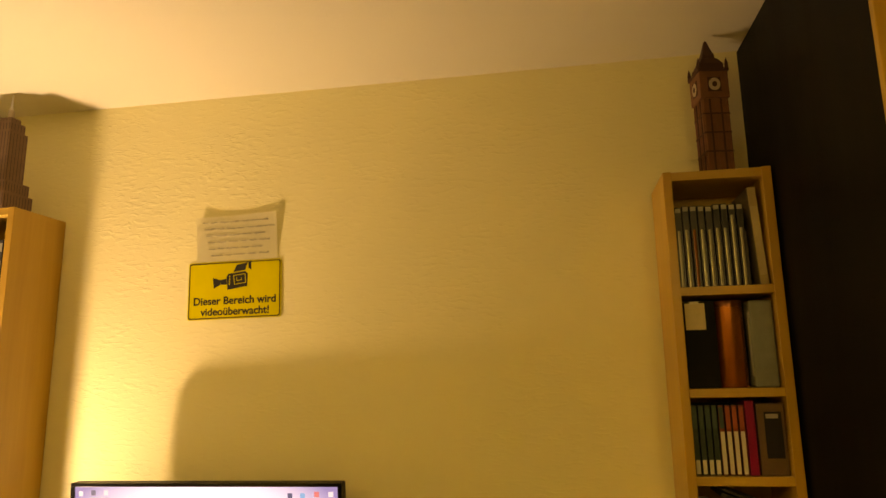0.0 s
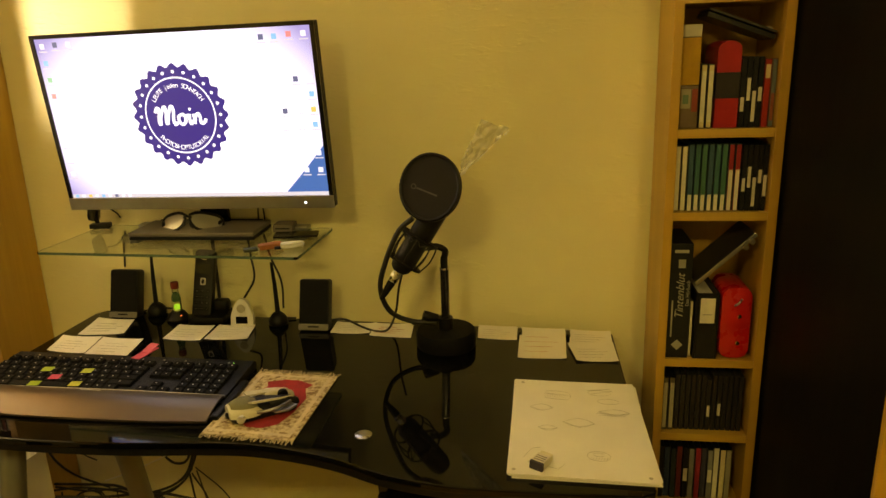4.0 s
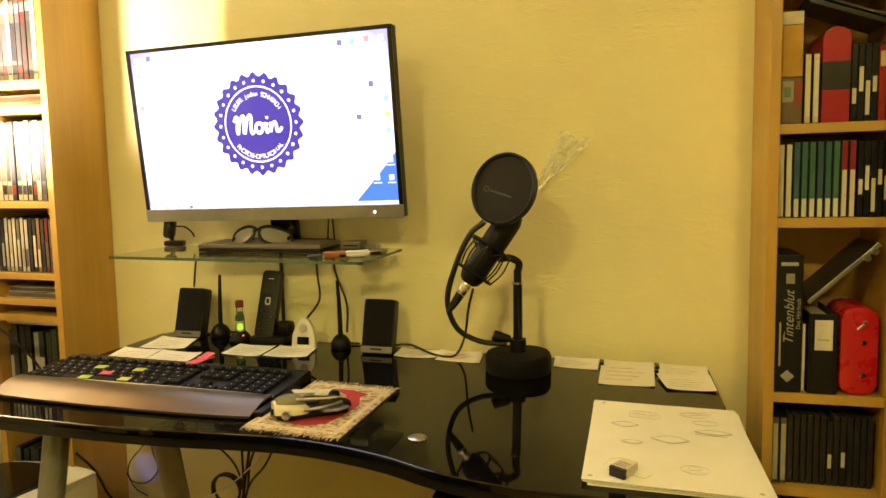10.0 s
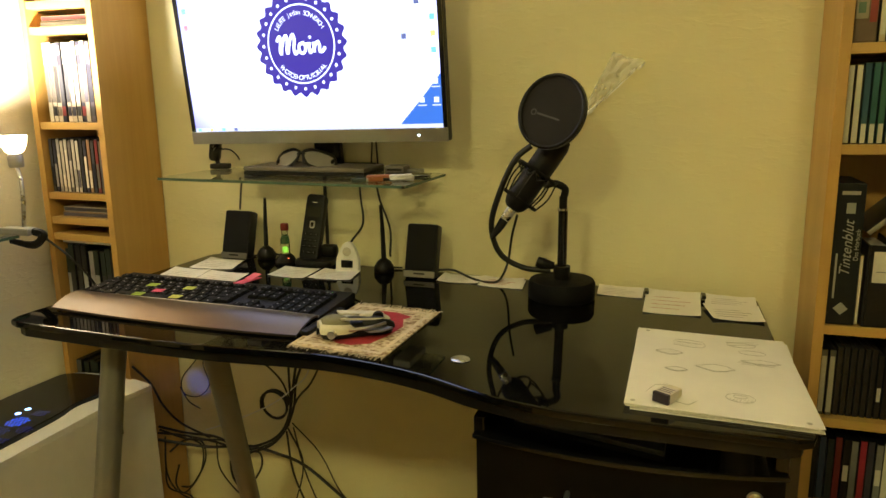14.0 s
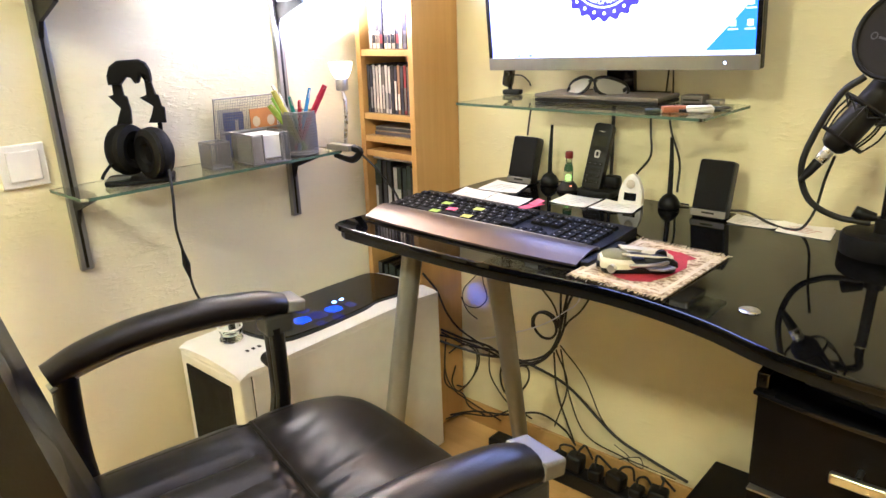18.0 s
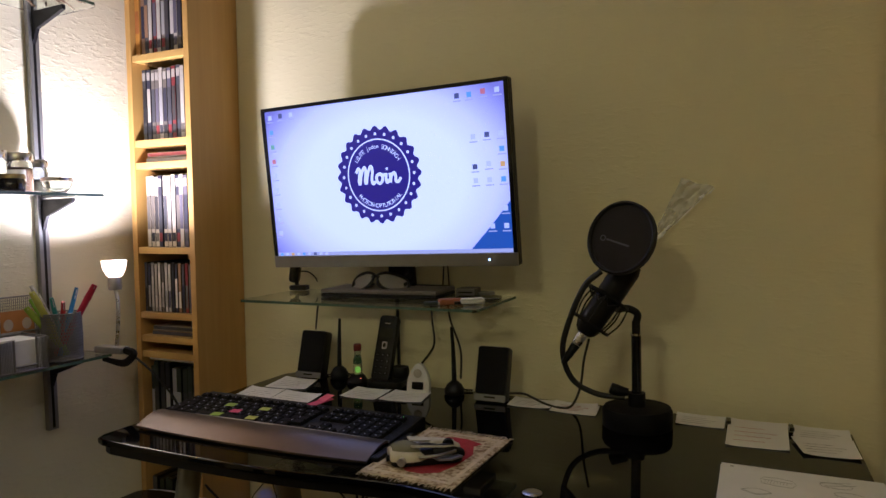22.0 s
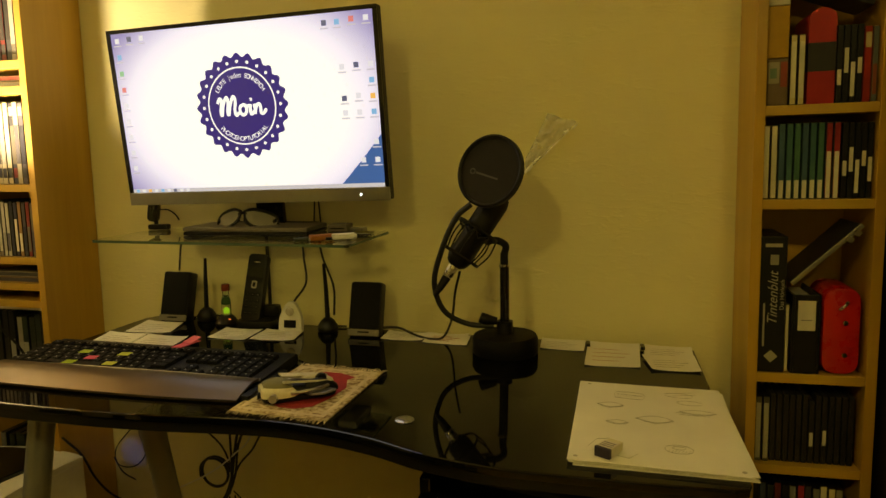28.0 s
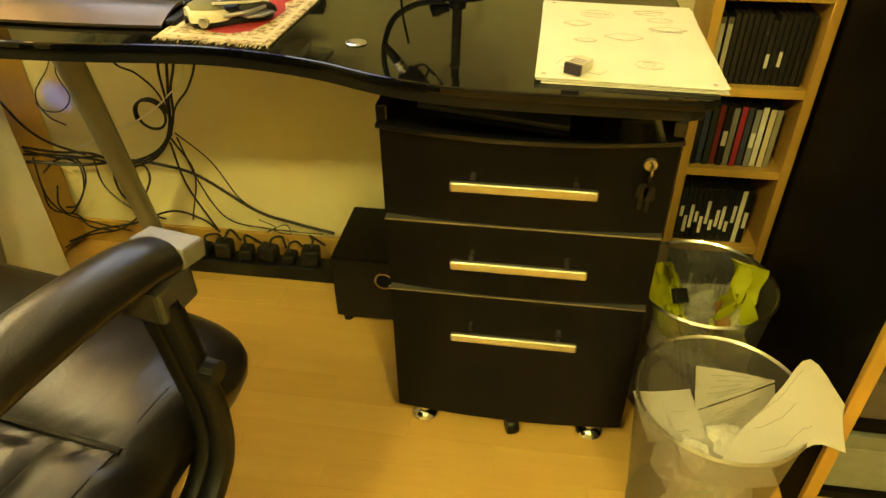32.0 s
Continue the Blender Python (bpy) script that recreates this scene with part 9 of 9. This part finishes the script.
# packaging in the far basket
m_y, nt_y, p_y = mat_new("yellow_plastic_film")
p_y.inputs["Base Color"].default_value = (0.72, 0.74, 0.05, 1)
p_y.inputs["Roughness"].default_value = 0.22
p_y.inputs["Transmission Weight"].default_value = 0.12
crumpled(0.425, -0.355, 0.243, 0.07, 0.17, pose(0, 0, 0, 74, 22, 30), m_y, "plastic_bag", "crumpled yellow plastic wrapper in the basket", 3.3, 0.05, 0.02, "plastic bag")
crumpled(0.330, -0.362, 0.240, 0.06, 0.16, pose(0, 0, 0, 72, -30, -16), m_y, "plastic_bag", "crumpled yellow plastic wrapper in the basket", 7.9, 0.05, 0.02, "plastic bag")
m_t, nt_t, p_t = mat_new("clear_packaging")
p_t.inputs["Base Color"].default_value = (0.8, 0.78, 0.66, 1)
p_t.inputs["Roughness"].default_value = 0.08
p_t.inputs["Alpha"].default_value = 0.3
crumpled(0.385, -0.375, 0.215, 0.11, 0.11, pose(0, 0, 0, 20, 5, 15), m_t, "clear_packaging", "crumpled clear plastic packaging in the basket", 5.2, 0.05, 0.03, "packaging", 18)
crumpled(0.385, -0.33, 0.23, 0.13, 0.07, pose(0, 0, 0, 60, 0, 5), m_t, "clear_packaging", "crumpled clear plastic film at the basket's back", 9.2, 0.03, 0.01, "packaging", 16)
crumpled(0.415, -0.40, 0.222, 0.025, 0.11, pose(0, 0, 0, 40, 30, 25), colour_mat((0.62, 0.36, 0.1), 0.4), "printed_wrapper", "strip of orange printed wrapper in the basket", 1.2, 0.02, 0.0, "wrapper")
solid("black_scrap", box(-0.013, 0.013, -0.013, 0.013, 0, 0.012, 0.002), M_BLACK, "small black scrap on the yellow wrapper", "scrap", pose(0.330, -0.385, 0.283, 40, 10, 20))
for k, (x, y, z) in enumerate(((0.36, -0.37, 0.06), (0.41, -0.34, 0.07), (0.38, -0.36, 0.13), (0.35, -0.34, 0.15))):
    b = bmesh.new()
    bmesh.ops.create_icosphere(b, subdivisions=3, radius=0.052)
    for v in b.verts:
        q = v.co * 20
        v.co *= 0.8 + 0.3 * abs(noise.noise(q + Vector((k * 5.1, 2, 0))))
    solid("crumpled_paper", b, M_PAPER, "crumpled ball of white paper in the basket", "paper", pose(x, y, z), group="crumpled papers")

# ---- the ceiling lamp behind the camera ----
cl_ = thing("ceiling_lamp", "white ceiling lamp bar with two lit round heads", "lamp", pose(0.10, -2.15, 2.11))
part("canopy", box(-0.62, 0.62, -0.02, 0.02, 0.183, 0.204, 0.004), M_WHITE, cl_)
for x in (-0.55, 0.55):
    part("rod", tube([(x, 0, 0.184), (x, 0, 0.06)], 0.006, 8, n=1), M_STEEL, cl_)
    part("lampshade", lathe([(0.012, 0.06), (0.07, 0.05), (0.11, 0.0), (0.132, -0.064), (0.129, -0.064), (0.107, 0.0), (0.068, 0.046), (0.012, 0.056), (0.012, 0.06)], 32, pose(x, 0, 0)), M_WHITE, cl_)

# ---- laminate floor boards ----
random.seed(17)
PW, PL = 0.066, 0.48
small = mesh_of("plank", box(0.00015, PL - 0.00015, 0.0001, PW - 0.0001, -0.006, 0.0, 0.0003, 1), M_FLOOR)
fl = bpy.data.objects["floor"]
near, rest = 0, bmesh.new()
y, row = YN, 0
while y > YB + PW:
    x = XL - PL + (row * 0.171) % PL
    while x < XR:
        if -1.1 < x + PL / 2 < 0.75 and y > -1.6:
            o = new("plank", small)
            o.parent = fl
            o.location = (x, y - PW, 0)
        else:
            x0, x1 = max(x, XL), min(x + PL, XR)
            if x1 - x0 > 0.01:
                vs = [rest.verts.new(c) for c in ((x0, y - PW, -0.0002), (x1, y - PW, -0.0002), (x1, y, -0.0002), (x0, y, -0.0002))]
                rest.faces.new(vs)
        x += PL
    y -= PW
    row += 1
far = part("far_planks", rest, M_FLOOR, fl)
tagged(far, kind="stuff")
